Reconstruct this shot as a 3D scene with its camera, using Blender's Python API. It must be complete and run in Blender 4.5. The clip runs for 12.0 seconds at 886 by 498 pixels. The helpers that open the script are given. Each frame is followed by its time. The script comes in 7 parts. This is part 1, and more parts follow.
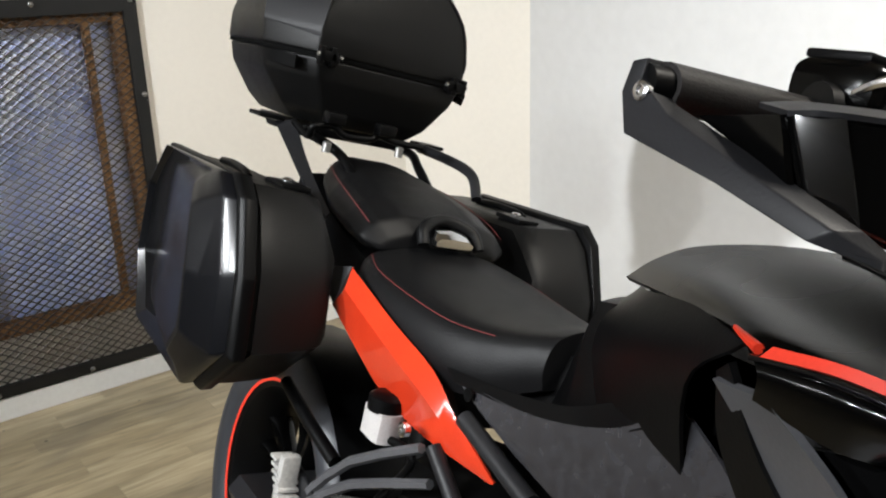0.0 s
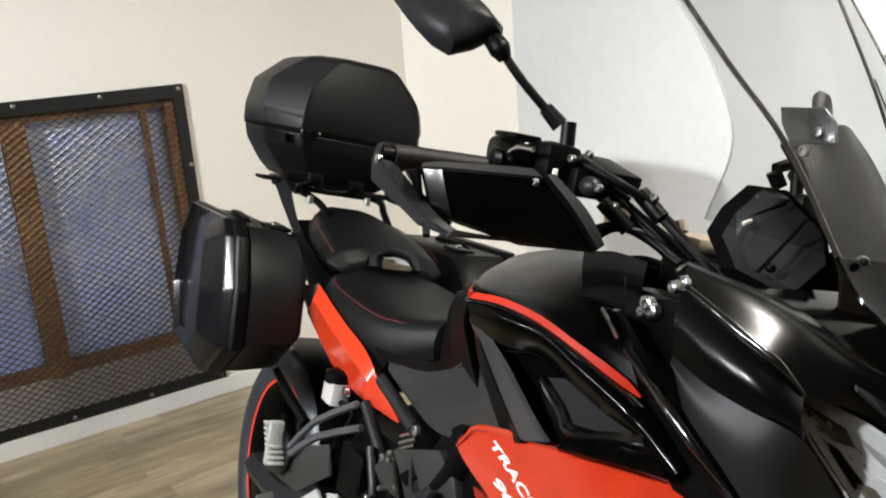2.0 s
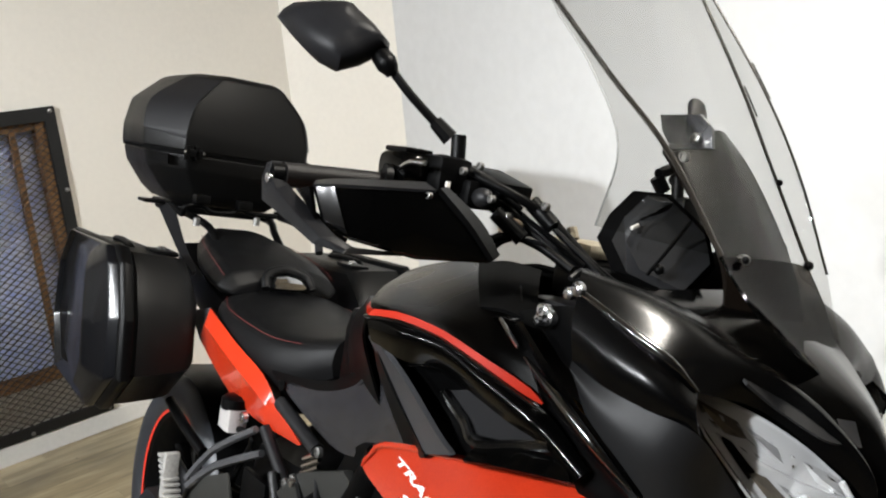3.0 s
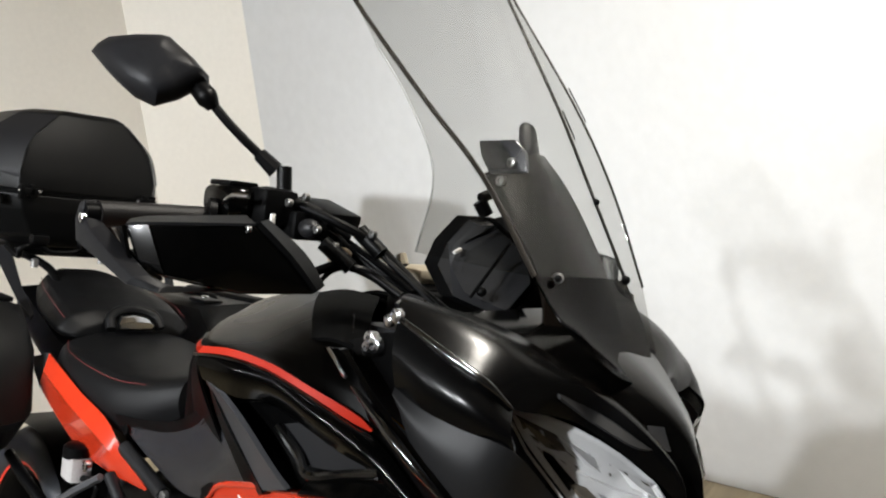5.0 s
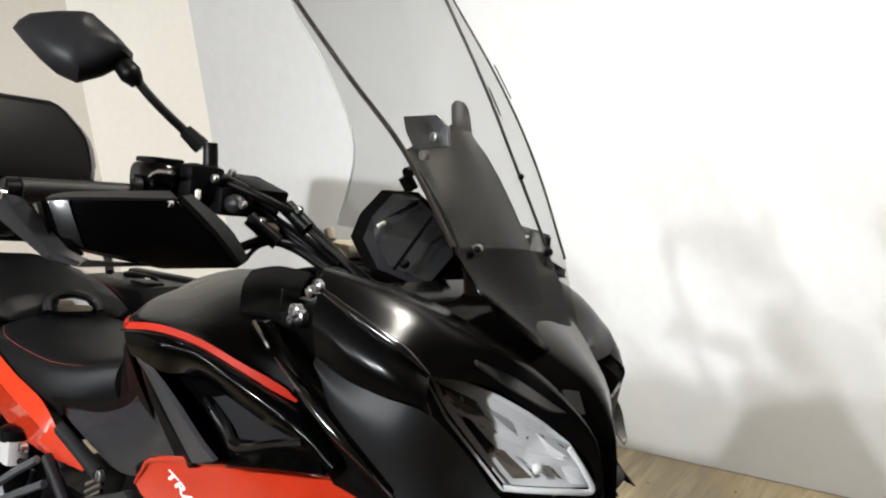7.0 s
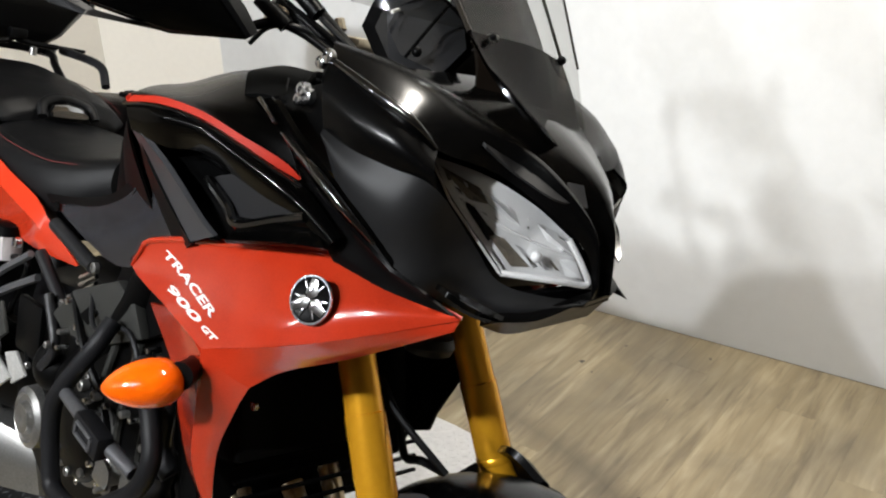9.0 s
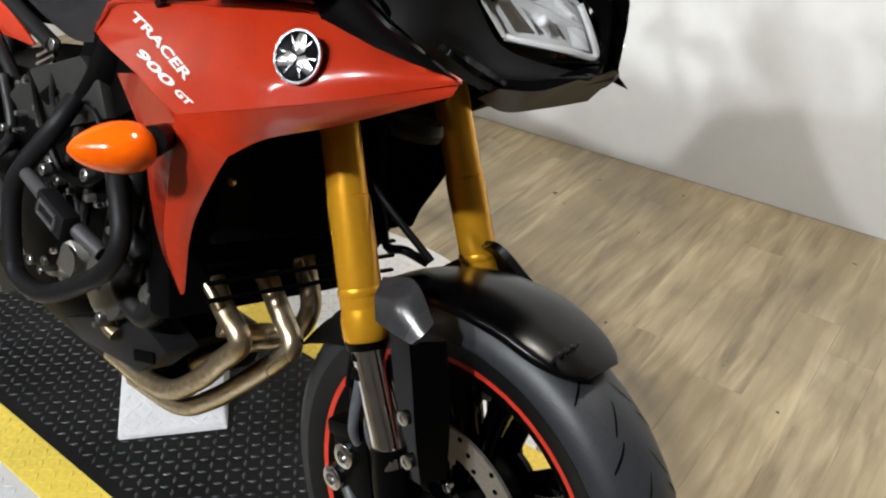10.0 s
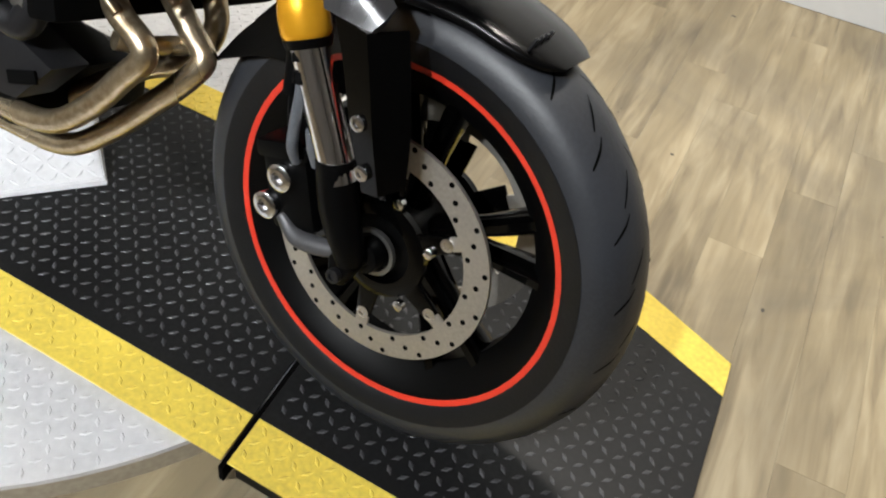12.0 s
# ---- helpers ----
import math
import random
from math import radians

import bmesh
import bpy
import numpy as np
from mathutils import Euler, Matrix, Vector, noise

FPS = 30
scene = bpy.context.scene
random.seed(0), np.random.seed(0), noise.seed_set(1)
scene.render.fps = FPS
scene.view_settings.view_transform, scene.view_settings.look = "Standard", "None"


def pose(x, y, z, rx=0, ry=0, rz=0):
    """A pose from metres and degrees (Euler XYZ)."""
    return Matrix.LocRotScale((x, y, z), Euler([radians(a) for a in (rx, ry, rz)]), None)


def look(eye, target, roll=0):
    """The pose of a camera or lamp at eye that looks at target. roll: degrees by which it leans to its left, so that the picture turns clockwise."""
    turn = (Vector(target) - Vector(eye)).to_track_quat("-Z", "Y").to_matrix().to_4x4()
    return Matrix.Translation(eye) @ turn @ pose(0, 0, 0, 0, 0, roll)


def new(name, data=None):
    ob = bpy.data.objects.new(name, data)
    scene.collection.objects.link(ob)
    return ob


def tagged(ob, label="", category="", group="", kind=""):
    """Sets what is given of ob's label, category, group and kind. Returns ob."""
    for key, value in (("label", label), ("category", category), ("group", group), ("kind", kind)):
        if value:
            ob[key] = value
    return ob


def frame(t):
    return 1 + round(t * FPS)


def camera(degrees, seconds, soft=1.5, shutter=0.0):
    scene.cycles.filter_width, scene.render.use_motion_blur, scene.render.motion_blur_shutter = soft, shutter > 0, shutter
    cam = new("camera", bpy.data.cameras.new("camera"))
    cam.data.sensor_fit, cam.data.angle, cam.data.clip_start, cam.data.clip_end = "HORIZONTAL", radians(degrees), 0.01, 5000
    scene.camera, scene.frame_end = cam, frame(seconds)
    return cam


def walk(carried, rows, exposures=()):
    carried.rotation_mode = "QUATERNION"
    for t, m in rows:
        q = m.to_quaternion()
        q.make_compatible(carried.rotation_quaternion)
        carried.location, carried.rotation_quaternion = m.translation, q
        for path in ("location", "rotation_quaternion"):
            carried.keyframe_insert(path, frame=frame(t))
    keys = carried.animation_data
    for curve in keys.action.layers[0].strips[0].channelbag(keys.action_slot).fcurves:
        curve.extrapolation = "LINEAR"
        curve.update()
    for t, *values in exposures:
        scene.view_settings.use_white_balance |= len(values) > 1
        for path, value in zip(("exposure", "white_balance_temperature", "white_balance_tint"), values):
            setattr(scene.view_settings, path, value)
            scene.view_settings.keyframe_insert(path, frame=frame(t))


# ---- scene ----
from mathutils.bvhtree import BVHTree
cam = camera(53.7, 12.0, soft=2.1)
PATH = [
    (0, (1.407, -0.54, 1.323), (-0.222, 0.434, 0.693), -1.8),
    (0.5, (1.641, -0.589, 1.371), (-0.056, 0.297, 0.793), -2.1),
    (1, (1.889, -0.518, 1.372), (0.115, 0.22, 0.814), -2.8),
    (1.5, (1.983, -0.503, 1.377), (0.206, 0.232, 0.829), -4.4),
    (2, (1.963, -0.573, 1.393), (0.232, 0.296, 0.894), -4.7),
    (2.5, (1.95, -0.595, 1.4), (0.301, 0.425, 0.911), -4.7),
    (3, (1.956, -0.575, 1.394), (0.349, 0.51, 0.904), -5.5),
    (5, (2.001, -0.529, 1.395), (0.558, 0.775, 0.93), -6.3),
    (5.5, (2.011, -0.519, 1.393), (0.604, 0.82, 0.916), -6.4),
    (6, (2.02, -0.515, 1.395), (0.613, 0.824, 0.915), -6.6),
    (6.5, (2.034, -0.512, 1.39), (0.649, 0.843, 0.896), -6.6),
    (8.5, (2.055, -0.552, 1.321), (0.708, 0.791, 0.702), -4.2),
    (9, (2.044, -0.555, 1.279), (0.733, 0.755, 0.527), -2.0),
    (9.5, (2.031, -0.559, 1.227), (0.796, 0.731, 0.326), 0.4),
    (10, (2.011, -0.569, 1.179), (0.865, 0.691, 0.13), 1.6),
    (10.5, (1.987, -0.588, 1.123), (1.002, 0.697, -0.052), 4.4),
    (11, (1.954, -0.616, 1.061), (1.112, 0.686, -0.203), 5.1),
    (11.5, (1.929, -0.636, 1.027), (1.19, 0.658, -0.307), 7.8),
    (12, (1.903, -0.638, 1.023), (1.243, 0.655, -0.353), 9.4),
]
EXPOSURES = [(0.0, 0.22), (1.6, 0.26), (2.4, 0.18), (5.0, 0.0), (6.5, 0.14), (8.5, 0.08), (10.0, -0.06), (11.0, 0.0), (12.0, 0.22)]
walk(cam, [(t, look(eye, target, roll)) for t, eye, target, roll in PATH], EXPOSURES)

# ---- world and light ----
world = bpy.data.worlds.new("world")
scene.world = world
world.use_nodes = True
world.node_tree.nodes["Background"].inputs[0].default_value = (1.0, 0.98, 0.95, 1)
world.node_tree.nodes["Background"].inputs[1].default_value = 0.05


LAMP_COLOUR = (0.965, 1.0, 1.03)


def spot_lamp(x, y, z, watts, aim=(0.95, 0.55, 0.72), cone=64):
    lamp = bpy.data.lights.new("track_light", "SPOT")
    lamp.energy, lamp.color, lamp.shadow_soft_size = watts, LAMP_COLOUR, 0.045
    lamp.spot_size, lamp.spot_blend = radians(cone), 0.9
    ob = new("track_light", lamp)
    ob.matrix_world = look((x, y, z), aim)
    return tagged(ob, "white track spotlight under the ceiling", "track light", kind="structure")


spot_lamp(1.64, -1.95, 2.4, 250, (1.05, 0.28, 0.50), 66)
spot_lamp(1.00, -2.45, 2.4, 195)
spot_lamp(0.25, -2.55, 2.4, 470, (-0.75, 0.70, 0.65), 72)
spot_lamp(2.60, -1.60, 2.4, 150, (2.0, 1.80, 0.75), 48)


def panel_light(at, aim, wide, high, watts, colour, label, kind_of="ceiling light"):
    lamp = bpy.data.lights.new("strip_light", "AREA")
    lamp.shape, lamp.size, lamp.size_y, lamp.energy, lamp.color = "RECTANGLE", wide, high, watts, colour
    ob = new("strip_light", lamp)
    ob.matrix_world = look(at, aim)
    return tagged(ob, label, kind_of, kind="structure")


panel_light((1.52, 0.80, 2.60), (1.50, 0.76, 0.0), 0.34, 0.26, 60, (1.0, 0.95, 0.86), "small warm white ceiling light over the stage")
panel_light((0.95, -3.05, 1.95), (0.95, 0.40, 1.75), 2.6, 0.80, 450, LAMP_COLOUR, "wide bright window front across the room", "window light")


# ---- materials ----
def material(name, colour, rough=0.5, metal=0.0, grain=0.0, scale=40.0, bump=0.0, coat=0.0, second=None, spec=0.5):
    """A painted, moulded or metal surface with fine grain and broad wear."""
    m = bpy.data.materials.new(name)
    m.use_nodes = True
    n, l = m.node_tree.nodes, m.node_tree.links
    b = n["Principled BSDF"]
    b.inputs["Roughness"].default_value, b.inputs["Metallic"].default_value = rough, metal
    b.inputs["Coat Weight"].default_value, b.inputs["Coat Roughness"].default_value = coat, 0.06
    b.inputs["Coat IOR"].default_value = 1.42 if coat > 0.5 else 1.3
    b.inputs["Specular IOR Level"].default_value = spec
    tc = n.new("ShaderNodeTexCoord")
    fine, broad = n.new("ShaderNodeTexNoise"), n.new("ShaderNodeTexNoise")
    fine.inputs["Scale"].default_value, broad.inputs["Scale"].default_value = scale * 8, scale * 0.3
    fine.inputs["Detail"].default_value = 4
    mixed = n.new("ShaderNodeMix")
    mixed.data_type = "RGBA"
    other = second or tuple(c * (1 - grain) for c in colour)
    mixed.inputs["A"].default_value, mixed.inputs["B"].default_value = (*colour, 1), (*other, 1)
    add = n.new("ShaderNodeMath")
    add.operation = "MULTIPLY"
    l.new(tc.outputs["Object"], fine.inputs["Vector"])
    l.new(tc.outputs["Object"], broad.inputs["Vector"])
    l.new(fine.outputs["Fac"], add.inputs[0])
    l.new(broad.outputs["Fac"], add.inputs[1])
    spread = n.new("ShaderNodeMapRange")
    spread.inputs["From Min"].default_value, spread.inputs["From Max"].default_value = 0.12, 0.42
    l.new(add.outputs[0], spread.inputs["Value"])
    l.new(spread.outputs[0], mixed.inputs["Factor"])
    l.new(mixed.outputs["Result"], b.inputs["Base Color"])
    worn = n.new("ShaderNodeMapRange")
    worn.inputs["To Min"].default_value, worn.inputs["To Max"].default_value = max(rough - 0.06, 0.02), min(rough + 0.08, 1)
    l.new(broad.outputs["Fac"], worn.inputs["Value"])
    l.new(worn.outputs[0], b.inputs["Roughness"])
    if bump:
        bp = n.new("ShaderNodeBump")
        bp.inputs["Strength"].default_value, bp.inputs["Distance"].default_value = bump, 0.001
        l.new(fine.outputs["Fac"], bp.inputs["Height"])
        l.new(bp.outputs[0], b.inputs["Normal"])
    return m


def plank_material():
    """Printed vinyl wood: each plank takes its own tone, with long grain, knots and grey wear."""
    m = bpy.data.materials.new("vinyl_plank")
    m.use_nodes = True
    n, l = m.node_tree.nodes, m.node_tree.links
    b = n["Principled BSDF"]
    info, tc, mp, off = n.new("ShaderNodeObjectInfo"), n.new("ShaderNodeTexCoord"), n.new("ShaderNodeMapping"), n.new("ShaderNodeVectorMath")
    mp.inputs["Scale"].default_value = (24.0, 2.6, 1.0)
    seed = n.new("ShaderNodeMath")
    seed.operation = "MULTIPLY"
    seed.inputs[1].default_value = 37.0
    l.new(info.outputs["Random"], seed.inputs[0])
    off.operation = "ADD"
    l.new(tc.outputs["Object"], mp.inputs["Vector"])
    l.new(mp.outputs[0], off.inputs[0])
    l.new(seed.outputs[0], off.inputs[1])
    grain, patch = n.new("ShaderNodeTexNoise"), n.new("ShaderNodeTexNoise")
    grain.inputs["Scale"].default_value, grain.inputs["Detail"].default_value, grain.inputs["Distortion"].default_value = 1.6, 8, 0.45
    patch.inputs["Scale"].default_value, patch.inputs["Detail"].default_value = 0.40, 3
    l.new(off.outputs[0], grain.inputs["Vector"])
    l.new(off.outputs[0], patch.inputs["Vector"])
    ramp = n.new("ShaderNodeValToRGB")
    e = ramp.color_ramp.elements
    e[0].position, e[0].color = 0.28, (0.215, 0.172, 0.108, 1)
    e[1].position, e[1].color = 0.72, (0.54, 0.455, 0.305, 1)
    mid = e.new(0.5)
    mid.color = (0.385, 0.312, 0.195, 1)
    grey = n.new("ShaderNodeMix")
    grey.data_type = "RGBA"
    grey.inputs["B"].default_value = (0.25, 0.20, 0.12, 1)
    worn = n.new("ShaderNodeMapRange")
    worn.inputs["From Min"].default_value, worn.inputs["From Max"].default_value, worn.inputs["To Max"].default_value = 0.45, 0.68, 0.75
    l.new(grain.outputs["Fac"], ramp.inputs[0])
    l.new(ramp.outputs[0], grey.inputs["A"])
    l.new(patch.outputs["Fac"], worn.inputs["Value"])
    l.new(worn.outputs[0], grey.inputs["Factor"])
    tone = n.new("ShaderNodeHueSaturation")
    light = n.new("ShaderNodeMapRange")
    light.inputs["To Min"].default_value, light.inputs["To Max"].default_value = 0.70, 0.97
    tone.inputs["Saturation"].default_value = 1.02
    l.new(info.outputs["Random"], light.inputs["Value"])
    l.new(light.outputs[0], tone.inputs["Value"])
    l.new(grey.outputs["Result"], tone.inputs["Color"])
    chips, chip_ramp, chipped = n.new("ShaderNodeTexNoise"), n.new("ShaderNodeMapRange"), n.new("ShaderNodeMix")
    chips.inputs["Scale"].default_value, chips.inputs["Detail"].default_value = 22.0, 3
    shifted = n.new("ShaderNodeVectorMath")
    shifted.operation = "ADD"
    l.new(tc.outputs["Object"], shifted.inputs[0])
    l.new(seed.outputs[0], shifted.inputs[1])
    l.new(shifted.outputs[0], chips.inputs["Vector"])
    chip_ramp.inputs["From Min"].default_value, chip_ramp.inputs["From Max"].default_value = 0.735, 0.755
    l.new(chips.outputs["Fac"], chip_ramp.inputs["Value"])
    chipped.data_type = "RGBA"
    chipped.inputs["B"].default_value = (0.03, 0.026, 0.02, 1)
    l.new(chip_ramp.outputs[0], chipped.inputs["Factor"])
    l.new(tone.outputs[0], chipped.inputs["A"])
    place, stain, stain_ramp, stained = n.new("ShaderNodeNewGeometry"), n.new("ShaderNodeTexNoise"), n.new("ShaderNodeMapRange"), n.new("ShaderNodeMix")
    stain.inputs["Scale"].default_value, stain.inputs["Detail"].default_value, stain.inputs["Distortion"].default_value = 1.9, 5, 0.8
    l.new(place.outputs["Position"], stain.inputs["Vector"])
    stain_ramp.inputs["From Min"].default_value, stain_ramp.inputs["From Max"].default_value, stain_ramp.inputs["To Max"].default_value = 0.50, 0.70, 0.55
    l.new(stain.outputs["Fac"], stain_ramp.inputs["Value"])
    stained.data_type = "RGBA"
    stained.inputs["B"].default_value = (0.115, 0.10, 0.078, 1)
    l.new(stain_ramp.outputs[0], stained.inputs["Factor"])
    l.new(chipped.outputs["Result"], stained.inputs["A"])
    # worn dark track left by wheels that were rolled round the turntable
    spin, gap, band, soil = n.new("ShaderNodeVectorMath"), n.new("ShaderNodeMath"), n.new("ShaderNodeMapRange"), n.new("ShaderNodeMix")
    spin.operation, gap.operation, soil.data_type = "DISTANCE", "SUBTRACT", "RGBA"
    spin.inputs[1].default_value = (0.607, -0.365, 0.0)
    gap.inputs[1].default_value = 1.375
    far_off = n.new("ShaderNodeMath")
    far_off.operation = "ABSOLUTE"
    band.inputs["From Min"].default_value, band.inputs["From Max"].default_value = 0.065, 0.0
    patchy = n.new("ShaderNodeMath")
    patchy.operation = "MULTIPLY"
    soil.inputs["B"].default_value = (0.085, 0.068, 0.045, 1)
    l.new(place.outputs["Position"], spin.inputs[0])
    l.new(spin.outputs["Value"], gap.inputs[0])
    l.new(gap.outputs[0], far_off.inputs[0])
    l.new(far_off.outputs[0], band.inputs["Value"])
    l.new(band.outputs[0], patchy.inputs[0])
    l.new(stain.outputs["Fac"], patchy.inputs[1])
    l.new(patchy.outputs[0], soil.inputs["Factor"])
    l.new(stained.outputs["Result"], soil.inputs["A"])
    l.new(soil.outputs["Result"], b.inputs["Base Color"])
    b.inputs["Roughness"].default_value = 0.42
    bump = n.new("ShaderNodeBump")
    bump.inputs["Strength"].default_value, bump.inputs["Distance"].default_value = 0.15, 0.001
    l.new(grain.outputs["Fac"], bump.inputs["Height"])
    l.new(bump.outputs[0], b.inputs["Normal"])
    return m


def clear(name, tint, alpha_mix, rough=0.05):
    """Thin tinted plastic sheet: light passes straight through, with a gloss."""
    m = bpy.data.materials.new(name)
    m.use_nodes = True
    n, l = m.node_tree.nodes, m.node_tree.links
    n.remove(n["Principled BSDF"])
    see, gloss, mix, fr = n.new("ShaderNodeBsdfTransparent"), n.new("ShaderNodeBsdfGlossy"), n.new("ShaderNodeMixShader"), n.new("ShaderNodeLayerWeight")
    edge = n.new("ShaderNodeMath")
    edge.operation = "POWER"
    edge.inputs[1].default_value = 3.0
    see.inputs[0].default_value = (*tint, 1)
    gloss.inputs["Roughness"].default_value = rough
    fr.inputs["Blend"].default_value = 0.5
    part_of = n.new("ShaderNodeMapRange")
    part_of.inputs["To Min"].default_value, part_of.inputs["To Max"].default_value = 0.012, alpha_mix
    l.new(fr.outputs["Facing"], edge.inputs[0])
    l.new(edge.outputs[0], part_of.inputs["Value"])
    l.new(part_of.outputs[0], mix.inputs[0])
    l.new(see.outputs[0], mix.inputs[1])
    l.new(gloss.outputs[0], mix.inputs[2])
    l.new(mix.outputs[0], n["Material Output"].inputs[0])
    return m


M_WALL = material("wall_paint", (0.60, 0.602, 0.60), 0.75, grain=0.06, scale=3, bump=0.15)
M_TRIM = material("white_trim", (0.78, 0.77, 0.74), 0.45, grain=0.08, scale=8)
M_BLACKPLATE = material("black_plate", (0.006, 0.006, 0.0064), 0.45, second=(0.013, 0.013, 0.013), scale=16, bump=0.3, spec=0.2)
M_YELLOW = material("yellow_paint", (0.84, 0.64, 0.10), 0.45, second=(0.60, 0.45, 0.08), scale=14, bump=0.25, spec=0.3)
M_ALU = material("bright_plate", (0.72, 0.72, 0.73), 0.5, 0.2, second=(0.58, 0.58, 0.59), scale=9, bump=0.15)
M_BLACK = material("matte_black", (0.0014, 0.0014, 0.0015), 0.40, grain=0.3, scale=30, bump=0.15, spec=0.09)
M_GLOSS = material("gloss_black", (0.0008, 0.0008, 0.0008), 0.13, grain=0.2, scale=10, coat=0.15, spec=0.14)
M_SATIN = material("satin_black", (0.0011, 0.0011, 0.0012), 0.24, grain=0.2, scale=10, spec=0.20)
M_GREY = material("dark_grey", (0.010, 0.010, 0.011), 0.4, grain=0.25, scale=30, bump=0.1, spec=0.25)
M_SEAT = material("vinyl_seat", (0.0034, 0.0034, 0.0037), 0.44, grain=0.3, scale=60, bump=0.5, spec=0.15)
M_RUBBER = material("tyre_rubber", (0.022, 0.024, 0.029), 0.45, grain=0.35, scale=30, bump=0.3, spec=0.5)
M_RED = material("lava_red", (0.42, 0.029, 0.009), 0.22, second=(0.34, 0.022, 0.007), scale=60, coat=1.0, spec=0.3)
M_STRIPE = material("rim_red", (0.62, 0.038, 0.018), 0.35, grain=0.15, scale=30)
M_GOLD = material("gold_fork", (0.98, 0.47, 0.025), 0.2, 0.62, grain=0.1, scale=15, coat=0.3)
M_CHROME = material("polished_steel", (0.72, 0.72, 0.73), 0.16, 1.0, grain=0.1, scale=15)
M_STEEL = material("cast_alloy", (0.30, 0.295, 0.285), 0.36, 0.9, grain=0.3, scale=30, bump=0.2)
M_EXHAUST = material("heat_tinted_steel", (0.57, 0.48, 0.34), 0.28, 0.9, second=(0.32, 0.235, 0.13), scale=14)
M_DISC = material("brake_disc_steel", (0.50, 0.47, 0.42), 0.42, 0.85, grain=0.2, scale=25)
M_AMBER = material("amber_lens", (0.86, 0.125, 0.002), 0.12, second=(0.66, 0.07, 0.001), scale=4, coat=0.3)
M_RUST = material("rusty_wood", (0.36, 0.19, 0.07), 0.7, second=(0.10, 0.05, 0.025), scale=14, bump=0.4)
M_BEIGE = material("beige_paint", (0.78, 0.74, 0.67), 0.75, grain=0.05, scale=6, bump=0.15)
M_PLANK = plank_material()
M_JOINT = material("floor_joint", (0.16, 0.125, 0.08), 0.8, grain=0.3)
M_FRAME = material("frame_paint", (0.012, 0.012, 0.012), 0.4, grain=0.4, scale=30, bump=0.2, spec=0.3)
M_DUST = material("pale_wood", (0.42, 0.37, 0.28), 0.7, second=(0.28, 0.24, 0.18), scale=12, bump=0.2)
M_BLACKTREAD = material("worn_tread", (0.075, 0.077, 0.082), 0.42, second=(0.016, 0.016, 0.018), scale=18, spec=0.4)
M_BLUE = material("blue_sheet", (0.43, 0.54, 0.97), 0.4, second=(0.88, 0.91, 0.97), scale=3)
M_MESH = material("steel_mesh", (0.026, 0.025, 0.025), 0.5, 0.3, second=(0.07, 0.045, 0.03), scale=20)
M_WHITE = material("white_decal", (0.82, 0.80, 0.76), 0.35, grain=0.05)
M_STITCH = material("red_thread", (0.10, 0.013, 0.013), 0.6, grain=0.2)
# Also stands for shade in cuts and holes drawn as flat dark pieces.
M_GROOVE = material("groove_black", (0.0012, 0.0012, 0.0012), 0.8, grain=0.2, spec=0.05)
M_MATTE = material("matte_fairing", (0.011, 0.011, 0.0115), 0.46, grain=0.2, scale=20, bump=0.1, spec=0.2)
M_SMOKY = material("smoky_plastic", (0.026, 0.026, 0.029), 0.20, second=(0.014, 0.013, 0.014), scale=8, bump=0.1, spec=0.5)
M_RESERVOIR = material("milky_plastic", (0.36, 0.34, 0.33), 0.35, grain=0.2)
M_HANGER = material("grey_cast", (0.085, 0.085, 0.09), 0.42, 0.4, grain=0.25, scale=30, bump=0.2, spec=0.4)
M_GRIP = material("grip_rubber", (0.007, 0.006, 0.0058), 0.45, grain=0.3, scale=80, bump=0.6, spec=0.2)
M_GUARD = material("grey_plastic", (0.008, 0.008, 0.009), 0.46, grain=0.2, scale=50, bump=0.2, spec=0.16)
M_DASH = material("dash_plastic", (0.015, 0.015, 0.016), 0.40, grain=0.2, scale=40, spec=0.22)
M_CASE = material("case_plastic", (0.0024, 0.0024, 0.0024), 0.42, grain=0.25, scale=60, bump=0.5, spec=0.17)
M_LID = material("case_lid", (0.002, 0.0022, 0.003), 0.2, grain=0.2, scale=10, spec=0.35)
# Only part metal: the chrome's bright reflections are put in as white colour.
M_REFLECT = material("whitened_chrome", (0.90, 0.90, 0.90), 0.16, 0.40, grain=0.1, scale=20, coat=0.4)
M_EDGE = material("screen_edge", (0.022, 0.019, 0.016), 0.25, grain=0.2, spec=0.3)
M_SILL = material("dusty_board", (0.62, 0.60, 0.56), 0.7, second=(0.40, 0.36, 0.30), scale=12, bump=0.2)
# Walls out of view, kept dark so the black bodywork reflects little.
M_FARWALL = material("unseen_dark_wall", (0.15, 0.14, 0.13), 0.7, grain=0.1, scale=6, bump=0.15)
# Unseen ceiling, darkened so that upward faces of the machine reflect less.
M_CEIL = material("dimmed_ceiling", (0.27, 0.225, 0.165), 0.8, grain=0.08, scale=6, bump=0.15)
M_BRONZE = material("smoked_chrome", (0.24, 0.21, 0.17), 0.2, 0.5, grain=0.3, scale=20)
M_FROST = material("frosted_guide", (0.80, 0.80, 0.80), 0.3, grain=0.05)
M_TANK = material("tank_paint", (0.0009, 0.0008, 0.0007), 0.26, grain=0.2, scale=10, spec=0.035)
M_RIM = material("screen_rim", (0.34, 0.34, 0.33), 0.2, grain=0.2, coat=0.4)
M_PALE = material("bare_aluminium", (0.50, 0.49, 0.47), 0.40, 0.45, grain=0.35, scale=20, bump=0.2)
M_CAST = material("olive_cast_alloy", (0.020, 0.020, 0.018), 0.5, grain=0.3, scale=40, bump=0.4, spec=0.3)
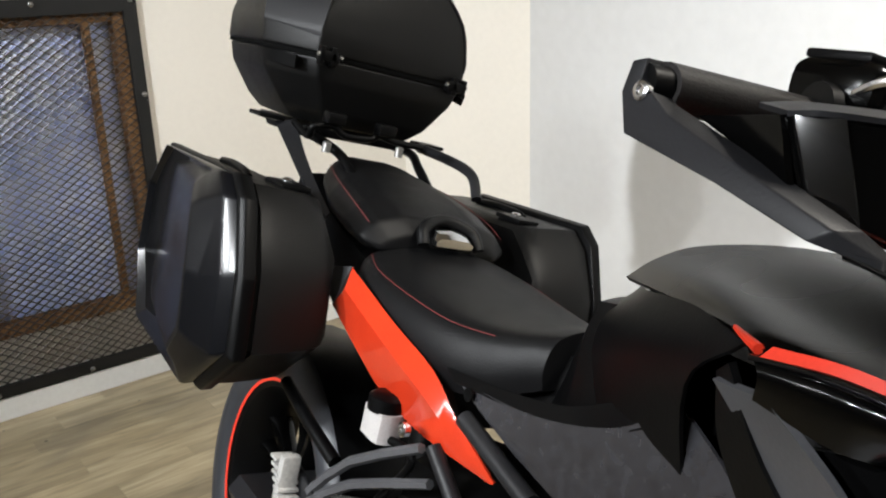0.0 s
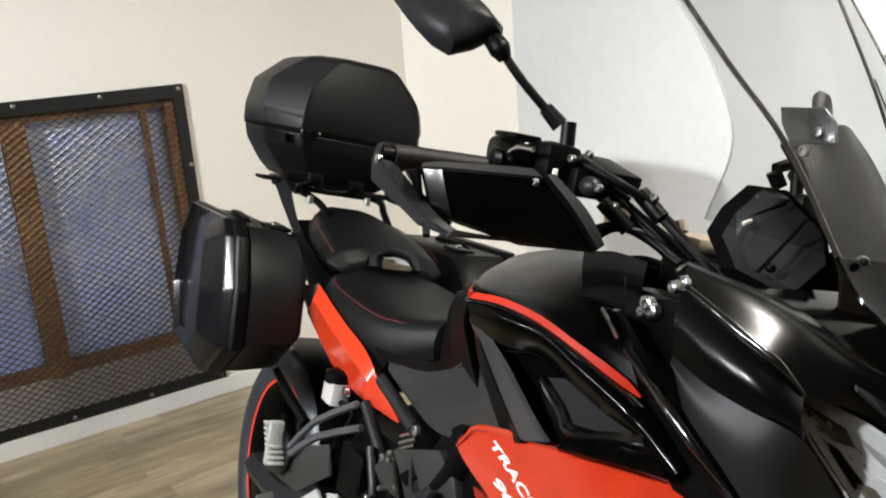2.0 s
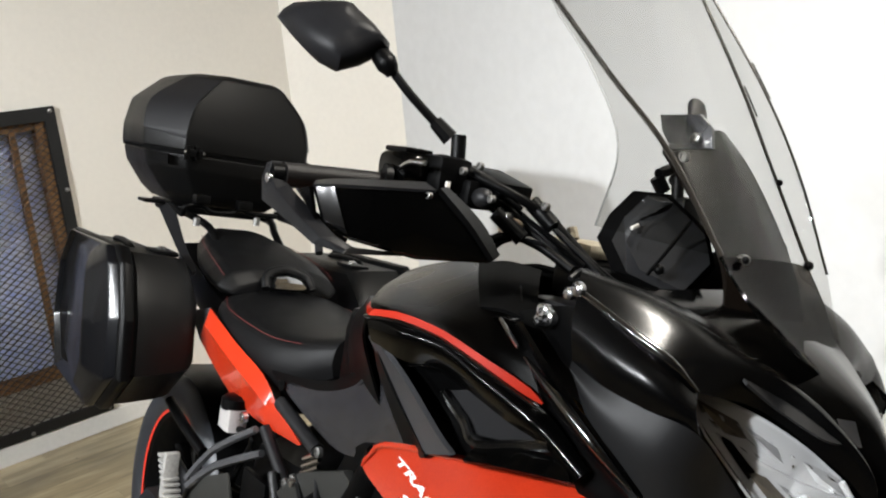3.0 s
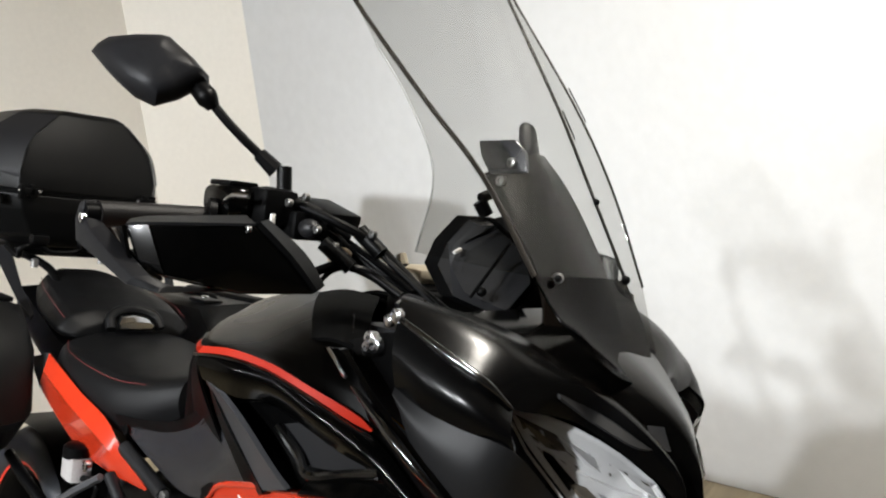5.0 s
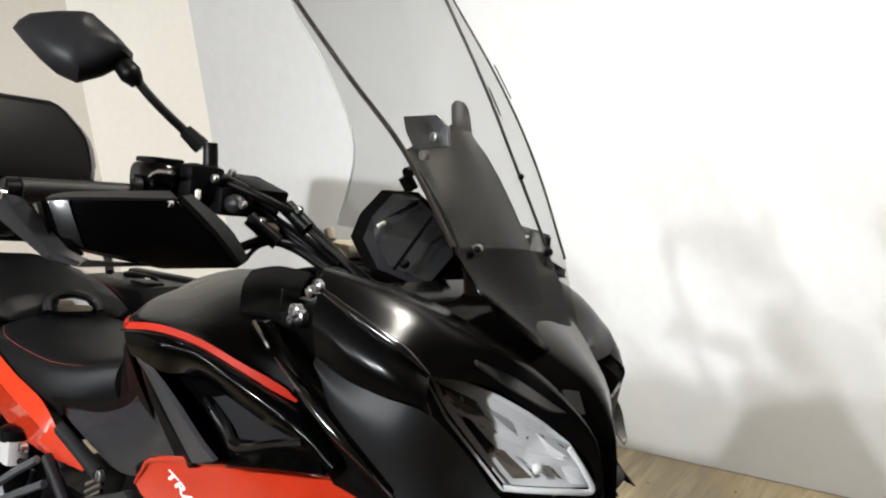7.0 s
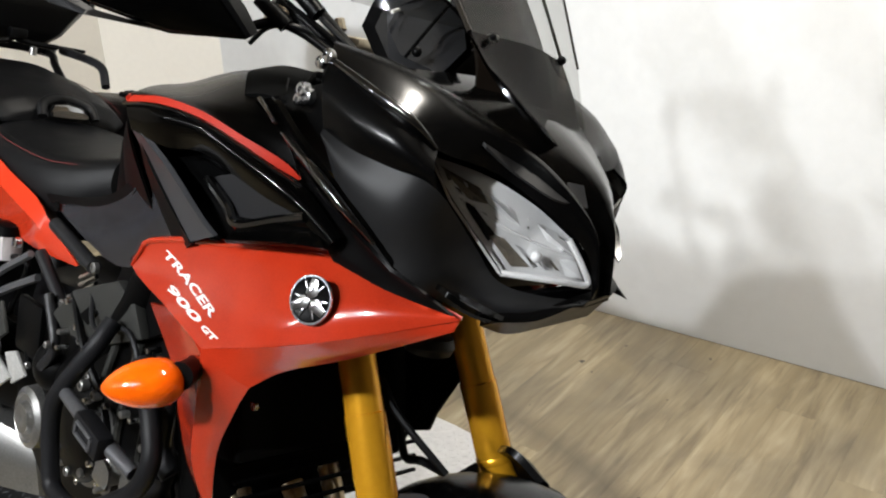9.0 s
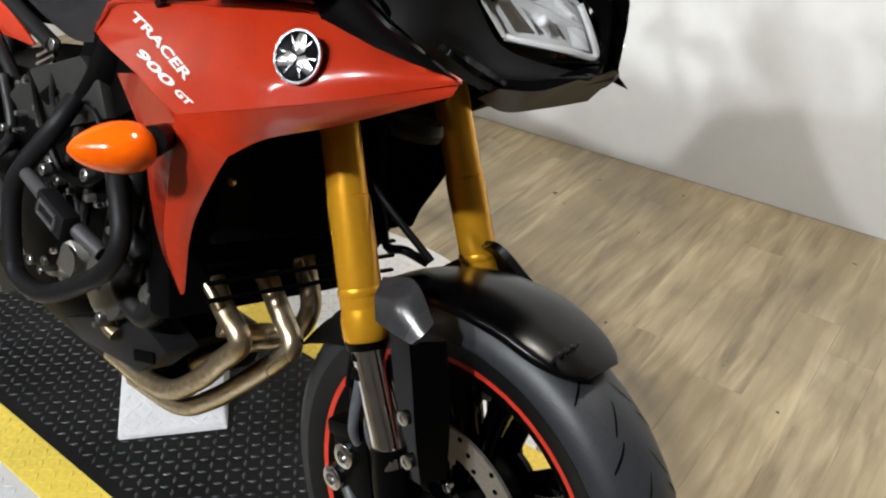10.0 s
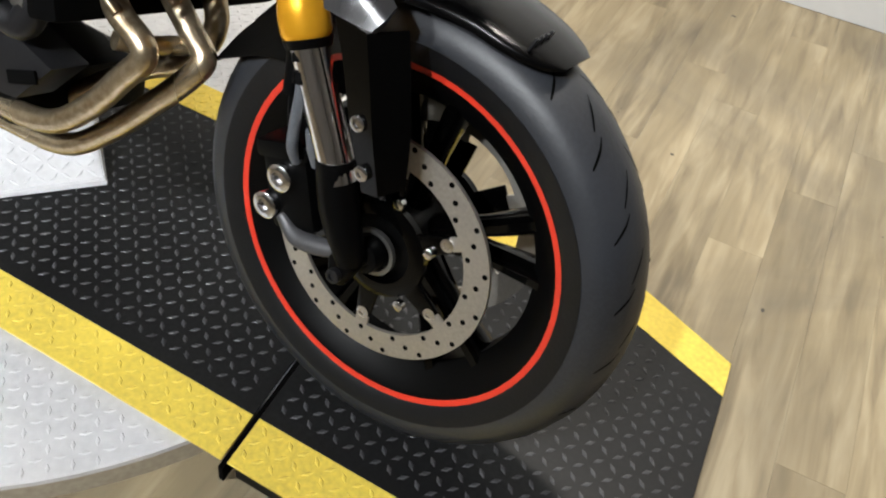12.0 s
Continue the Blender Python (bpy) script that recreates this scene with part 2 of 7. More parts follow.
# Near mudguard side's lamp sheen put in as lighter colour; also the bracket's grey.
M_FACET = material("lit_grey_plastic", (0.026, 0.026, 0.028), 0.26, grain=0.2, scale=10, spec=0.8, coat=0.6)
M_SLIDER = material("hard_chrome", (0.94, 0.94, 0.95), 0.13, 1.0, grain=0.04, scale=15)
M_BEAD = material("gloss_edge", (0.002, 0.002, 0.002), 0.14, grain=0.2, coat=1.0, spec=0.9)
M_TANKRED = material("tank_red", (0.36, 0.020, 0.008), 0.5, grain=0.15, scale=30, spec=0.12)
M_CREAM = material("cream_plastic", (0.62, 0.48, 0.34), 0.45, grain=0.1)
M_SIDEWALL = material("sidewall_rubber", (0.006, 0.0062, 0.007), 0.4, grain=0.35, scale=30, bump=0.3, spec=0.3)
M_HOSE = material("grey_hose", (0.10, 0.108, 0.122), 0.42, grain=0.3, scale=40)
M_SCREEN = clear("smoked_screen", (0.84, 0.84, 0.83), 0.14)
M_SMOKE = clear("dark_smoked_plastic", (0.20, 0.185, 0.165), 0.12)
M_VISOR = material("smoked_brown_plastic", (0.0065, 0.0048, 0.0036), 0.30, grain=0.2, scale=10, spec=0.05)
M_KNEE = material("knee_panel_grey", (0.040, 0.040, 0.043), 0.38, grain=0.2, scale=30, bump=0.1, spec=0.35)
M_LENS = clear("clear_lens", (0.96, 0.96, 0.96), 0.5, 0.02)


# ---- building helpers ----
def linked(name, bm, mat, parent=None, smooth=True):
    bmesh.ops.remove_doubles(bm, verts=bm.verts, dist=1e-5)
    bmesh.ops.recalc_face_normals(bm, faces=bm.faces)
    me = bpy.data.meshes.new(name)
    bm.to_mesh(me)
    bm.free()
    if smooth:
        me.polygons.foreach_set("use_smooth", [True] * len(me.polygons))
        me.set_sharp_from_angle(angle=radians(38))
    me.materials.append(mat)
    ob = new(name, me)
    if parent:
        ob.parent = parent
    return ob


def part(name, bm, mat, parent, label="", smooth=True):
    return tagged(linked(name, bm, mat, parent, smooth), label)


def spline(points, n):
    """Catmull-Rom through the points, n steps between each two."""
    p = [Vector(q) for q in points]
    if len(p) == 2:
        return [p[0].lerp(p[1], k / n) for k in range(n + 1)]
    p = [2 * p[0] - p[1], *p, 2 * p[-1] - p[-2]]
    out = []
    for a, b, c, d in zip(p, p[1:], p[2:], p[3:]):
        for k in range(n):
            t = k / n
            out.append(0.5 * (2 * b + (c - a) * t + (2 * a - 5 * b + 4 * c - d) * t * t + (3 * b - a - 3 * c + d) * t ** 3))
    return out + [p[-2]]


def bm_box(sx, sy, sz, centre=(0, 0, 0), bevel=0.0, turn=None):
    bm = bmesh.new()
    bmesh.ops.create_cube(bm, size=1)
    bmesh.ops.scale(bm, vec=(sx, sy, sz), verts=bm.verts)
    if bevel:
        bmesh.ops.bevel(bm, geom=bm.edges[:], offset=bevel, segments=2, affect="EDGES", profile=0.6)
    if turn:
        bmesh.ops.transform(bm, matrix=turn, verts=bm.verts)
    bmesh.ops.translate(bm, vec=centre, verts=bm.verts)
    return bm


def add_tube(bm, points, radius, sides=12, steps=6, caps=True):
    """A round bar along a smooth line; radius may be one number or one for each point."""
    way = spline(points, steps)
    radii = radius if isinstance(radius, (list, tuple)) else [radius] * len(points)
    rings, up = [], Vector((0.13, 0.27, 0.95))
    for k, p in enumerate(way):
        d = (way[min(k + 1, len(way) - 1)] - way[max(k - 1, 0)]).normalized()
        u = d.cross(up)
        if u.length < 0.05:
            u = d.cross(Vector((1, 0, 0)))
        u.normalize()
        v = u.cross(d).normalized()
        up = v
        s = k / steps
        i = min(int(s), len(radii) - 2)
        r = radii[i] + (radii[i + 1] - radii[i]) * (s - i)
        rings.append([bm.verts.new(p + r * (math.cos(a) * u + math.sin(a) * v)) for a in (2 * math.pi * j / sides for j in range(sides))])
    for a, b in zip(rings, rings[1:]):
        for j in range(sides):
            bm.faces.new((a[j], a[(j + 1) % sides], b[(j + 1) % sides], b[j]))
    if caps:
        bm.faces.new(rings[0])
        bm.faces.new(rings[-1])
    return bm


def bm_tube(points, radius, sides=12, steps=6):
    return add_tube(bmesh.new(), points, radius, sides, steps)


def bm_lathe(profile, sides=48, origin=(0, 0, 0), axis="Y", closed=False):
    """Turns (radius, along) pairs round the axis."""
    bm, rings = bmesh.new(), []
    for r, h in profile:
        ring = []
        for k in range(sides):
            a = 2 * math.pi * k / sides
            c, s = r * math.cos(a), r * math.sin(a)
            v = {"Y": (c, h, s), "X": (h, c, s), "Z": (c, s, h)}[axis]
            ring.append(bm.verts.new(Vector(v) + Vector(origin)))
        rings.append(ring)
    pairs = list(zip(rings, rings[1:])) + ([(rings[-1], rings[0])] if closed else [])
    for a, b in pairs:
        for k in range(sides):
            bm.faces.new((a[k], a[(k + 1) % sides], b[(k + 1) % sides], b[k]))
    if not closed:
        bm.faces.new(rings[0])
        bm.faces.new(rings[-1])
    return bm


def bm_panel(rows, thick=0.004, n=5, m=5, towards=None):
    """A moulded shell: a smooth skin through a small net of control points, with thickness."""
    across = [spline(r, n) for r in rows]
    net = [spline([a[k] for a in across], m) for k in range(len(across[0]))]
    bm = bmesh.new()
    vs = [[bm.verts.new(p) for p in col] for col in net]
    for a, b in zip(vs, vs[1:]):
        for k in range(len(a) - 1):
            bm.faces.new((a[k], a[k + 1], b[k + 1], b[k]))
    bmesh.ops.recalc_face_normals(bm, faces=bm.faces)
    bm.normal_update()
    mean = sum((f.normal for f in bm.faces), Vector())
    side = Vector(towards) if towards else Vector((0, -1, 0))
    if mean.dot(side) < 0:
        bmesh.ops.reverse_faces(bm, faces=bm.faces)
        bm.normal_update()
    old = [v for v in bm.verts]
    inner = {v: bm.verts.new(v.co - thick * v.normal) for v in old}
    rim = [e for e in bm.edges if e.is_boundary]
    for f in list(bm.faces):
        bm.faces.new([inner[v] for v in reversed(f.verts)])
    for e in rim:
        a, b = e.verts
        bm.faces.new((a, b, inner[b], inner[a]))
    return bm


def bm_plate(outline, y0, y1, bevel=0.002, axis="Y", steps=0):
    """A flat cut plate between two planes; outline in the other two coordinates."""
    bm = bmesh.new()
    put = {"Y": lambda a, b, h: (a, h, b), "Z": lambda a, b, h: (a, b, h), "X": lambda a, b, h: (h, a, b)}[axis]
    pts = [(p[0], p[1]) for p in spline([(*q, 0) for q in (*outline, outline[0])], steps)[:-1]] if steps else outline
    f = bm.faces.new([bm.verts.new(put(a, b, y0)) for a, b in pts])
    g = bmesh.ops.extrude_face_region(bm, geom=[f])
    vec = {"Y": (0, y1 - y0, 0), "Z": (0, 0, y1 - y0), "X": (y1 - y0, 0, 0)}[axis]
    bmesh.ops.translate(bm, vec=vec, verts=[v for v in g["geom"] if isinstance(v, bmesh.types.BMVert)])
    if bevel:
        bmesh.ops.bevel(bm, geom=bm.edges[:], offset=bevel, segments=2, affect="EDGES", profile=0.6)
    return bm


def bm_loft(sections, n=3, smooth_rings=4, caps=True):
    """A closed body through rings of the same number of corner points."""
    rings3 = [spline([*s, s[0]], n)[:-1] for s in sections]
    cols = [spline([r[k] for r in rings3], smooth_rings) for k in range(len(rings3[0]))]
    bm = bmesh.new()
    rings = [[bm.verts.new(c[j]) for c in cols] for j in range(len(cols[0]))]
    for a, b in zip(rings, rings[1:]):
        for k in range(len(a)):
            bm.faces.new((a[k], a[(k + 1) % len(a)], b[(k + 1) % len(a)], b[k]))
    if caps:
        bm.faces.new(rings[0])
        bm.faces.new(rings[-1])
    return bm


def bm_facets(sections, bevel=0.004, angle=14):
    """A closed body with flat faces through rings of corner points, its edges lightly rounded."""
    bm = bmesh.new()
    rings = [[bm.verts.new(p) for p in ring] for ring in sections]
    for a, b in zip(rings, rings[1:]):
        for k in range(len(a)):
            bm.faces.new((a[k], a[(k + 1) % len(a)], b[(k + 1) % len(a)], b[k]))
    bm.faces.new(rings[0])
    bm.faces.new(rings[-1])
    bmesh.ops.recalc_face_normals(bm, faces=bm.faces)
    if bevel:
        keen = [e for e in bm.edges if len(e.link_faces) == 2 and e.calc_face_angle() > radians(angle)]
        bmesh.ops.bevel(bm, geom=keen, offset=bevel, segments=3, affect="EDGES", profile=0.5, clamp_overlap=True)
    return bm


def merge(*bms):
    out = bmesh.new()
    for b in bms:
        me = bpy.data.meshes.new("tmp")
        b.to_mesh(me)
        b.free()
        out.from_mesh(me)
        bpy.data.meshes.remove(me)
    return out


def mirrored(bm):
    bmesh.ops.scale(bm, vec=(1, -1, 1), verts=bm.verts)
    bmesh.ops.reverse_faces(bm, faces=bm.faces)
    return bm


# ---- the room ----
FLOOR_Z, CEIL = -0.045, 2.65
TURN = radians(7.1)
ALONG, OUT = Vector((math.cos(TURN), math.sin(TURN), 0)), Vector((-math.sin(TURN), math.cos(TURN), 0))
CORNER = Vector((-1.716, 1.41, 0))


def room(a, b, z=0.0):
    """Room coordinates: a metres along the long wall from the corner, b metres out from it."""
    return CORNER + a * ALONG - b * OUT + Vector((0, 0, z))


def bm_slab(plan, z0, z1):
    bm = bmesh.new()
    low = [bm.verts.new(room(a, b, z0)) for a, b in plan]
    top = [bm.verts.new(room(a, b, z1)) for a, b in plan]
    bm.faces.new(low), bm.faces.new(top)
    for k in range(len(plan)):
        bm.faces.new((low[k], low[(k + 1) % len(plan)], top[(k + 1) % len(plan)], top[k]))
    return bm


def rect(a0, a1, b0, b1):
    return [(a0, b0), (a1, b0), (a1, b1), (a0, b1)]


def setting(name, bm, mat, label, category):
    return tagged(linked(name, bm, mat, smooth=False), label, category, kind="structure")


CUT_A, CUT_B = 0.45, 0.27
EAST, SOUTH = 5.6, 4.6
W0, W1, Z0, Z1 = 1.335, 2.52, 0.07, 1.205
floor = setting("floor", bm_slab(rect(-0.6, EAST, -0.1, SOUTH), FLOOR_Z - 0.1, FLOOR_Z - 0.004), M_JOINT, "pale brown wood-look plank floor with worn dark marks", "floor")
setting("ceiling", bm_slab(rect(-0.6, EAST, -0.1, SOUTH), CEIL, CEIL + 0.1), M_CEIL, "unseen brown ceiling, darkened to dim reflections", "ceiling")
setting("wall_north", bm_slab([(CUT_A, 0), (EAST, 0), (EAST, -0.1), (CUT_A - 0.04, -0.1)], FLOOR_Z, CEIL), M_WALL, "plain white painted wall behind the motorcycle", "wall")
setting("wall_corner", bm_slab([(CUT_A, 0), (CUT_A - 0.04, -0.1), (-0.1, CUT_B - 0.04), (0, CUT_B)], FLOOR_Z, CEIL), M_BEIGE, "narrow beige slanting wall across the corner", "wall")
setting("wall_south", bm_slab(rect(-0.6, EAST, SOUTH, SOUTH + 0.1), FLOOR_Z, CEIL), M_FARWALL, "unseen wall, brown and dark to keep reflections low", "wall")
setting("wall_east", bm_slab(rect(EAST, EAST + 0.1, -0.1, SOUTH + 0.1), FLOOR_Z, CEIL), M_FARWALL, "unseen wall, brown and dark to keep reflections low", "wall")
west = merge(bm_slab([(0, CUT_B), (0, W0), (-0.1, W0), (-0.1, CUT_B - 0.04)], FLOOR_Z, CEIL), bm_slab(rect(-0.1, 0, W1, SOUTH), FLOOR_Z, CEIL), bm_slab(rect(-0.1, 0, W0, W1), FLOOR_Z, Z0), bm_slab(rect(-0.1, 0, W0, W1), Z1, CEIL))
setting("wall_west", west, M_BEIGE, "pale beige painted wall round a meshed window opening", "wall")
setting("window_backing", bm_slab(rect(-0.075, -0.066, W0 + 0.001, W1 - 0.001), Z0, Z1), M_BLUE, "pale blue plastic sheeting behind the window", "sheeting")

# meshed window: a bolted black steel frame, expanded metal, brown timber bars behind
window = tagged(new("window_1"), "black steel window frame with rusty expanded metal mesh", "window", kind="structure")


def room_box(a0, a1, b0, b1, z0, z1, bevel=0.003):
    bm = bm_slab(rect(a0, a1, b0, b1), z0, z1)
    if bevel:
        bmesh.ops.bevel(bm, geom=bm.edges[:], offset=bevel, segments=2, affect="EDGES")
    return bm


FB0, FB1, FZ0, FZ1 = 1.296, 2.56, 0.032, 1.247
part("window_frame", room_box(0.001, 0.012, FB0, FB1, FZ1 - 0.052, FZ1), M_FRAME, window, "black painted steel flat bar", smooth=False)
part("window_frame", room_box(0.001, 0.012, FB0, FB1, FZ0, FZ0 + 0.045), M_FRAME, window, smooth=False)
part("window_frame", room_box(0.0015, 0.0125, FB0, FB0 + 0.045, FZ0, FZ1), M_FRAME, window, smooth=False)
part("window_frame", room_box(0.0015, 0.0125, FB1 - 0.045, FB1, FZ0, FZ1), M_FRAME, window, smooth=False)
for b, z in [(1.316 + 0.294 * k, z) for k in range(5) for z in (1.230, 0.047)] + [(b, 1.230 - 0.296 * k) for k in (1, 2, 3) for b in (1.309, 2.54)]:
    bolt = bm_lathe([(0.0085, 0), (0.0085, 0.004), (0.006, 0.007), (0.002, 0.008)], 10)
    bmesh.ops.transform(bolt, matrix=Matrix.Translation(room(0.012, b, z)) @ Matrix.Rotation(TURN - math.pi / 2, 4, "Z"), verts=bolt.verts)
    part("bolt", bolt, M_STEEL, window)
for b0, b1, a0, a1, z0, z1 in ((1.872, 1.958, -0.055, -0.02, 0.20, Z1), (1.440, 1.462, -0.05, -0.02, 0.22, Z1), (W0, 1.372, -0.06, -0.008, Z0, Z1), (2.36, 2.42, -0.055, -0.02, 0.2, Z1)):
    part("timber_bar", room_box(a0, a1, b0, b1, z0, z1), M_RUST, window, "stained brown timber", smooth=False)
part("timber_bar", room_box(-0.06, -0.018, 1.372, W1, 0.215, 0.262), M_RUST, window, smooth=False)
part("timber_bar", room_box(-0.06, -0.018, 1.372, W1, 1.165, Z1), M_RUST, window, smooth=False)
part("sill_board", room_box(-0.065, -0.02, W0 + 0.002, W1 - 0.002, Z0 + 0.001, 0.214), M_SILL, window, "dusty sill", smooth=False)


def expanded_mesh():
    bm = bmesh.new()
    pitch, rise, half = 0.0375, 0.0125, 0.0015
    cols, rows = int((W1 - W0) / pitch * 2), int((Z1 - Z0) / rise)
    for r in range(rows + 1):
        last = None
        for c in range(cols + 2):
            b, z = W0 - 0.01 + c * pitch / 2, Z0 + r * rise + (rise * 0.46 if (c + r) % 2 else -rise * 0.46)
            ring = [bm.verts.new(room(-0.004 + da * 2, b, z + dz)) for da, dz in ((-half, -half), (half, -half), (half, half), (-half, half))]
            if last:
                for k in range(4):
                    bm.faces.new((last[k], last[(k + 1) % 4], ring[(k + 1) % 4], ring[k]))
            last = ring
    return bm


mesh_bm = expanded_mesh()
me = bpy.data.meshes.new("expanded_mesh")
mesh_bm.to_mesh(me)
mesh_bm.free()
me.materials.append(M_MESH)
wire = tagged(new("expanded_mesh", me), "dark diamond-pattern expanded metal", kind="stuff")
wire.parent = window
setting("baseboard", room_box(0.0005, 0.008, CUT_B, SOUTH, FLOOR_Z, 0.028, 0.002), M_TRIM, "white painted baseboard under the window", "baseboard")

# ---- the turntable stage ----
LANE = radians(4.4)
LX, LY = Vector((math.cos(LANE), math.sin(LANE), 0)), Vector((-math.sin(LANE), math.cos(LANE), 0))
LANE_O = Vector((0.70, 0.105, 0))


def lane(u, v, z=0.0):
    return LANE_O + u * LX + v * LY + Vector((0, 0, z))


def bm_lane(outline, z0, z1, bevel=0.0):
    bm = bmesh.new()
    low = [bm.verts.new(lane(u, v, z0)) for u, v in outline]
    top = [bm.verts.new(lane(u, v, z1)) for u, v in outline]
    bm.faces.new(low), bm.faces.new(top)
    n = len(outline)
    for k in range(n):
        bm.faces.new((low[k], low[(k + 1) % n], top[(k + 1) % n], top[k]))
    if bevel:
        bmesh.ops.bevel(bm, geom=bm.edges[:], offset=bevel, segments=1, affect="EDGES")
    return bm


RAD = 0.722
stage = tagged(new("display_turntable"), "round bright checker-plate display turntable on the floor", "turntable")
circle = [(RAD * math.cos(2 * math.pi * k / 96), RAD * math.sin(2 * math.pi * k / 96)) for k in range(96)]
part("disc_plate", bm_lane(circle, -0.012, -0.004), M_ALU, stage, "bright aluminium checker plate")
rim = bm_lane([(u * 1.0, v * 1.0) for u, v in circle], FLOOR_Z, -0.0125)
part("disc_rim", rim, M_DUST, stage, "pale plywood edge")
V0, V1, YEL = -0.360, 0.292, 0.079
START, END, CH = -0.70, 1.226, 1.03


def seam(v):
    """The gap between the two plates runs a little askew."""
    return 0.650 - 0.10 * v


ramp = tagged(new("loading_lane"), "black checker-plate lane with yellow painted edges", "lane")


def lane_pieces(name_plate, name_edge, plate, edges, label=""):
    part(name_plate, bm_lane(plate, -0.0035, 0.0, 0.0008), M_BLACKPLATE, ramp)
    for k, edge in enumerate(edges):
        part(name_edge, bm_lane(edge, -0.0035, 0.0004, 0.0008), M_YELLOW, ramp, "" if k else label)


A0, A1 = V0 + YEL, V1 - YEL
lane_pieces("lane_plate", "lane_edge", [(START, A0), (seam(A0) - 0.004, A0), (seam(A1) - 0.004, A1), (START, A1)],
            ([(START, V0), (seam(V0) - 0.004, V0), (seam(A0) - 0.004, A0), (START, A0)], [(START, A1), (seam(A1) - 0.004, A1), (seam(V1) - 0.004, V1), (START, V1)]), "yellow painted edge")
lane_pieces("front_plate", "front_edge", [(seam(A0) + 0.006, A0), (END + 0.034, A0), (END + 0.006, V1 - 0.157), (CH, A1), (seam(A1) + 0.006, A1)],
            ([(seam(V0) + 0.006, V0), (END + 0.044, V0), (END + 0.034, A0), (seam(A0) + 0.006, A0)], [(seam(A1) + 0.006, A1), (CH, A1), (END + 0.006, V1 - 0.157), (END, V1 - 0.085), (CH, V1), (seam(V1) + 0.006, V1)]))
part("seam_bar", bm_lane([(seam(V0) - 0.001, V0 - 0.01), (seam(V0) + 0.007, V0 - 0.01), (seam(V1) + 0.005, V1), (seam(V1) - 0.003, V1)], -0.03, -0.0012), M_GROOVE, ramp)
part("lane_base", bm_lane([(seam(V0) + 0.01, V0 + 0.01), (END, V0 + 0.01), (END, V1 - 0.15), (CH, V1 - 0.05), (seam(V1) + 0.01, V1 - 0.05)], FLOOR_Z, -0.004), M_BLACK, ramp)


def treads(name, mat, parent, keep, base, pitch=0.0215, size=(0.0090, 0.0034), height=0.0014):
    """Raised lozenges in the checker pattern, turned by turns to the left and right."""
    verts, faces = [], []
    for i in range(int(2.7 / pitch)):
        for j in range(int(1.6 / pitch)):
            u, v = -1.35 + (i + 0.5) * pitch, -0.8 + (j + 0.5) * pitch
            if not keep(u, v):
                continue
            ang = radians(45 if (i + j) % 2 else -45)
            c, s, k = math.cos(ang), math.sin(ang), len(verts)
            for (p, q), h in (((size[0], 0), 0), ((0, size[1]), 0), ((-size[0], 0), 0), ((0, -size[1]), 0), ((size[0] * 0.62, 0), height), ((0, size[1] * 0.5), height), ((-size[0] * 0.62, 0), height), ((0, -size[1] * 0.5), height)):
                verts.append(lane(u + p * c - q * s, v + p * s + q * c, base + h))
            faces += [(k, k + 1, k + 5, k + 4), (k + 1, k + 2, k + 6, k + 5), (k + 2, k + 3, k + 7, k + 6), (k + 3, k, k + 4, k + 7), (k + 4, k + 5, k + 6, k + 7)]
    me = bpy.data.meshes.new(name)
    me.from_pydata(verts, [], faces)
    me.materials.append(mat)
    ob = tagged(new(name, me), kind="stuff")
    ob.parent = parent


treads("raised_treads", M_BLACKTREAD, ramp, lambda u, v: V0 + YEL + 0.008 < v < V1 - YEL - 0.008 and (START + 0.01 < u < seam(v) - 0.015 or (seam(v) + 0.017 < u < END - 0.004 and v < V1 - YEL - 0.01 - max(0, (u - CH) * 0.5))), 0.0)
treads("raised_treads", M_YELLOW, ramp, lambda u, v: (V0 + 0.008 < v < V0 + YEL - 0.006 or V1 - YEL + 0.006 < v < V1 - 0.008) and (START + 0.01 < u < seam(v) - 0.015 or seam(v) + 0.017 < u < CH - 0.01), 0.0004)
treads("raised_treads", M_ALU, stage, lambda u, v: u * u + v * v < (RAD - 0.012) ** 2 and not V0 - 0.01 < v < V1 + 0.01, -0.004)
for k in range(12):
    a = 2 * math.pi * (k + 0.3) / 12
    if not V0 - 0.02 < (RAD - 0.05) * math.sin(a) < V1 + 0.02:
        part("screw", bm_lathe([(0.006, 0), (0.006, 0.002), (0.003, 0.0035)], 10, lane((RAD - 0.05) * math.cos(a), (RAD - 0.05) * math.sin(a), -0.004), axis="Z"), M_STEEL, stage)

# folded checker-plate block under the engine
block = tagged(new("support_block"), "low folded bright checker-plate block on the lane", "block")
A, Bc = Vector((0.765, -0.086, 0)), Vector((0.884, 0.075, 0))
side = (Bc - A).normalized()
back = Vector((-side.y, side.x, 0))
bm = bmesh.new()
lowc = [bm.verts.new(p + Vector((0, 0, 0.0012))) for p in (A, Bc, Bc + back * 0.26, A + back * 0.26)]
topc = [bm.verts.new(p + Vector((0, 0, h))) for p, h in ((A + back * 0.004, 0.012), (Bc + back * 0.006 - side * 0.004, 0.012), (Bc + back * 0.25 - side * 0.01, 0.10), (A + back * 0.25, 0.10))]
bm.faces.new(lowc), bm.faces.new(topc)
for k in range(4):
    bm.faces.new((lowc[k], lowc[(k + 1) % 4], topc[(k + 1) % 4], topc[k]))
bmesh.ops.bevel(bm, geom=bm.edges[:], offset=0.002, segments=2, affect="EDGES")
part("folded_plate", bm, M_ALU, block)
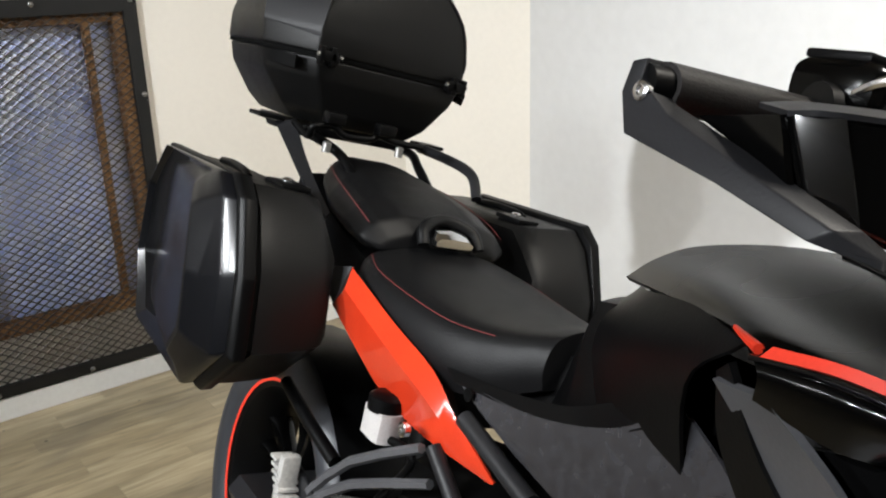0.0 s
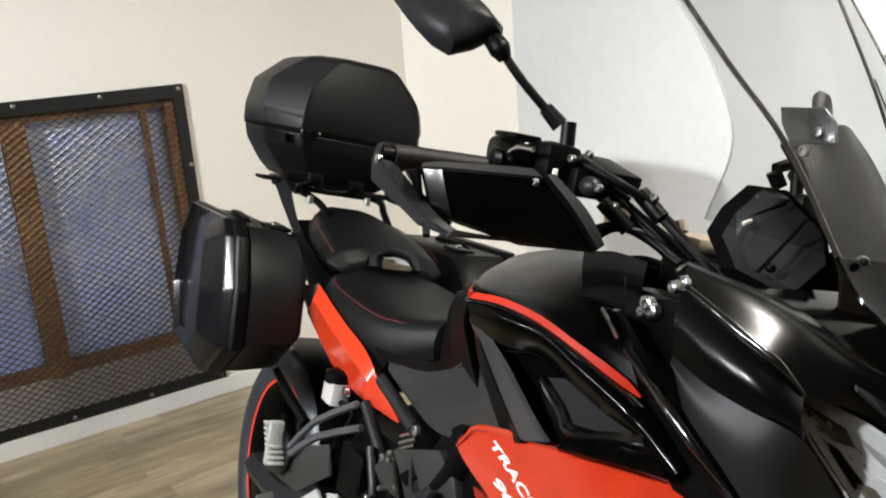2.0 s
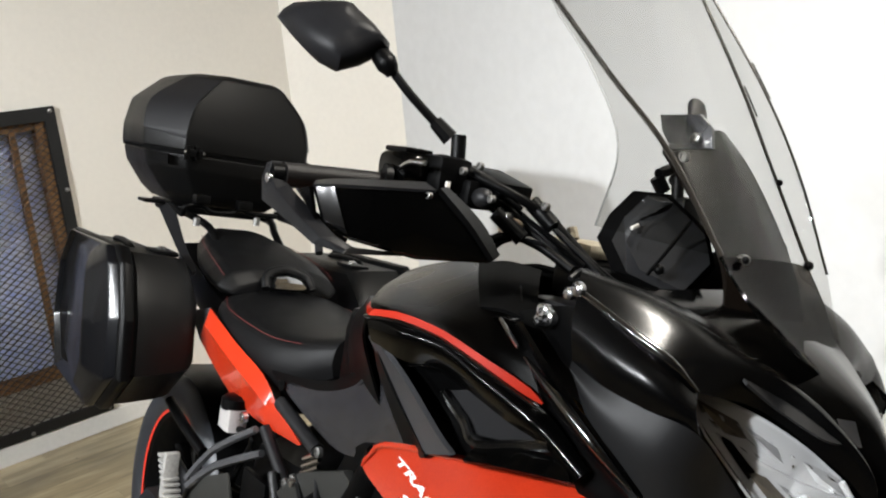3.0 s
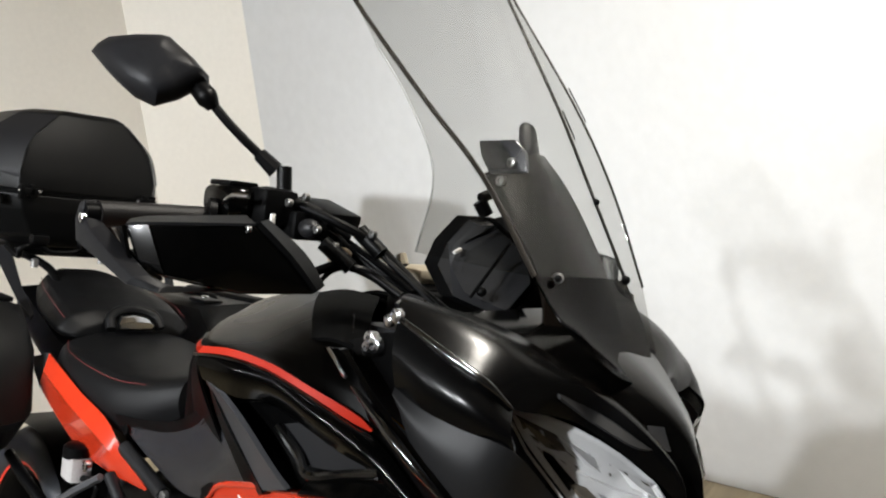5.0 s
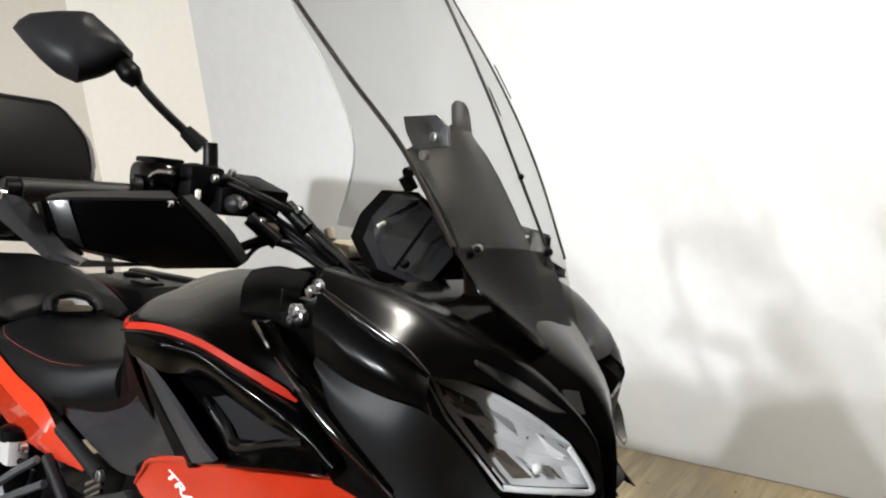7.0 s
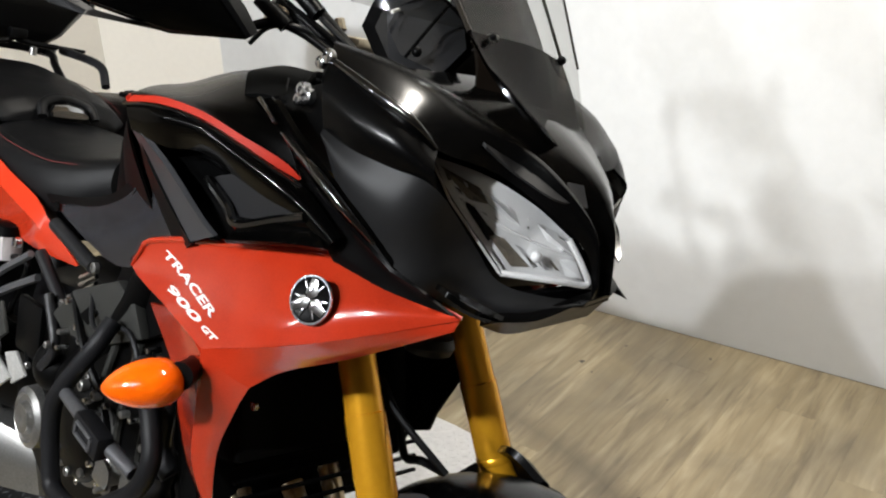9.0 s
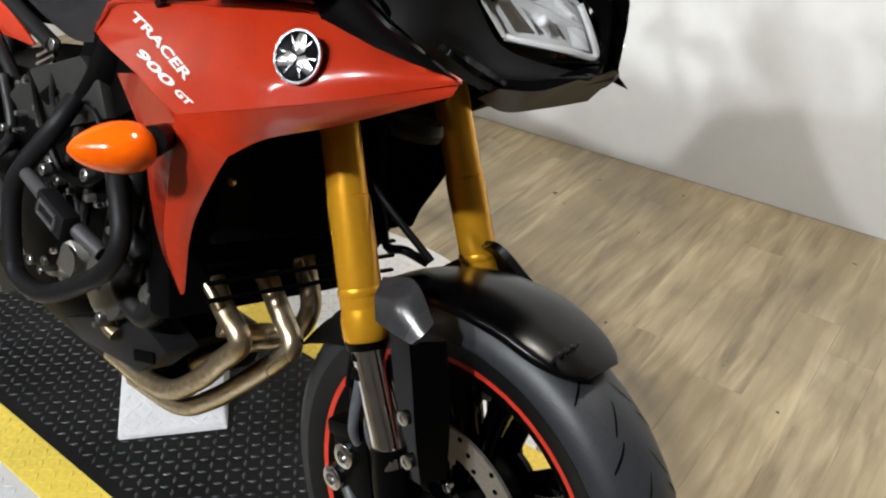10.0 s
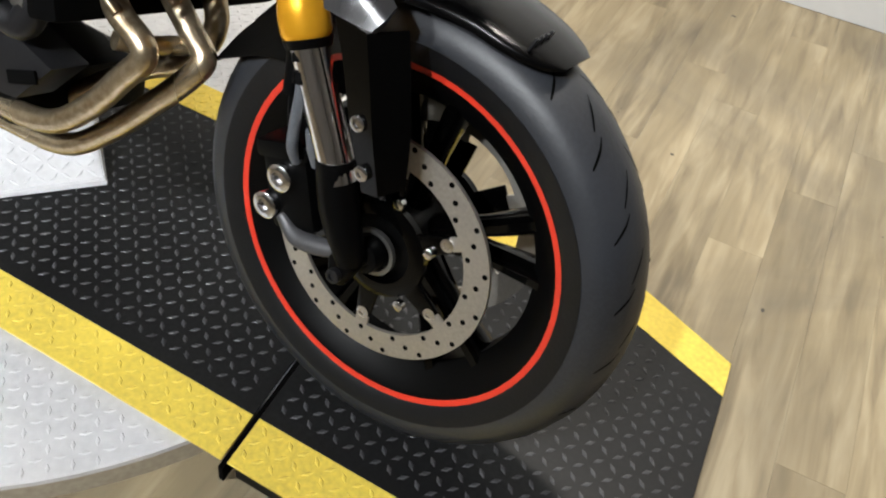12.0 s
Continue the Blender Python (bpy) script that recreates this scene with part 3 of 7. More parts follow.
# raised lozenges on its sloping face
topc_slope = (back * 0.246 + Vector((0, 0, 0.088)))
across, upward = side, topc_slope.normalized()
face_n = across.cross(upward).normalized()
if face_n.z < 0:
    face_n = -face_n
verts, faces = [], []
for i in range(9):
    for j in range(12):
        mid = A + back * 0.004 + Vector((0, 0, 0.012)) + across * (0.014 + 0.0205 * i) + upward * (0.016 + 0.0205 * j)
        ang = radians(45 if (i + j) % 2 else -45)
        p, q = across * math.cos(ang) + upward * math.sin(ang), upward * math.cos(ang) - across * math.sin(ang)
        k = len(verts)
        for u, v, h in ((0.0105, 0, 0), (0, 0.003, 0), (-0.0105, 0, 0), (0, -0.003, 0), (0.0065, 0, 0.0012), (0, 0.001, 0.0012), (-0.0065, 0, 0.0012), (0, -0.001, 0.0012)):
            verts.append(mid + p * u + q * v + face_n * h)
        faces += [(k, k + 1, k + 5, k + 4), (k + 1, k + 2, k + 6, k + 5), (k + 2, k + 3, k + 7, k + 6), (k + 3, k, k + 4, k + 7), (k + 4, k + 5, k + 6, k + 7)]
me = bpy.data.meshes.new("raised_treads")
me.from_pydata(verts, [], faces)
me.materials.append(M_ALU)
ob = tagged(new("raised_treads", me), kind="stuff")
ob.parent = block


# ---- the motorcycle ----
# Two leaning frames: the front wheel's, and the body's, which leans a little further.
LEAN, MORE = 10.5, 6.5
bike = tagged(new("motorcycle"), "black and red touring motorcycle with gold forks, leaning on its stand", "motorcycle")
bike.matrix_world = pose(0, 0, 0, -LEAN, 0, 0)
BODY = pose(0, 0, 0.91) @ pose(0, 0, 0, -MORE) @ pose(0, 0, -0.91)
BODY_WORLD = bike.matrix_world @ BODY


def bpart(name, bm, mat, parent=None, label=""):
    """A part drawn in the body's frame."""
    bmesh.ops.transform(bm, matrix=BODY, verts=bm.verts)
    return part(name, bm, mat, parent or bike, label)


def both(name, make, mat, label="", slim=False, far=None):
    """A part of the right side and its mirror image on the left; the nose tapers more on the left."""
    bpart(name, make(), mat, None, label)
    bm = mirrored(make())
    if slim:
        for v in bm.verts:
            v.co.y *= 0.85
            v.co.x -= max(0, v.co.x - 1.30) * 0.12
    if far:
        bmesh.ops.translate(bm, vec=far, verts=bm.verts)
    bpart(name, bm, mat)


def ball(centre, rx, ry, rz, seg=16):
    bm = bmesh.new()
    bmesh.ops.create_uvsphere(bm, u_segments=seg, v_segments=seg // 2, radius=1)
    bmesh.ops.scale(bm, vec=(rx, ry, rz), verts=bm.verts)
    bmesh.ops.translate(bm, vec=centre, verts=bm.verts)
    return bm


def stud(centre, r, h, sides=12, hollow=True):
    """A bolt head that points to the right side of the machine."""
    x, y, z = centre
    prof = [(r, y + h * 0.5), (r, y - h), (r * 0.8, y - h * 1.2)]
    prof += [(r * 0.5, y - h * 1.2), (r * 0.45, y - h * 0.7), (r * 0.05, y - h * 0.7)] if hollow else [(r * 0.05, y - h * 1.25)]
    return bm_lathe(prof, sides, (x, 0, z))


def shift(points, dx=0, dy=0, dz=0):
    return [(p[0] + dx, p[1] + dy, p[2] + dz) for p in points]


# -- wheels --
def wheel(x, z, half, radius, rim_half, frame_part):
    w = half / 0.058
    tyre = [(0.224, -0.050 * w), (0.232, -0.055 * w), (0.252, -0.0595 * w), (0.270, -0.057 * w), (0.284, -0.047 * w), (0.294, -0.030 * w), (0.299, -0.012 * w)]
    tyre = [(0.224 + (r - 0.224) * (radius - 0.224) / 0.076, h) for r, h in tyre]
    tyre += [(radius, 0)] + [(r, -h) for r, h in reversed(tyre)]
    t = frame_part("tyre", bm_lathe(tyre, 72, (x, 0, z), closed=True), M_RUBBER, None, "grooved black rubber tyre")
    for k in (-1, 1):
        wall = [(rr, hh + (-0.0009 if hh < 0 else 0.0009)) for rr, hh in (tyre[:3] if k < 0 else tyre[-3:])]
        back = [(rr, hh * 0.97) for rr, hh in reversed(wall)]
        part("sidewall", bm_lathe(wall + back, 72, (x, 0, z), closed=True), M_SIDEWALL, t, "smooth black sidewall")
    rim = [(0.226, -rim_half), (0.229, -rim_half + 0.004), (0.222, -rim_half + 0.009), (0.200, -rim_half + 0.020), (0.188, -0.016), (0.188, 0.016), (0.200, rim_half - 0.020), (0.222, rim_half - 0.009), (0.229, rim_half - 0.004), (0.226, rim_half), (0.208, rim_half - 0.006), (0.178, 0.016), (0.178, -0.016), (0.208, -rim_half + 0.006)]
    r = frame_part("wheel_rim", bm_lathe(rim, 72, (x, 0, z), closed=True), M_BLACK, None, "gloss black cast wheel rim")
    for s in (-1, 1):
        band = [(0.2185, s * (rim_half - 0.0005)), (0.2265, s * (rim_half + 0.0012)), (0.2265, s * (rim_half + 0.0004)), (0.2185, s * (rim_half - 0.0015))]
        frame_part("rim_stripe", bm_lathe(band, 72, (x, 0, z), closed=True), M_STRIPE, None, "red rim stripe")
    hub = [(0.030, -0.062), (0.046, -0.060), (0.050, -0.040), (0.042, -0.02), (0.042, 0.02), (0.050, 0.04), (0.046, 0.06), (0.03, 0.062)]
    frame_part("hub", bm_lathe(hub, 32, (x, 0, z)), M_BLACK)
    for k in range(5):
        a = 2 * math.pi * k / 5 + 0.35
        for d in (-0.16, 0.16):
            p = [(x + rr * math.cos(a + dd), 0, z + rr * math.sin(a + dd)) for rr, dd in ((0.035, d * 0.5), (0.11, d), (0.200, d * 1.25))]
            bm = bm_tube(p, [0.018, 0.0125, 0.017], 10)
            bmesh.ops.scale(bm, vec=(1, 1.7, 1), verts=bm.verts)
            frame_part("spoke", bm, M_GLOSS)
    return t


def fpart(name, bm, mat, parent=None, label=""):
    return part(name, bm, mat, parent or bike, label)


AX, AZ = 1.5, 0.3
front_tyre = wheel(AX, AZ, 0.058, 0.300, 0.051, fpart)
RX, RZ = -0.06, 0.30
wheel(RX, RZ, 0.088, 0.314, 0.076, bpart)


def tread_radius(h):
    """Radius of the front tyre's outer face at the offset h from its middle."""
    prof = ((0, 0.300), (0.012, 0.299), (0.030, 0.294), (0.047, 0.284), (0.057, 0.270))
    for (h0, r0), (h1, r1) in zip(prof, prof[1:]):
        if abs(h) <= h1:
            return r0 + (r1 - r0) * (abs(h) - h0) / (h1 - h0)
    return 0.270


# Strips lie on the tread; the grooves' shade is put into their colour.
def tread_cuts():
    verts, faces = [], []
    for k in range(44):
        inner = k % 2
        for s in (-1, 1):
            a0 = 2 * math.pi * (k + (0.5 if s > 0 else 0)) / 44
            h0, h1, sweep = (0.007, 0.027, 0.135) if inner else (0.022, 0.046, 0.105)
            last = None
            for i in range(9):
                q = i / 8
                h = h0 + (h1 - h0) * q
                a = a0 - sweep * q + 0.02 * q * q
                r = tread_radius(h) + 0.0009
                wdt = 0.0022 + 0.0052 * math.sin(math.pi * (0.1 + 0.75 * q))
                n = len(verts)
                for da in (-wdt, wdt):
                    verts.append((AX + r * math.cos(a + da), s * h, AZ + r * math.sin(a + da)))
                if last is not None:
                    faces.append((last, last + 1, n + 1, n))
                last = n
    me = bpy.data.meshes.new("tread_pattern")
    me.from_pydata(verts, [], faces)
    me.materials.append(M_GROOVE)
    ob = tagged(new("tread_pattern", me), "rain grooves laid on as dark strips", kind="stuff")
    ob.parent = front_tyre


tread_cuts()


def brake_disc(y, s):
    ring = [(0.149, y - 0.0025), (0.149, y + 0.0025), (0.116, y + 0.0025), (0.116, y - 0.0025)]
    d = fpart("brake_disc", bm_lathe(ring, 72, (AX, 0, AZ), closed=True), M_DISC, None, "drilled steel brake disc")
    # Holes are dark discs on the face: their shade is put into the colour.
    holes = []
    for k in range(48):
        a = 2 * math.pi * k / 48
        r = (0.122, 0.133, 0.143)[k % 3]
        holes.append(bm_lathe([(0.0036, y + s * 0.0028), (0.0036, y + s * 0.0024)], 8, (AX + r * math.cos(a), 0, AZ + r * math.sin(a))))
    tagged(part("hole_pattern", merge(*holes), M_GROOVE, d), kind="stuff")
    carrier = [(0.064, y + s * 0.003), (0.064, y - s * 0.006), (0.055, y - s * 0.012), (0.045, y - s * 0.012), (0.045, y + s * 0.006), (0.055, y + s * 0.006)]
    fpart("disc_carrier", bm_lathe(carrier, 48, (AX, 0, AZ), closed=True), M_GLOSS, None, "black open disc carrier")
    for k in range(6):
        a = radians(31 - 61 * k)
        arm = bm_facets([[(0.052, h, -0.015), (0.104, h, -0.010 if s < 0 else -0.022), (0.104, h, 0.010 if s < 0 else 0.022), (0.052, h, 0.015)] for h in (-0.003, 0.003)], 0.0015)
        bmesh.ops.transform(arm, matrix=Matrix.Translation((AX, y, AZ)) @ Matrix.Rotation(-a, 4, "Y"), verts=arm.verts)
        fpart("carrier_arm", arm, M_GLOSS)
        p = (AX + 0.099 * math.cos(a), y, AZ + 0.099 * math.sin(a))
        lug = bm_box(0.030, 0.0044, 0.018, (0.012, 0, 0), 0.002)
        bmesh.ops.transform(lug, matrix=Matrix.Translation(p) @ Matrix.Rotation(-a, 4, "Y"), verts=lug.verts)
        part("disc_lug", lug, M_DISC, d)
        if s < 0:
            part("button", stud((p[0], y - 0.0025, p[2]), 0.0085, 0.0014), M_CHROME, d)
    if s < 0:
        for k in range(5):
            a = radians(25 - 77 * k)
            fpart("hub_bolt", stud((AX + 0.074 * math.cos(a), y - 0.004, AZ + 0.074 * math.sin(a)), 0.0068, 0.005, hollow=False), M_CHROME)


brake_disc(-0.068, -1)
brake_disc(0.068, 1)
ringgear = [(0.030, -0.078), (0.030, -0.084), (0.025, -0.084), (0.025, -0.078)]
fpart("sensor_ring", bm_lathe(ringgear, 40, (AX, 0, AZ), closed=True), M_STEEL, None, "steel speed sensor ring")

# -- front fork --
# the right leg; the left one is its mirror image
FORK_TOP, FORK_LOW = (1.206, -0.078, 1.03), (1.393, -0.120, 0.539)
SLIDE_LOW = (1.464, -0.120, 0.394)


def fork_leg(side):
    def put(name, bm, mat, label=""):
        if side > 0:
            bmesh.ops.scale(bm, vec=(1, -1, 1), verts=bm.verts)
            bmesh.ops.reverse_faces(bm, faces=bm.faces)
            bmesh.ops.translate(bm, vec=(0, -0.021, 0), verts=bm.verts)
        return fpart(name, bm, mat, None, label)

    low, top = Vector(FORK_LOW), Vector(FORK_TOP)
    if side < 0:
        top.x -= 0.040
    at = lambda q: low.lerp(top, q)
    fork = put("fork_tube", bm_tube([at(0), at(0.30), at(0.32), at(1.0)], [0.0258, 0.0258, 0.0244, 0.0244], 24, 3), M_GOLD, "gold anodised fork tube")
    put("fork_collar", bm_tube([at(-0.012), at(0.0), at(0.035), at(0.06)], [0.025, 0.0278, 0.0278, 0.0258], 24, 2), M_GOLD)
    put("fork_collar", bm_tube([at(0.085), at(0.09), at(0.10), at(0.105)], [0.0258, 0.0270, 0.0270, 0.0258], 24, 2), M_GOLD)
    put("fork_cap", bm_tube([at(1.0), at(1.02), at(1.045)], [0.0275, 0.0275, 0.018], 8, 2), M_CHROME, "bright fork top cap with adjuster")
    foot = Vector(SLIDE_LOW)
    put("dust_seal", bm_tube([at(-0.03), at(-0.012)], [0.024, 0.027], 20, 2), M_BLACK)
    put("fork_slider", bm_tube([at(-0.02), foot], 0.0208, 24, 2), M_SLIDER, "polished chrome fork slider")
    put("fork_foot", bm_tube([(1.453, -0.120, 0.418), (1.468, -0.120, 0.362), (1.487, -0.120, 0.322), (1.495, -0.118, 0.300)], [0.0225, 0.0230, 0.0195, 0.016], 20, 3), M_BLACK, "black cast fork foot")
    put("foot_lug", bm_facets([[(1.470, y, 0.300), (1.474, y, 0.268), (1.494, y, 0.268), (1.506, y, 0.296), (1.488, y, 0.318)] for y in (-0.130, -0.104)], 0.005), M_BLACK)
    put("axle_clamp", bm_lathe([(0.014, -0.104), (0.019, -0.102), (0.021, -0.085), (0.02, -0.08)], 24, (AX, 0, AZ)), M_BLACK)
    put("axle_nut", bm_lathe([(0.009, -0.103), (0.009, -0.108), (0.004, -0.109)], 6, (AX, 0, AZ)), M_GREY)
    put("pinch_bolt", stud((1.487, -0.134, 0.285), 0.009, 0.005), M_GREY)
    # black guard plate before the slider, with two bolts
    guard = bm_panel([[(1.428, -0.128, 0.576), (1.448, -0.129, 0.530), (1.470, -0.129, 0.464), (1.497, -0.128, 0.400)],
                      [(1.474, -0.136, 0.572), (1.488, -0.136, 0.524), (1.503, -0.136, 0.468), (1.521, -0.134, 0.408)],
                      [(1.506, -0.112, 0.582), (1.520, -0.112, 0.531), (1.533, -0.112, 0.473), (1.539, -0.112, 0.418)]], 0.005, 5, 1)
    put("fork_guard", guard, M_GLOSS, "gloss black fork guard")
    put("guard_bolt", stud((1.482, -0.133, 0.478), 0.0088, 0.004), M_CHROME)
    put("guard_bolt", stud((1.497, -0.133, 0.426), 0.0088, 0.004), M_CHROME)
    return fork


fork_leg(-1)
fork_leg(1)


def caliper(side):
    s = -side
    def put(name, bm, mat, label=""):
        return fpart(name, mirrored(bm) if side > 0 else bm, mat, None, label)
    body = merge(bm_box(0.065, 0.030, 0.110, (0, -0.100, 0), 0.010), bm_box(0.055, 0.026, 0.098, (0, -0.042, 0), 0.009), bm_box(0.075, 0.09, 0.022, (0.0, -0.072, 0.046), 0.006))
    bmesh.ops.transform(body, matrix=pose(1.392, 0, 0.345, 0, -18, 0), verts=body.verts)
    put("brake_caliper", body, M_BLACK, "black radial brake caliper")
    for p in ((1.387, -0.116, 0.361), (1.370, -0.114, 0.315)):
        put("piston_cap", stud(p, 0.0168, 0.011, 24), M_CHROME, "bright aluminium piston cap")
    put("caliper_bracket", bm_tube([(1.388, -0.112, 0.306), (1.414, -0.116, 0.291), (1.444, -0.116, 0.294), (1.472, -0.114, 0.302)], [0.008, 0.011, 0.012, 0.010], 12, 5), M_HANGER, "grey cast caliper bracket")
    put("brake_hose", bm_tube([(1.405, -0.120, 0.395), (1.395, -0.128, 0.45), (1.388, -0.120, 0.53), (1.365, -0.095, 0.60)], 0.0055, 10), M_BLACK, "black brake hose")
    put("hose_sleeve", bm_tube([(1.390, -0.128, 0.47), (1.385, -0.122, 0.53)], 0.010, 10), M_BLACK)


fpart("brake_hose", bm_tube([(1.382, -0.115, 0.548), (1.399, -0.130, 0.516), (1.407, -0.135, 0.484), (1.405, -0.135, 0.444), (1.402, -0.130, 0.411), (1.403, -0.120, 0.390)], 0.0065, 10, 4), M_HOSE, None, "grey braided brake hose")
fpart("brake_hose", bm_tube([(1.385, -0.110, 0.543), (1.409, -0.130, 0.496), (1.423, -0.130, 0.451), (1.434, -0.125, 0.417), (1.444, -0.115, 0.383), (1.459, -0.110, 0.365)], 0.004, 10, 4), M_HOSE, None, "thin grey sensor cable")
fpart("hose_union", bm_tube([(1.423, -0.125, 0.439), (1.426, -0.120, 0.416), (1.430, -0.115, 0.396)], [0.009, 0.0105, 0.009], 12, 3), M_HOSE)
fpart("caliper_arm", bm_tube([(1.428, -0.115, 0.431), (1.448, -0.112, 0.417), (1.468, -0.112, 0.406)], [0.011, 0.013, 0.014], 12, 3), M_HOSE, None, "grey cast caliper arm")
fpart("hose_clip", bm_tube([(1.397, -0.130, 0.525), (1.401, -0.132, 0.512)], 0.011, 12), M_BLACK)
fpart("hose_clip", bm_tube([(1.404, -0.133, 0.502), (1.406, -0.135, 0.490)], 0.010, 12), M_BLACK)
caliper(-1)
caliper(1)
fpart("sensor_cable", bm_tube([(1.37, -0.09, 0.60), (1.395, -0.105, 0.48), (1.42, -0.11, 0.40), (1.455, -0.095, 0.33), (1.48, -0.088, 0.315)], 0.0035, 8), M_GREY, None, "grey sensor cable")


# -- front mudguard: an arch over the tyre with a raised centre --
def fender():
    rows = []
    for a in (63, 66, 73, 84, 100, 116, 128):
        ca, sa = math.cos(radians(a)), math.sin(radians(a))
        grow = 0.004 * math.exp(-((a - 84) / 22) ** 2)
        narrow = 0.45 if a == 63 else 0.72 if a == 66 else 0.93 if a == 73 else 1.0
        drop = 0.2 if a == 63 else 0.55 if a == 66 else 0.9 if a == 73 else 1.0
        rows.append([(AX + (0.311 + grow - (0.311 + grow - r) * drop) * ca, h * narrow, AZ + (0.311 + grow - (0.311 + grow - r) * drop) * sa) for h, r in ((-0.069, 0.288 + grow), (-0.067, 0.298 + grow), (-0.050, 0.305 + grow), (-0.018, 0.311 + grow), (0.018, 0.311 + grow), (0.050, 0.305 + grow), (0.067, 0.298 + grow), (0.069, 0.288 + grow))])
    return bm_panel(rows, 0.0035, 3, 4, towards=(0.3, 0, 1))


fpart("front_mudguard", fender(), M_SATIN, None, "satin black front mudguard")
for s in (-1, 1):
    bracket = bm_panel([[(1.406, -0.118, 0.620), (1.448, -0.112, 0.632), (1.493, -0.122, 0.603)],
                        [(1.413, -0.135, 0.603), (1.452, -0.136, 0.610), (1.492, -0.136, 0.592)],
                        [(1.427, -0.144, 0.581), (1.456, -0.146, 0.580), (1.484, -0.144, 0.579)]], 0.010, 5, 5)
    if s > 0:
        bmesh.ops.translate(bracket, vec=(-0.030, 0.030, -0.012), verts=bracket.verts)
    # Near piece takes the lightened copy; the far one keeps the true black.
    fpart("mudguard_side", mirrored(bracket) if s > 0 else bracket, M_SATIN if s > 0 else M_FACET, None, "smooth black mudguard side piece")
    skirt = bm_panel([[(1.385, -0.078, 0.600), (1.34, -0.076, 0.560), (1.285, -0.072, 0.500)], [(1.400, -0.085, 0.530), (1.36, -0.082, 0.515), (1.300, -0.074, 0.470)]], 0.003)
    flap = bm_panel([[(1.225, -0.070, 0.422), (1.278, -0.075, 0.490), (1.337, -0.085, 0.538)], [(1.240, -0.068, 0.432), (1.300, -0.072, 0.462), (1.345, -0.080, 0.474)]], 0.003)
    fpart("mudguard_flap", mirrored(flap) if s > 0 else flap, M_BLACK)
    fpart("mudguard_tail", mirrored(skirt) if s > 0 else skirt, M_BLACK)
for k in range(4):
    a = radians(70)
    bar = bm_box(0.003, 0.0045, 0.016, (0, 0, 0), 0.0005)
    bmesh.ops.transform(bar, matrix=Matrix.Translation((AX + 0.3135 * math.cos(a), -0.050 + 0.012 * k, AZ + 0.3135 * math.sin(a))) @ Matrix.Rotation(radians(20), 4, "Y"), verts=bar.verts)
    fpart("mudguard_mark", bar, M_GREY, None, "faded grey maker mark")

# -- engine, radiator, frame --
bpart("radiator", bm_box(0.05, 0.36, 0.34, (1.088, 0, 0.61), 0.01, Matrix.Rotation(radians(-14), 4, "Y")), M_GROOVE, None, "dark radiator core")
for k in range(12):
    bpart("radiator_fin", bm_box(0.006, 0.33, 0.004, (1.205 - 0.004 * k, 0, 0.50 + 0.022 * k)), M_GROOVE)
bpart("engine_block", bm_loft([[(1.02, s * 0.15, 0.42) for s in (-1, 1)] + [(0.98, s * 0.13, 0.72) for s in (1, -1)], [(0.72, s * 0.16, 0.30) for s in (-1, 1)] + [(0.72, s * 0.14, 0.66) for s in (1, -1)], [(0.45, s * 0.13, 0.36) for s in (-1, 1)] + [(0.45, s * 0.11, 0.62) for s in (1, -1)]], 2, 3), M_BLACK, None, "black cast engine block")
bpart("clutch_cover", bm_lathe([(0.085, -0.150), (0.083, -0.176), (0.070, -0.186), (0.02, -0.188)], 32, (0.80, 0, 0.46)), M_BLACK, None, "round black clutch cover")
bpart("generator_cover", bm_lathe([(0.052, -0.15), (0.05, -0.178), (0.035, -0.184), (0.01, -0.185)], 28, (0.99, 0, 0.43)), M_STEEL, None, "bare alloy engine cover")
bpart("clutch_ring", bm_lathe([(0.092, -0.155), (0.092, -0.166), (0.082, -0.166), (0.082, -0.155)], 32, (0.80, 0, 0.46), closed=True), M_STEEL)
for k in range(8):
    a = 2 * math.pi * k / 8
    bpart("cover_bolt", stud((0.80 + 0.088 * math.cos(a), -0.168, 0.46 + 0.088 * math.sin(a)), 0.006, 0.006), M_CHROME)
# Added near-black panel, hides the engine fins and keeps the gap dark.
bpart("radiator_cover_panel", bm_box(0.05, 0.36, 0.21, (1.172, 0, 0.678), 0.01, Matrix.Rotation(radians(-14), 4, "Y")), M_GROOVE, None, "near-black panel that closes the gap before the radiator")
for k in range(5):
    bpart("engine_fin", bm_box(0.20, 0.22, 0.008, (0.93, 0, 0.60 + 0.022 * k), 0.002), M_BLACK)
bpart("water_pipe", bm_tube([(1.036, -0.170, 0.490), (1.031, -0.170, 0.445), (1.081, -0.165, 0.424), (1.099, -0.160, 0.465), (1.076, -0.150, 0.487)], 0.019, 14), M_GREY, None, "dark rubber coolant hose")
bpart("hose_clip", bm_tube([(1.081, -0.160, 0.459), (1.102, -0.160, 0.456)], 0.0215, 16, 2), M_STEEL)
bpart("alloy_cover", bm_lathe([(0.056, -0.150), (0.054, -0.170), (0.044, -0.176), (0.040, -0.172), (0.030, -0.172), (0.026, -0.182), (0.012, -0.184), (0.004, -0.180)], 32, ((0.596, -0.170, 0.400)[0], 0, (0.596, -0.170, 0.400)[2])), M_STEEL, None, "bare alloy engine cover")
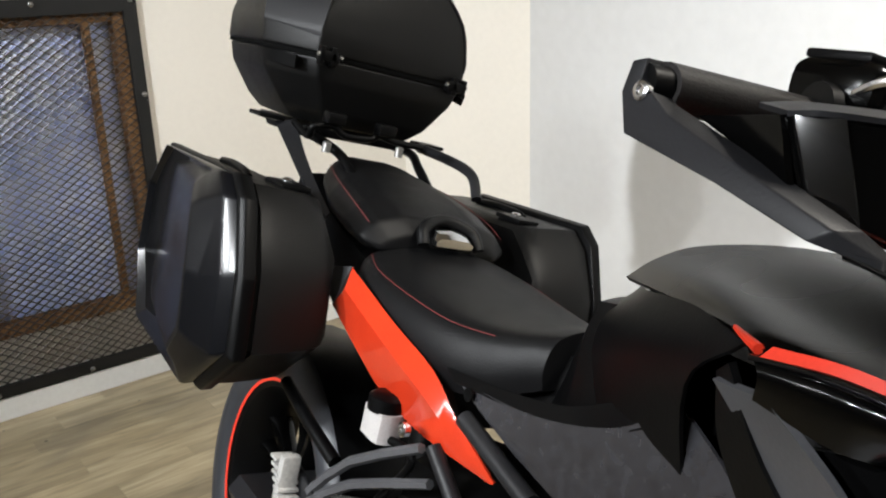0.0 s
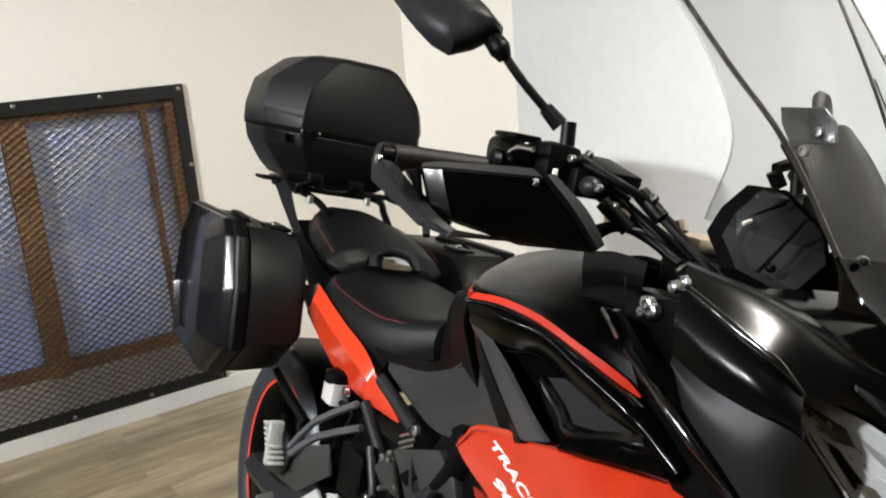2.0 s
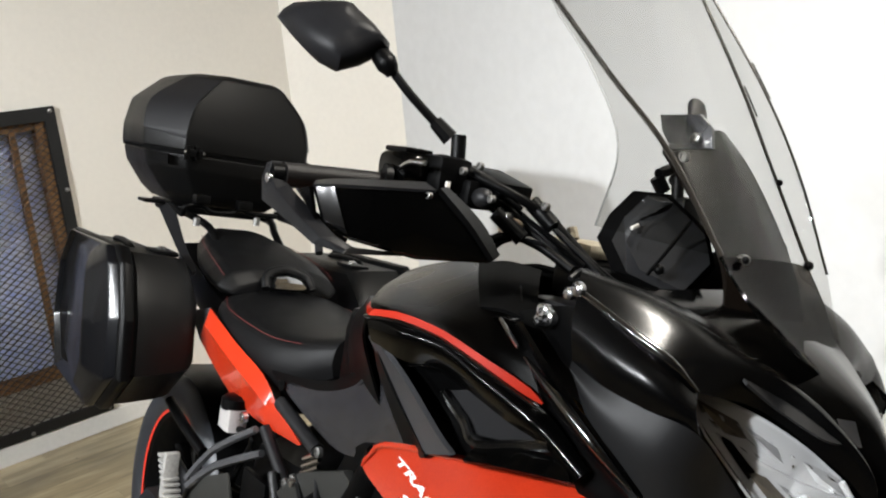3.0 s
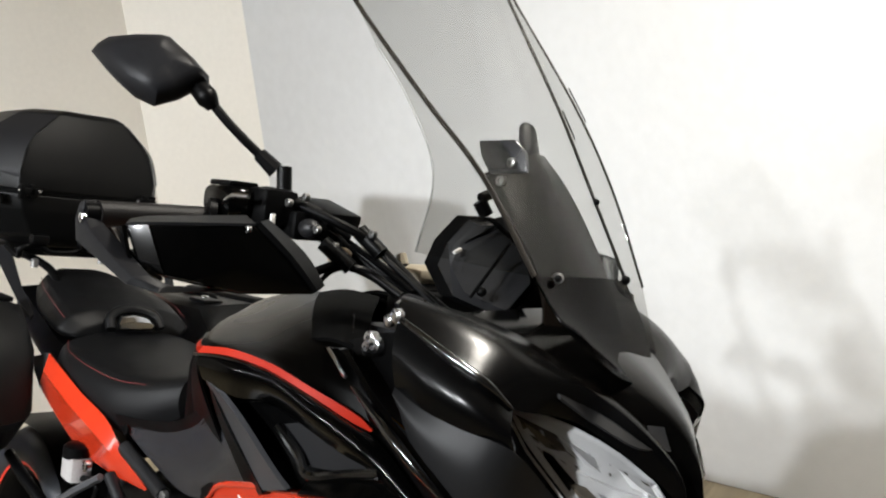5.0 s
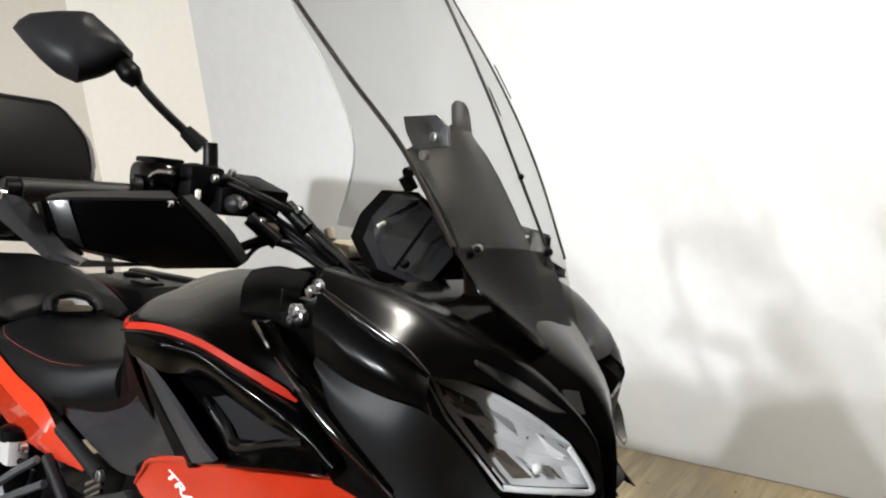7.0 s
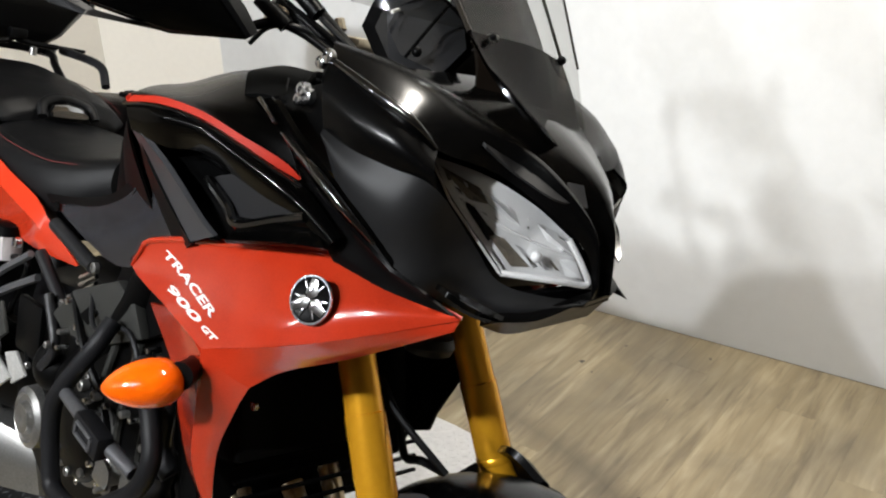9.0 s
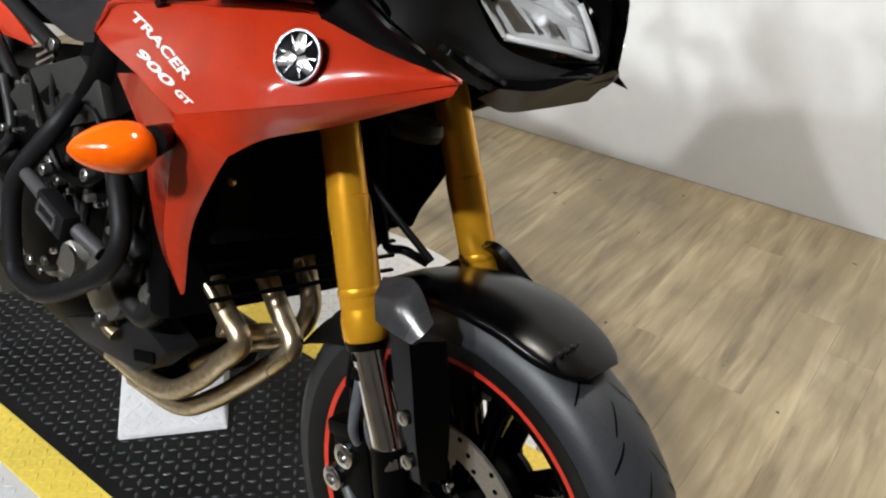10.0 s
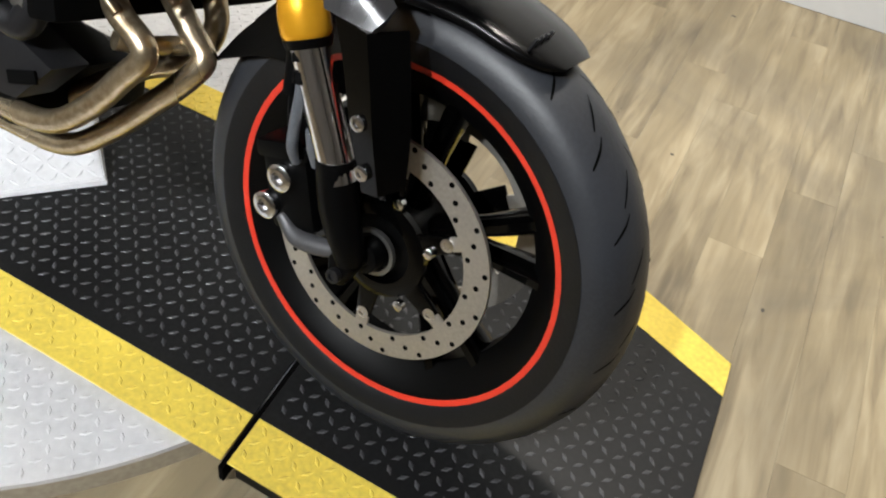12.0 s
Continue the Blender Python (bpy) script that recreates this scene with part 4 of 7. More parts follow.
bpart("alloy_boss", bm_loft([[Vector((0.868, -0.170, 0.417)) + Vector(q) * k for q in ((-0.03, 0, -0.02), (0.02, 0, -0.026), (0.03, 0, 0.012), (-0.012, 0, 0.026))] for k in (1.2, 1.0)] + [[Vector((0.896, -0.185, 0.432)) + Vector(q) * 0.8 for q in ((-0.03, 0, -0.02), (0.02, 0, -0.026), (0.03, 0, 0.012), (-0.012, 0, 0.026))]], 3, 2), M_STEEL, None, "bare cast alloy boss")
engine_rng = random.Random(11)
for k in range(22):
    bpart("engine_bolt", stud((engine_rng.uniform(0.70, 1.02), -0.165 - 0.02 * engine_rng.random(), engine_rng.uniform(0.38, 0.66)), engine_rng.uniform(0.004, 0.007), 0.012, hollow=False), M_CHROME if k % 2 else M_STEEL)
for k in range(4):
    bpart("engine_rib", bm_tube([(0.74 + 0.07 * k, -0.158, 0.40), (0.76 + 0.07 * k, -0.165, 0.52), (0.80 + 0.06 * k, -0.158, 0.64)], 0.007, 8, 4), M_CAST)
bpart("wire_loom", bm_tube([(0.72, -0.17, 0.66), (0.80, -0.185, 0.60), (0.86, -0.18, 0.55), (0.95, -0.185, 0.57), (1.00, -0.17, 0.64)], 0.006, 8, 5), M_BLACK)
bpart("wire_loom", bm_tube([(0.78, -0.17, 0.68), (0.84, -0.19, 0.64), (0.92, -0.18, 0.66), (0.99, -0.185, 0.60)], 0.004, 8, 5), M_GREY)
bpart("front_bracket", bm_tube([(1.318, -0.050, 0.699), (1.361, -0.050, 0.674), (1.426, -0.030, 0.629)], 0.005, 8, 4), M_BLACK)
bpart("front_hose", bm_tube([(1.261, 0.000, 0.690), (1.307, 0.000, 0.644), (1.328, 0.000, 0.606), (1.358, 0.000, 0.612), (1.382, 0.020, 0.602)], 0.006, 8, 4), M_BLACK, None, "black brake hose behind the fork")
bpart("horn", bm_lathe([(0.030, -0.01), (0.034, 0.0), (0.030, 0.012), (0.012, 0.016)], 24, (1.318, 0.020, 0.754), axis="Z"), M_CAST, None, "round dark horn")
bpart("sump", bm_box(0.34, 0.22, 0.08, (0.84, 0, 0.285), 0.02), M_BLACK, None, "black oil sump")
bpart("sump_guard", bm_plate([(0.853, -0.150, 0.314)[::2], (1.047, -0.150, 0.404)[::2], (1.122, -0.150, 0.384)[::2], (1.064, -0.150, 0.324)[::2], (0.908, -0.150, 0.301)[::2]], -0.155, -0.10, 0.004), M_GREY, None, "dark grey lower engine plate")
bpart("plate_slot", bm_box(0.05, 0.004, 0.016, (1.078, -0.158, 0.358), 0.001, Matrix.Rotation(radians(-20), 4, "Y")), M_GROOVE)
main_frame = bm_panel([[(0.789, -0.150, 0.816), (0.958, -0.165, 0.865), (1.032, -0.170, 0.745)], [(0.760, -0.150, 0.751), (0.944, -0.165, 0.803), (0.999, -0.170, 0.686)], [(0.815, -0.145, 0.734), (0.886, -0.155, 0.701), (0.916, -0.155, 0.640)], [(0.772, -0.140, 0.666), (0.811, -0.145, 0.623), (0.856, -0.145, 0.583)]], 0.02)
bpart("main_frame", main_frame, M_BLACK, None, "black cast aluminium frame")
bpart("frame_spar", bm_tube([(0.931, -0.150, 0.764), (0.881, -0.150, 0.681), (0.771, -0.140, 0.581), (0.647, -0.140, 0.470)], 0.028, 12), M_BLACK)
bpart("swingarm", bm_loft([[(0.44, s * 0.11, 0.34) for s in (-1, 1)] + [(0.44, s * 0.11, 0.45) for s in (1, -1)], [(0.20, s * 0.15, 0.31) for s in (-1, 1)] + [(0.20, s * 0.15, 0.37) for s in (1, -1)], [(-0.05, s * 0.145, 0.285) for s in (-1, 1)] + [(-0.05, s * 0.145, 0.345) for s in (1, -1)]], 2, 3), M_GREY, None, "dark grey swingarm")

# -- exhaust headers --
HEAD = [[(1.132, -0.105, 0.489), (1.166, -0.105, 0.460), (1.199, -0.105, 0.443), (1.206, -0.105, 0.425), (1.180, -0.105, 0.393), (1.137, -0.105, 0.341), (1.080, -0.105, 0.293), (1.016, -0.105, 0.274), (0.90, -0.095, 0.262)],
        [(1.150, -0.030, 0.494), (1.175, -0.030, 0.470), (1.203, -0.031, 0.447), (1.229, -0.034, 0.427), (1.222, -0.040, 0.404), (1.182, -0.046, 0.356), (1.106, -0.052, 0.278), (1.036, -0.058, 0.231), (0.92, -0.065, 0.222)],
        [(1.140, 0.042, 0.506), (1.166, 0.040, 0.471), (1.176, 0.040, 0.443), (1.169, 0.038, 0.412), (1.142, 0.034, 0.378), (1.090, 0.020, 0.350), (1.054, 0.000, 0.322), (1.00, -0.02, 0.28), (0.93, -0.02, 0.25)]]
for line in HEAD:
    bpart("exhaust_header", bm_tube(line, 0.0155, 18, 6), M_EXHAUST, None, "heat-tinted steel exhaust pipe")
    bpart("header_flange", bm_tube([line[0], Vector(line[0]).lerp(Vector(line[1]), 0.10)], 0.0175, 10, 1), M_EXHAUST)
    bpart("header_shroud", bm_tube([Vector(line[0]) + Vector((0.008, -0.016, 0.0)), Vector(line[0]).lerp(Vector(line[1]), 0.8) + Vector((0.012, -0.010, 0))], 0.0075, 10, 3), M_EXHAUST)
bpart("header_link", bm_tube([(1.16, -0.105, 0.43), (1.175, -0.07, 0.425), (1.20, -0.03, 0.43)], 0.012, 14, 4), M_EXHAUST, None, "short pipe that joins two headers")
bpart("silencer", bm_loft([[(0.52, s * 0.10, 0.20) for s in (-1, 1)] + [(0.52, s * 0.10, 0.30) for s in (1, -1)], [(0.36, -0.17, 0.19), (0.36, 0.06, 0.19), (0.36, 0.06, 0.30), (0.36, -0.16, 0.32)], [(0.18, -0.205, 0.24), (0.18, -0.10, 0.24), (0.18, -0.10, 0.33), (0.18, -0.20, 0.34)]], 3, 3), M_STEEL, None, "short brushed steel silencer")

# -- crash bars --
CRASH = [(0.892, -0.190, 0.668), (0.895, -0.215, 0.631), (0.858, -0.235, 0.565), (0.836, -0.240, 0.516), (0.848, -0.240, 0.435), (0.871, -0.240, 0.403), (0.952, -0.240, 0.410), (1.041, -0.235, 0.465), (1.082, -0.230, 0.502), (1.096, -0.225, 0.549), (1.060, -0.215, 0.602), (0.999, -0.195, 0.645)]
both("crash_bar", lambda: bm_tube(CRASH, 0.0136, 14, 5), M_GUARD, "black tubular engine crash bar")
both("crash_bar_brace", lambda: bm_tube([(0.870, -0.238, 0.555), (0.978, -0.243, 0.540), (1.072, -0.233, 0.517)], [0.010, 0.012, 0.010], 12), M_HANGER, "grey diagonal brace of the crash bar")


def slider_pad():
    bm = bm_box(0.075, 0.026, 0.036, (0, 0, 0), 0.006)
    bmesh.ops.transform(bm, matrix=pose(0.985, -0.250, 0.540, 0, 12, 0), verts=bm.verts)
    return bm


both("crash_slider", slider_pad, M_GUARD, "ribbed dark slider pad")
slider_frame = merge(*[bm_tube([a, b], 0.003, 8, 1) for a, b in (((-0.022, 0, -0.009), (0.022, 0, -0.009)), ((0.022, 0, -0.009), (0.022, 0, 0.009)), ((0.022, 0, 0.009), (-0.022, 0, 0.009)), ((-0.022, 0, 0.009), (-0.022, 0, -0.009)))])
bmesh.ops.transform(slider_frame, matrix=pose(0.985, -0.264, 0.540, 0, 12, 0), verts=slider_frame.verts)
bpart("slider_window", slider_frame, M_HANGER, None, "grey raised rim of the slider pad")
# bare alloy and brass pieces behind the bars
bpart("crank_cover", bm_lathe([(0.026, -0.15), (0.026, -0.176), (0.020, -0.181), (0.004, -0.182)], 28, (0.886, 0, 0.429)), M_PALE, None, "bare alloy crank cover")
bpart("mount_casting", bm_facets([[(0.955, y, 0.402), (1.010, y, 0.392), (1.020, y, 0.428), (0.985, y, 0.452), (0.950, y, 0.430)] for y in (-0.150, -0.176)], 0.006), M_PALE, None, "bare cast alloy bracket")
bpart("drain_elbow", bm_tube([(0.996, -0.165, 0.405), (0.990, -0.168, 0.385), (0.998, -0.168, 0.368), (1.015, -0.165, 0.362)], 0.010, 12, 4), M_EXHAUST, None, "brassy pipe elbow")
bpart("radiator_hose", bm_tube([(1.045, -0.185, 0.625), (1.054, -0.190, 0.576), (1.050, -0.185, 0.535), (1.075, -0.175, 0.505)], 0.018, 14, 4), M_GREY, None, "dark grey coolant hose")
for p, r in (((0.796, -0.182, 0.390), 0.008), ((0.840, -0.182, 0.407), 0.007), ((0.813, -0.182, 0.540), 0.009), ((0.856, -0.182, 0.539), 0.008), ((0.931, -0.182, 0.571), 0.010), ((0.944, -0.182, 0.543), 0.006), ((1.039, -0.200, 0.534), 0.006), ((0.989, -0.182, 0.430), 0.007), ((1.005, -0.182, 0.390), 0.007)):
    bpart("engine_bolt", stud(p, r, 0.008, hollow=r > 0.007), M_STEEL)

# -- red side cowl --
C_L, C_TL, C_T, C_R, C_F = (0.990, -0.225, 0.779), (1.042, -0.232, 0.825), (1.349, -0.190, 0.882), (1.505, -0.150, 0.857), (1.226, -0.258, 0.743)
C_TM, C_MID, C_FR = (1.212, -0.215, 0.861), (1.321, -0.235, 0.832), (1.419, -0.215, 0.814)


def cowl_face():
    return bm_panel([[C_TL, C_TM, C_T, C_R], [C_L, (1.254, -0.236, 0.820), (1.393, -0.210, 0.855), C_R], [(1.121, -0.245, 0.760), (1.306, -0.247, 0.803), (1.418, -0.213, 0.839), C_R], [C_F, (1.347, -0.245, 0.785), C_FR, (1.503, -0.152, 0.854)]], 0.004, 4, 4)


def cowl_skirt():
    return bm_panel([[C_F, (1.346, -0.244, 0.784), C_FR, (1.502, -0.150, 0.853)], [(1.268, -0.250, 0.727), (1.334, -0.232, 0.762), (1.412, -0.205, 0.797), (1.502, -0.153, 0.847)], [(1.294, -0.236, 0.718), (1.330, -0.220, 0.748), (1.404, -0.195, 0.785), (1.501, -0.154, 0.842)]], 0.004, 4, 4)


def cowl_leg():
    """The fin that runs down from the cowl's lower corner, with a keen front edge."""
    return bm_panel([[C_F, (1.207, -0.243, 0.662), (1.183, -0.222, 0.579), (1.187, -0.192, 0.506)], [(1.262, -0.250, 0.730), (1.236, -0.235, 0.667), (1.202, -0.217, 0.590), (1.189, -0.191, 0.507)], [(1.294, -0.236, 0.718), (1.258, -0.225, 0.672), (1.215, -0.210, 0.601), (1.191, -0.190, 0.509)]], 0.004, 4, 4)


def cowl_inner():
    return bm_panel([[(1.031, -0.215, 0.738), (1.118, -0.224, 0.680), (1.127, -0.213, 0.619), (1.146, -0.203, 0.559), (1.182, -0.190, 0.505)], [(1.121, -0.245, 0.760), (1.222, -0.256, 0.736), (1.206, -0.242, 0.662), (1.182, -0.221, 0.579), (1.186, -0.191, 0.506)]], 0.004, 4, 4, towards=(-1, -1, 0))


both("side_cowl", cowl_face, M_RED, "glossy red side cowl", far=(-0.07, -0.03, 0.02))
both("cowl_skirt", cowl_skirt, M_RED, far=(-0.07, -0.03, 0.02))
both("cowl_leg", cowl_leg, M_RED, far=(-0.07, -0.03, 0.02))
both("cowl_inner", cowl_inner, M_RED, far=(-0.07, -0.03, 0.02))
both("cowl_crest", lambda: bm_tube([C_L, (1.014, -0.229, 0.803), C_TL, (1.125, -0.224, 0.845), C_TM, (1.284, -0.202, 0.874), C_T, (1.430, -0.170, 0.872), C_R], [0.002, 0.003, 0.004, 0.0045, 0.0045, 0.0045, 0.004, 0.003, 0.002], 8, 3), M_RED, "rounded upper edge of the cowl", far=(-0.07, -0.03, 0.02))
# Near-black sheet that hides the pale floor between the fork legs.
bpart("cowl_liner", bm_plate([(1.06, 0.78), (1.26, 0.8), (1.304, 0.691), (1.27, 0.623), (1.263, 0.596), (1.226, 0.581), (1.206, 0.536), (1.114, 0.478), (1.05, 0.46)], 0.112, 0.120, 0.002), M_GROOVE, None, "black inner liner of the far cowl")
bpart("cowl_screw", stud((1.250, -0.190, 0.673), 0.005, 0.003), M_CHROME)
# round badge
BADGE = Vector((1.373, -0.232, 0.842))
badge_n = Vector((0.25, -0.95, 0.18)).normalized()
turn = badge_n.to_track_quat("Z", "Y").to_matrix().to_4x4()


def badge_piece(name, bm, mat, label=""):
    bmesh.ops.transform(bm, matrix=Matrix.Translation(BADGE) @ turn @ Matrix.Scale(0.88, 4), verts=bm.verts)
    bpart(name, bm, mat, None, label)


badge_piece("badge", bm_lathe([(0.0295, 0), (0.0295, 0.003), (0.026, 0.0042), (0.024, 0.003), (0.002, 0.003)], 32, axis="Z"), M_BLACK, "round black and chrome badge")
badge_piece("badge_ring", bm_lathe([(0.0295, 0.002), (0.0295, 0.005), (0.0268, 0.005), (0.0268, 0.002)], 32, axis="Z", closed=True), M_CHROME)
for k in range(3):
    arm = bm_plate([(0.0, 0.0), (0.0085, 0.007), (0.0045, 0.025), (-0.0045, 0.025), (-0.0085, 0.007)], 0.003, 0.0055, 0.0006, axis="Z")
    bmesh.ops.transform(arm, matrix=Matrix.Rotation(radians(120 * k), 4, "Z"), verts=arm.verts)
    badge_piece("badge_star", arm, M_CHROME)
    for side in (-26, 26):
        prong = bm_plate([(0.0012, 0.008), (0.0012, 0.0235), (-0.0012, 0.0235), (-0.0012, 0.008)], 0.003, 0.0052, 0.0003, axis="Z")
        bmesh.ops.transform(prong, matrix=Matrix.Rotation(radians(120 * k + 60 + side), 4, "Z"), verts=prong.verts)
        badge_piece("badge_prong", prong, M_CHROME)


def lettering(text, a, b, up, height, mat, name):
    """Flat letters from a towards b, laid on the cowl's skin."""
    cu = bpy.data.curves.new(name, "FONT")
    cu.body, cu.size, cu.extrude, cu.shear, cu.offset = text, height, 0.0004, 0.3, 0.0003
    tmp = bpy.data.objects.new(name, cu)
    scene.collection.objects.link(tmp)
    dg = bpy.context.evaluated_depsgraph_get()
    me = bpy.data.meshes.new_from_object(tmp.evaluated_get(dg))
    bpy.data.objects.remove(tmp)
    bm = bmesh.new()
    bm.from_mesh(me)
    a, b, up = Vector(a), Vector(b), Vector(up)
    x = (b - a).normalized()
    z = x.cross(up - a).normalized()
    if z.y > 0:
        z = -z
    y = z.cross(x)
    wide = max(v.co.x for v in bm.verts) - min(v.co.x for v in bm.verts)
    m = Matrix((x * (b - a).length / wide, y, z)).transposed().to_4x4()
    bmesh.ops.transform(bm, matrix=Matrix.Translation(a) @ m, verts=bm.verts)
    for v in bm.verts:
        flat = v.co - z * (v.co - a).dot(z)
        hit = COWL_SKIN.ray_cast(flat + z * 0.05, -z, 0.09)[0]
        v.co = (hit or flat) + z * (0.0006 + (v.co - flat).dot(z))
    bpart(name, bm, mat, None, "white model lettering")


COWL_SKIN = BVHTree.FromBMesh(cowl_face())
lettering("TRACER", (1.067, -0.237, 0.815), (1.217, -0.252, 0.781), (1.092, -0.236, 0.825), 0.0155, M_WHITE, "model_lettering")
lettering("900", (1.098, -0.243, 0.781), (1.196, -0.251, 0.7645), (1.122, -0.242, 0.792), 0.0140, M_WHITE, "model_lettering")
lettering("GT", (1.208, -0.252, 0.7625), (1.244, -0.256, 0.7565), (1.221, -0.250, 0.7755), 0.0095, M_WHITE, "model_lettering")

# -- indicators --
def indicator():
    tip, root = Vector((1.182, -0.350, 0.692)), Vector((1.228, -0.275, 0.709))
    bm = bmesh.new()
    bmesh.ops.create_uvsphere(bm, u_segments=24, v_segments=14, radius=1)
    for v in bm.verts:
        q = (v.co.z + 1) / 2
        grow = 1.50 * (q ** 0.64) * (1 - q) ** 0.40
        r = math.hypot(v.co.x, v.co.y) or 1
        v.co.x, v.co.y = v.co.x / r * grow * 0.046 if r > 1e-6 else 0, v.co.y / r * grow * 0.037 if r > 1e-6 else 0
    axis = (root - tip)
    m = Matrix.Translation(tip.lerp(root, 0.5)) @ axis.to_track_quat("Z", "Y").to_matrix().to_4x4() @ Matrix.Diagonal((1, 1, axis.length / 2, 1))
    bmesh.ops.transform(bm, matrix=m, verts=bm.verts)
    return bm


both("indicator_lens", indicator, M_AMBER, "amber plastic indicator lens", far=(-0.07, -0.03, 0.02))
both("indicator_stalk", lambda: bm_tube([(1.231, -0.285, 0.715), (1.210, -0.255, 0.713), (1.178, -0.220, 0.704)], [0.017, 0.014, 0.02], 12), M_BLACK, "black rubber indicator stalk", far=(-0.07, -0.03, 0.02))

# -- tank and its covers --
def tank_half():
    return bm_panel([[(0.684, -0.040, 0.965), (0.714, -0.030, 0.997), (0.765, -0.020, 1.026), (0.885, -0.020, 1.055), (1.008, -0.020, 1.062)],
                     [(0.857, -0.160, 0.987), (0.917, -0.180, 1.014), (0.952, -0.150, 1.025), (1.051, -0.140, 1.049), (1.145, -0.130, 1.057)],
                     [(1.008, -0.262, 1.004), (1.048, -0.268, 1.012), (1.096, -0.235, 1.015), (1.167, -0.220, 1.015), (1.242, -0.200, 1.008)],
                     [(1.044, -0.286, 1.000), (1.105, -0.278, 1.007), (1.161, -0.258, 1.004), (1.211, -0.235, 0.987), (1.289, -0.205, 0.955)]], 0.006, 4, 4, towards=(0, -0.5, 1))


both("tank_cover", tank_half, M_TANK, "gloss black fuel tank cover")
both("tank_rear", lambda: bm_panel([[(0.690, -0.010, 0.965), (0.795, -0.125, 0.977), (0.930, -0.212, 0.998), (1.036, -0.280, 1.000)], [(0.632, -0.010, 0.875), (0.700, -0.095, 0.905), (0.815, -0.165, 0.915), (0.955, -0.228, 0.935)], [(0.605, -0.040, 0.780), (0.680, -0.085, 0.780), (0.800, -0.120, 0.780), (0.930, -0.150, 0.800)]], 0.004, 5, 5, towards=(-0.5, -0.8, 0.3)), M_BLACK, "black tank rear between the knees")
bpart("tank_core", bm_box(0.42, 0.26, 0.2, (0.92, 0, 0.86), 0.05), M_BLACK)


def tank_stripe():
    up = shift([(1.066, -0.284, 1.009), (1.122, -0.276, 1.014), (1.179, -0.262, 1.007), (1.225, -0.242, 0.991), (1.277, -0.220, 0.974), (1.297, -0.207, 0.955)], 0, -0.0025, 0.0015)
    low = shift([(1.060, -0.291, 0.998), (1.112, -0.282, 1.004), (1.172, -0.265, 0.999), (1.225, -0.245, 0.982), (1.271, -0.222, 0.962), (1.294, -0.207, 0.953)], 0, -0.0025, 0)
    up = [tuple(Vector(a).lerp(Vector(b), 0.3)) for a, b in zip(up, low)]
    return bm_panel([up, low], 0.002, 4, 3)


both("tank_stripe_end", lambda: bm_tube([(1.012, -0.262, 1.004), (1.032, -0.276, 1.003), (1.053, -0.287, 1.001)], [0.002, 0.0032, 0.0042], 8, 4), M_TANKRED)
both("tank_edge", lambda: bm_tube(shift([(1.052, -0.291, 0.996), (1.112, -0.283, 1.002), (1.173, -0.267, 0.997), (1.225, -0.247, 0.980), (1.276, -0.227, 0.960), (1.305, -0.212, 0.947)], 0, -0.002, -0.001), 0.0022, 8, 4), M_BEAD)
both("tank_stripe", tank_stripe, M_TANKRED, "red stripe along the tank cover")


def tank_side():
    """The gloss arch under the stripe."""
    return bm_panel([[(1.050, -0.289, 0.997), (1.112, -0.281, 1.002), (1.173, -0.265, 0.997), (1.225, -0.245, 0.980), (1.276, -0.226, 0.961), (1.310, -0.210, 0.946), (1.372, -0.205, 0.908)],
                     [(1.061, -0.292, 0.985), (1.129, -0.286, 0.988), (1.180, -0.265, 0.980), (1.237, -0.252, 0.964), (1.286, -0.236, 0.945), (1.328, -0.222, 0.927), (1.371, -0.215, 0.903)],
                     [(1.055, -0.281, 0.965), (1.116, -0.270, 0.955), (1.159, -0.250, 0.958), (1.219, -0.240, 0.942), (1.268, -0.228, 0.926), (1.318, -0.220, 0.916), (1.361, -0.214, 0.892)]], 0.006, 4, 4)


both("tank_side_cover", tank_side, M_GLOSS, "gloss black tank side cover")
both("knee_strip", lambda: bm_panel([[(0.995, -0.248, 0.957), (1.051, -0.240, 0.912), (1.117, -0.235, 0.860), (1.140, -0.235, 0.847)], [(1.066, -0.282, 0.969), (1.117, -0.266, 0.932), (1.173, -0.250, 0.884), (1.205, -0.248, 0.869)]], 0.006), M_KNEE, "dark grey knee panel")
both("knee_inner", lambda: bm_panel([[(0.990, -0.240, 0.962), (1.000, -0.225, 0.905), (1.050, -0.210, 0.836), (1.082, -0.210, 0.817)], [(1.015, -0.262, 0.977), (1.052, -0.245, 0.913), (1.118, -0.237, 0.860), (1.141, -0.236, 0.844)]], 0.006, towards=(-1, -0.5, 0)), M_BLACK)
both("vent_recess", lambda: bm_panel([[(1.069, -0.235, 0.936), (1.127, -0.225, 0.945), (1.229, -0.215, 0.922), (1.327, -0.210, 0.913)], [(1.105, -0.225, 0.896), (1.150, -0.205, 0.893), (1.230, -0.200, 0.892), (1.334, -0.205, 0.900)], [(1.171, -0.230, 0.859), (1.195, -0.215, 0.860), (1.273, -0.210, 0.883), (1.350, -0.210, 0.891)]], 0.004), M_BLACK, "dark air vent")
both("vent_frame", lambda: bm_tube([(1.153, -0.232, 0.927), (1.193, -0.228, 0.904), (1.219, -0.228, 0.886), (1.280, -0.222, 0.905), (1.328, -0.220, 0.919)], 0.006, 8), M_BEAD)
both("vent_panel", lambda: bm_panel([[(1.147, -0.226, 0.927), (1.214, -0.224, 0.941), (1.319, -0.216, 0.919)], [(1.189, -0.222, 0.892), (1.230, -0.218, 0.896), (1.314, -0.214, 0.913)]], 0.003), M_DASH)
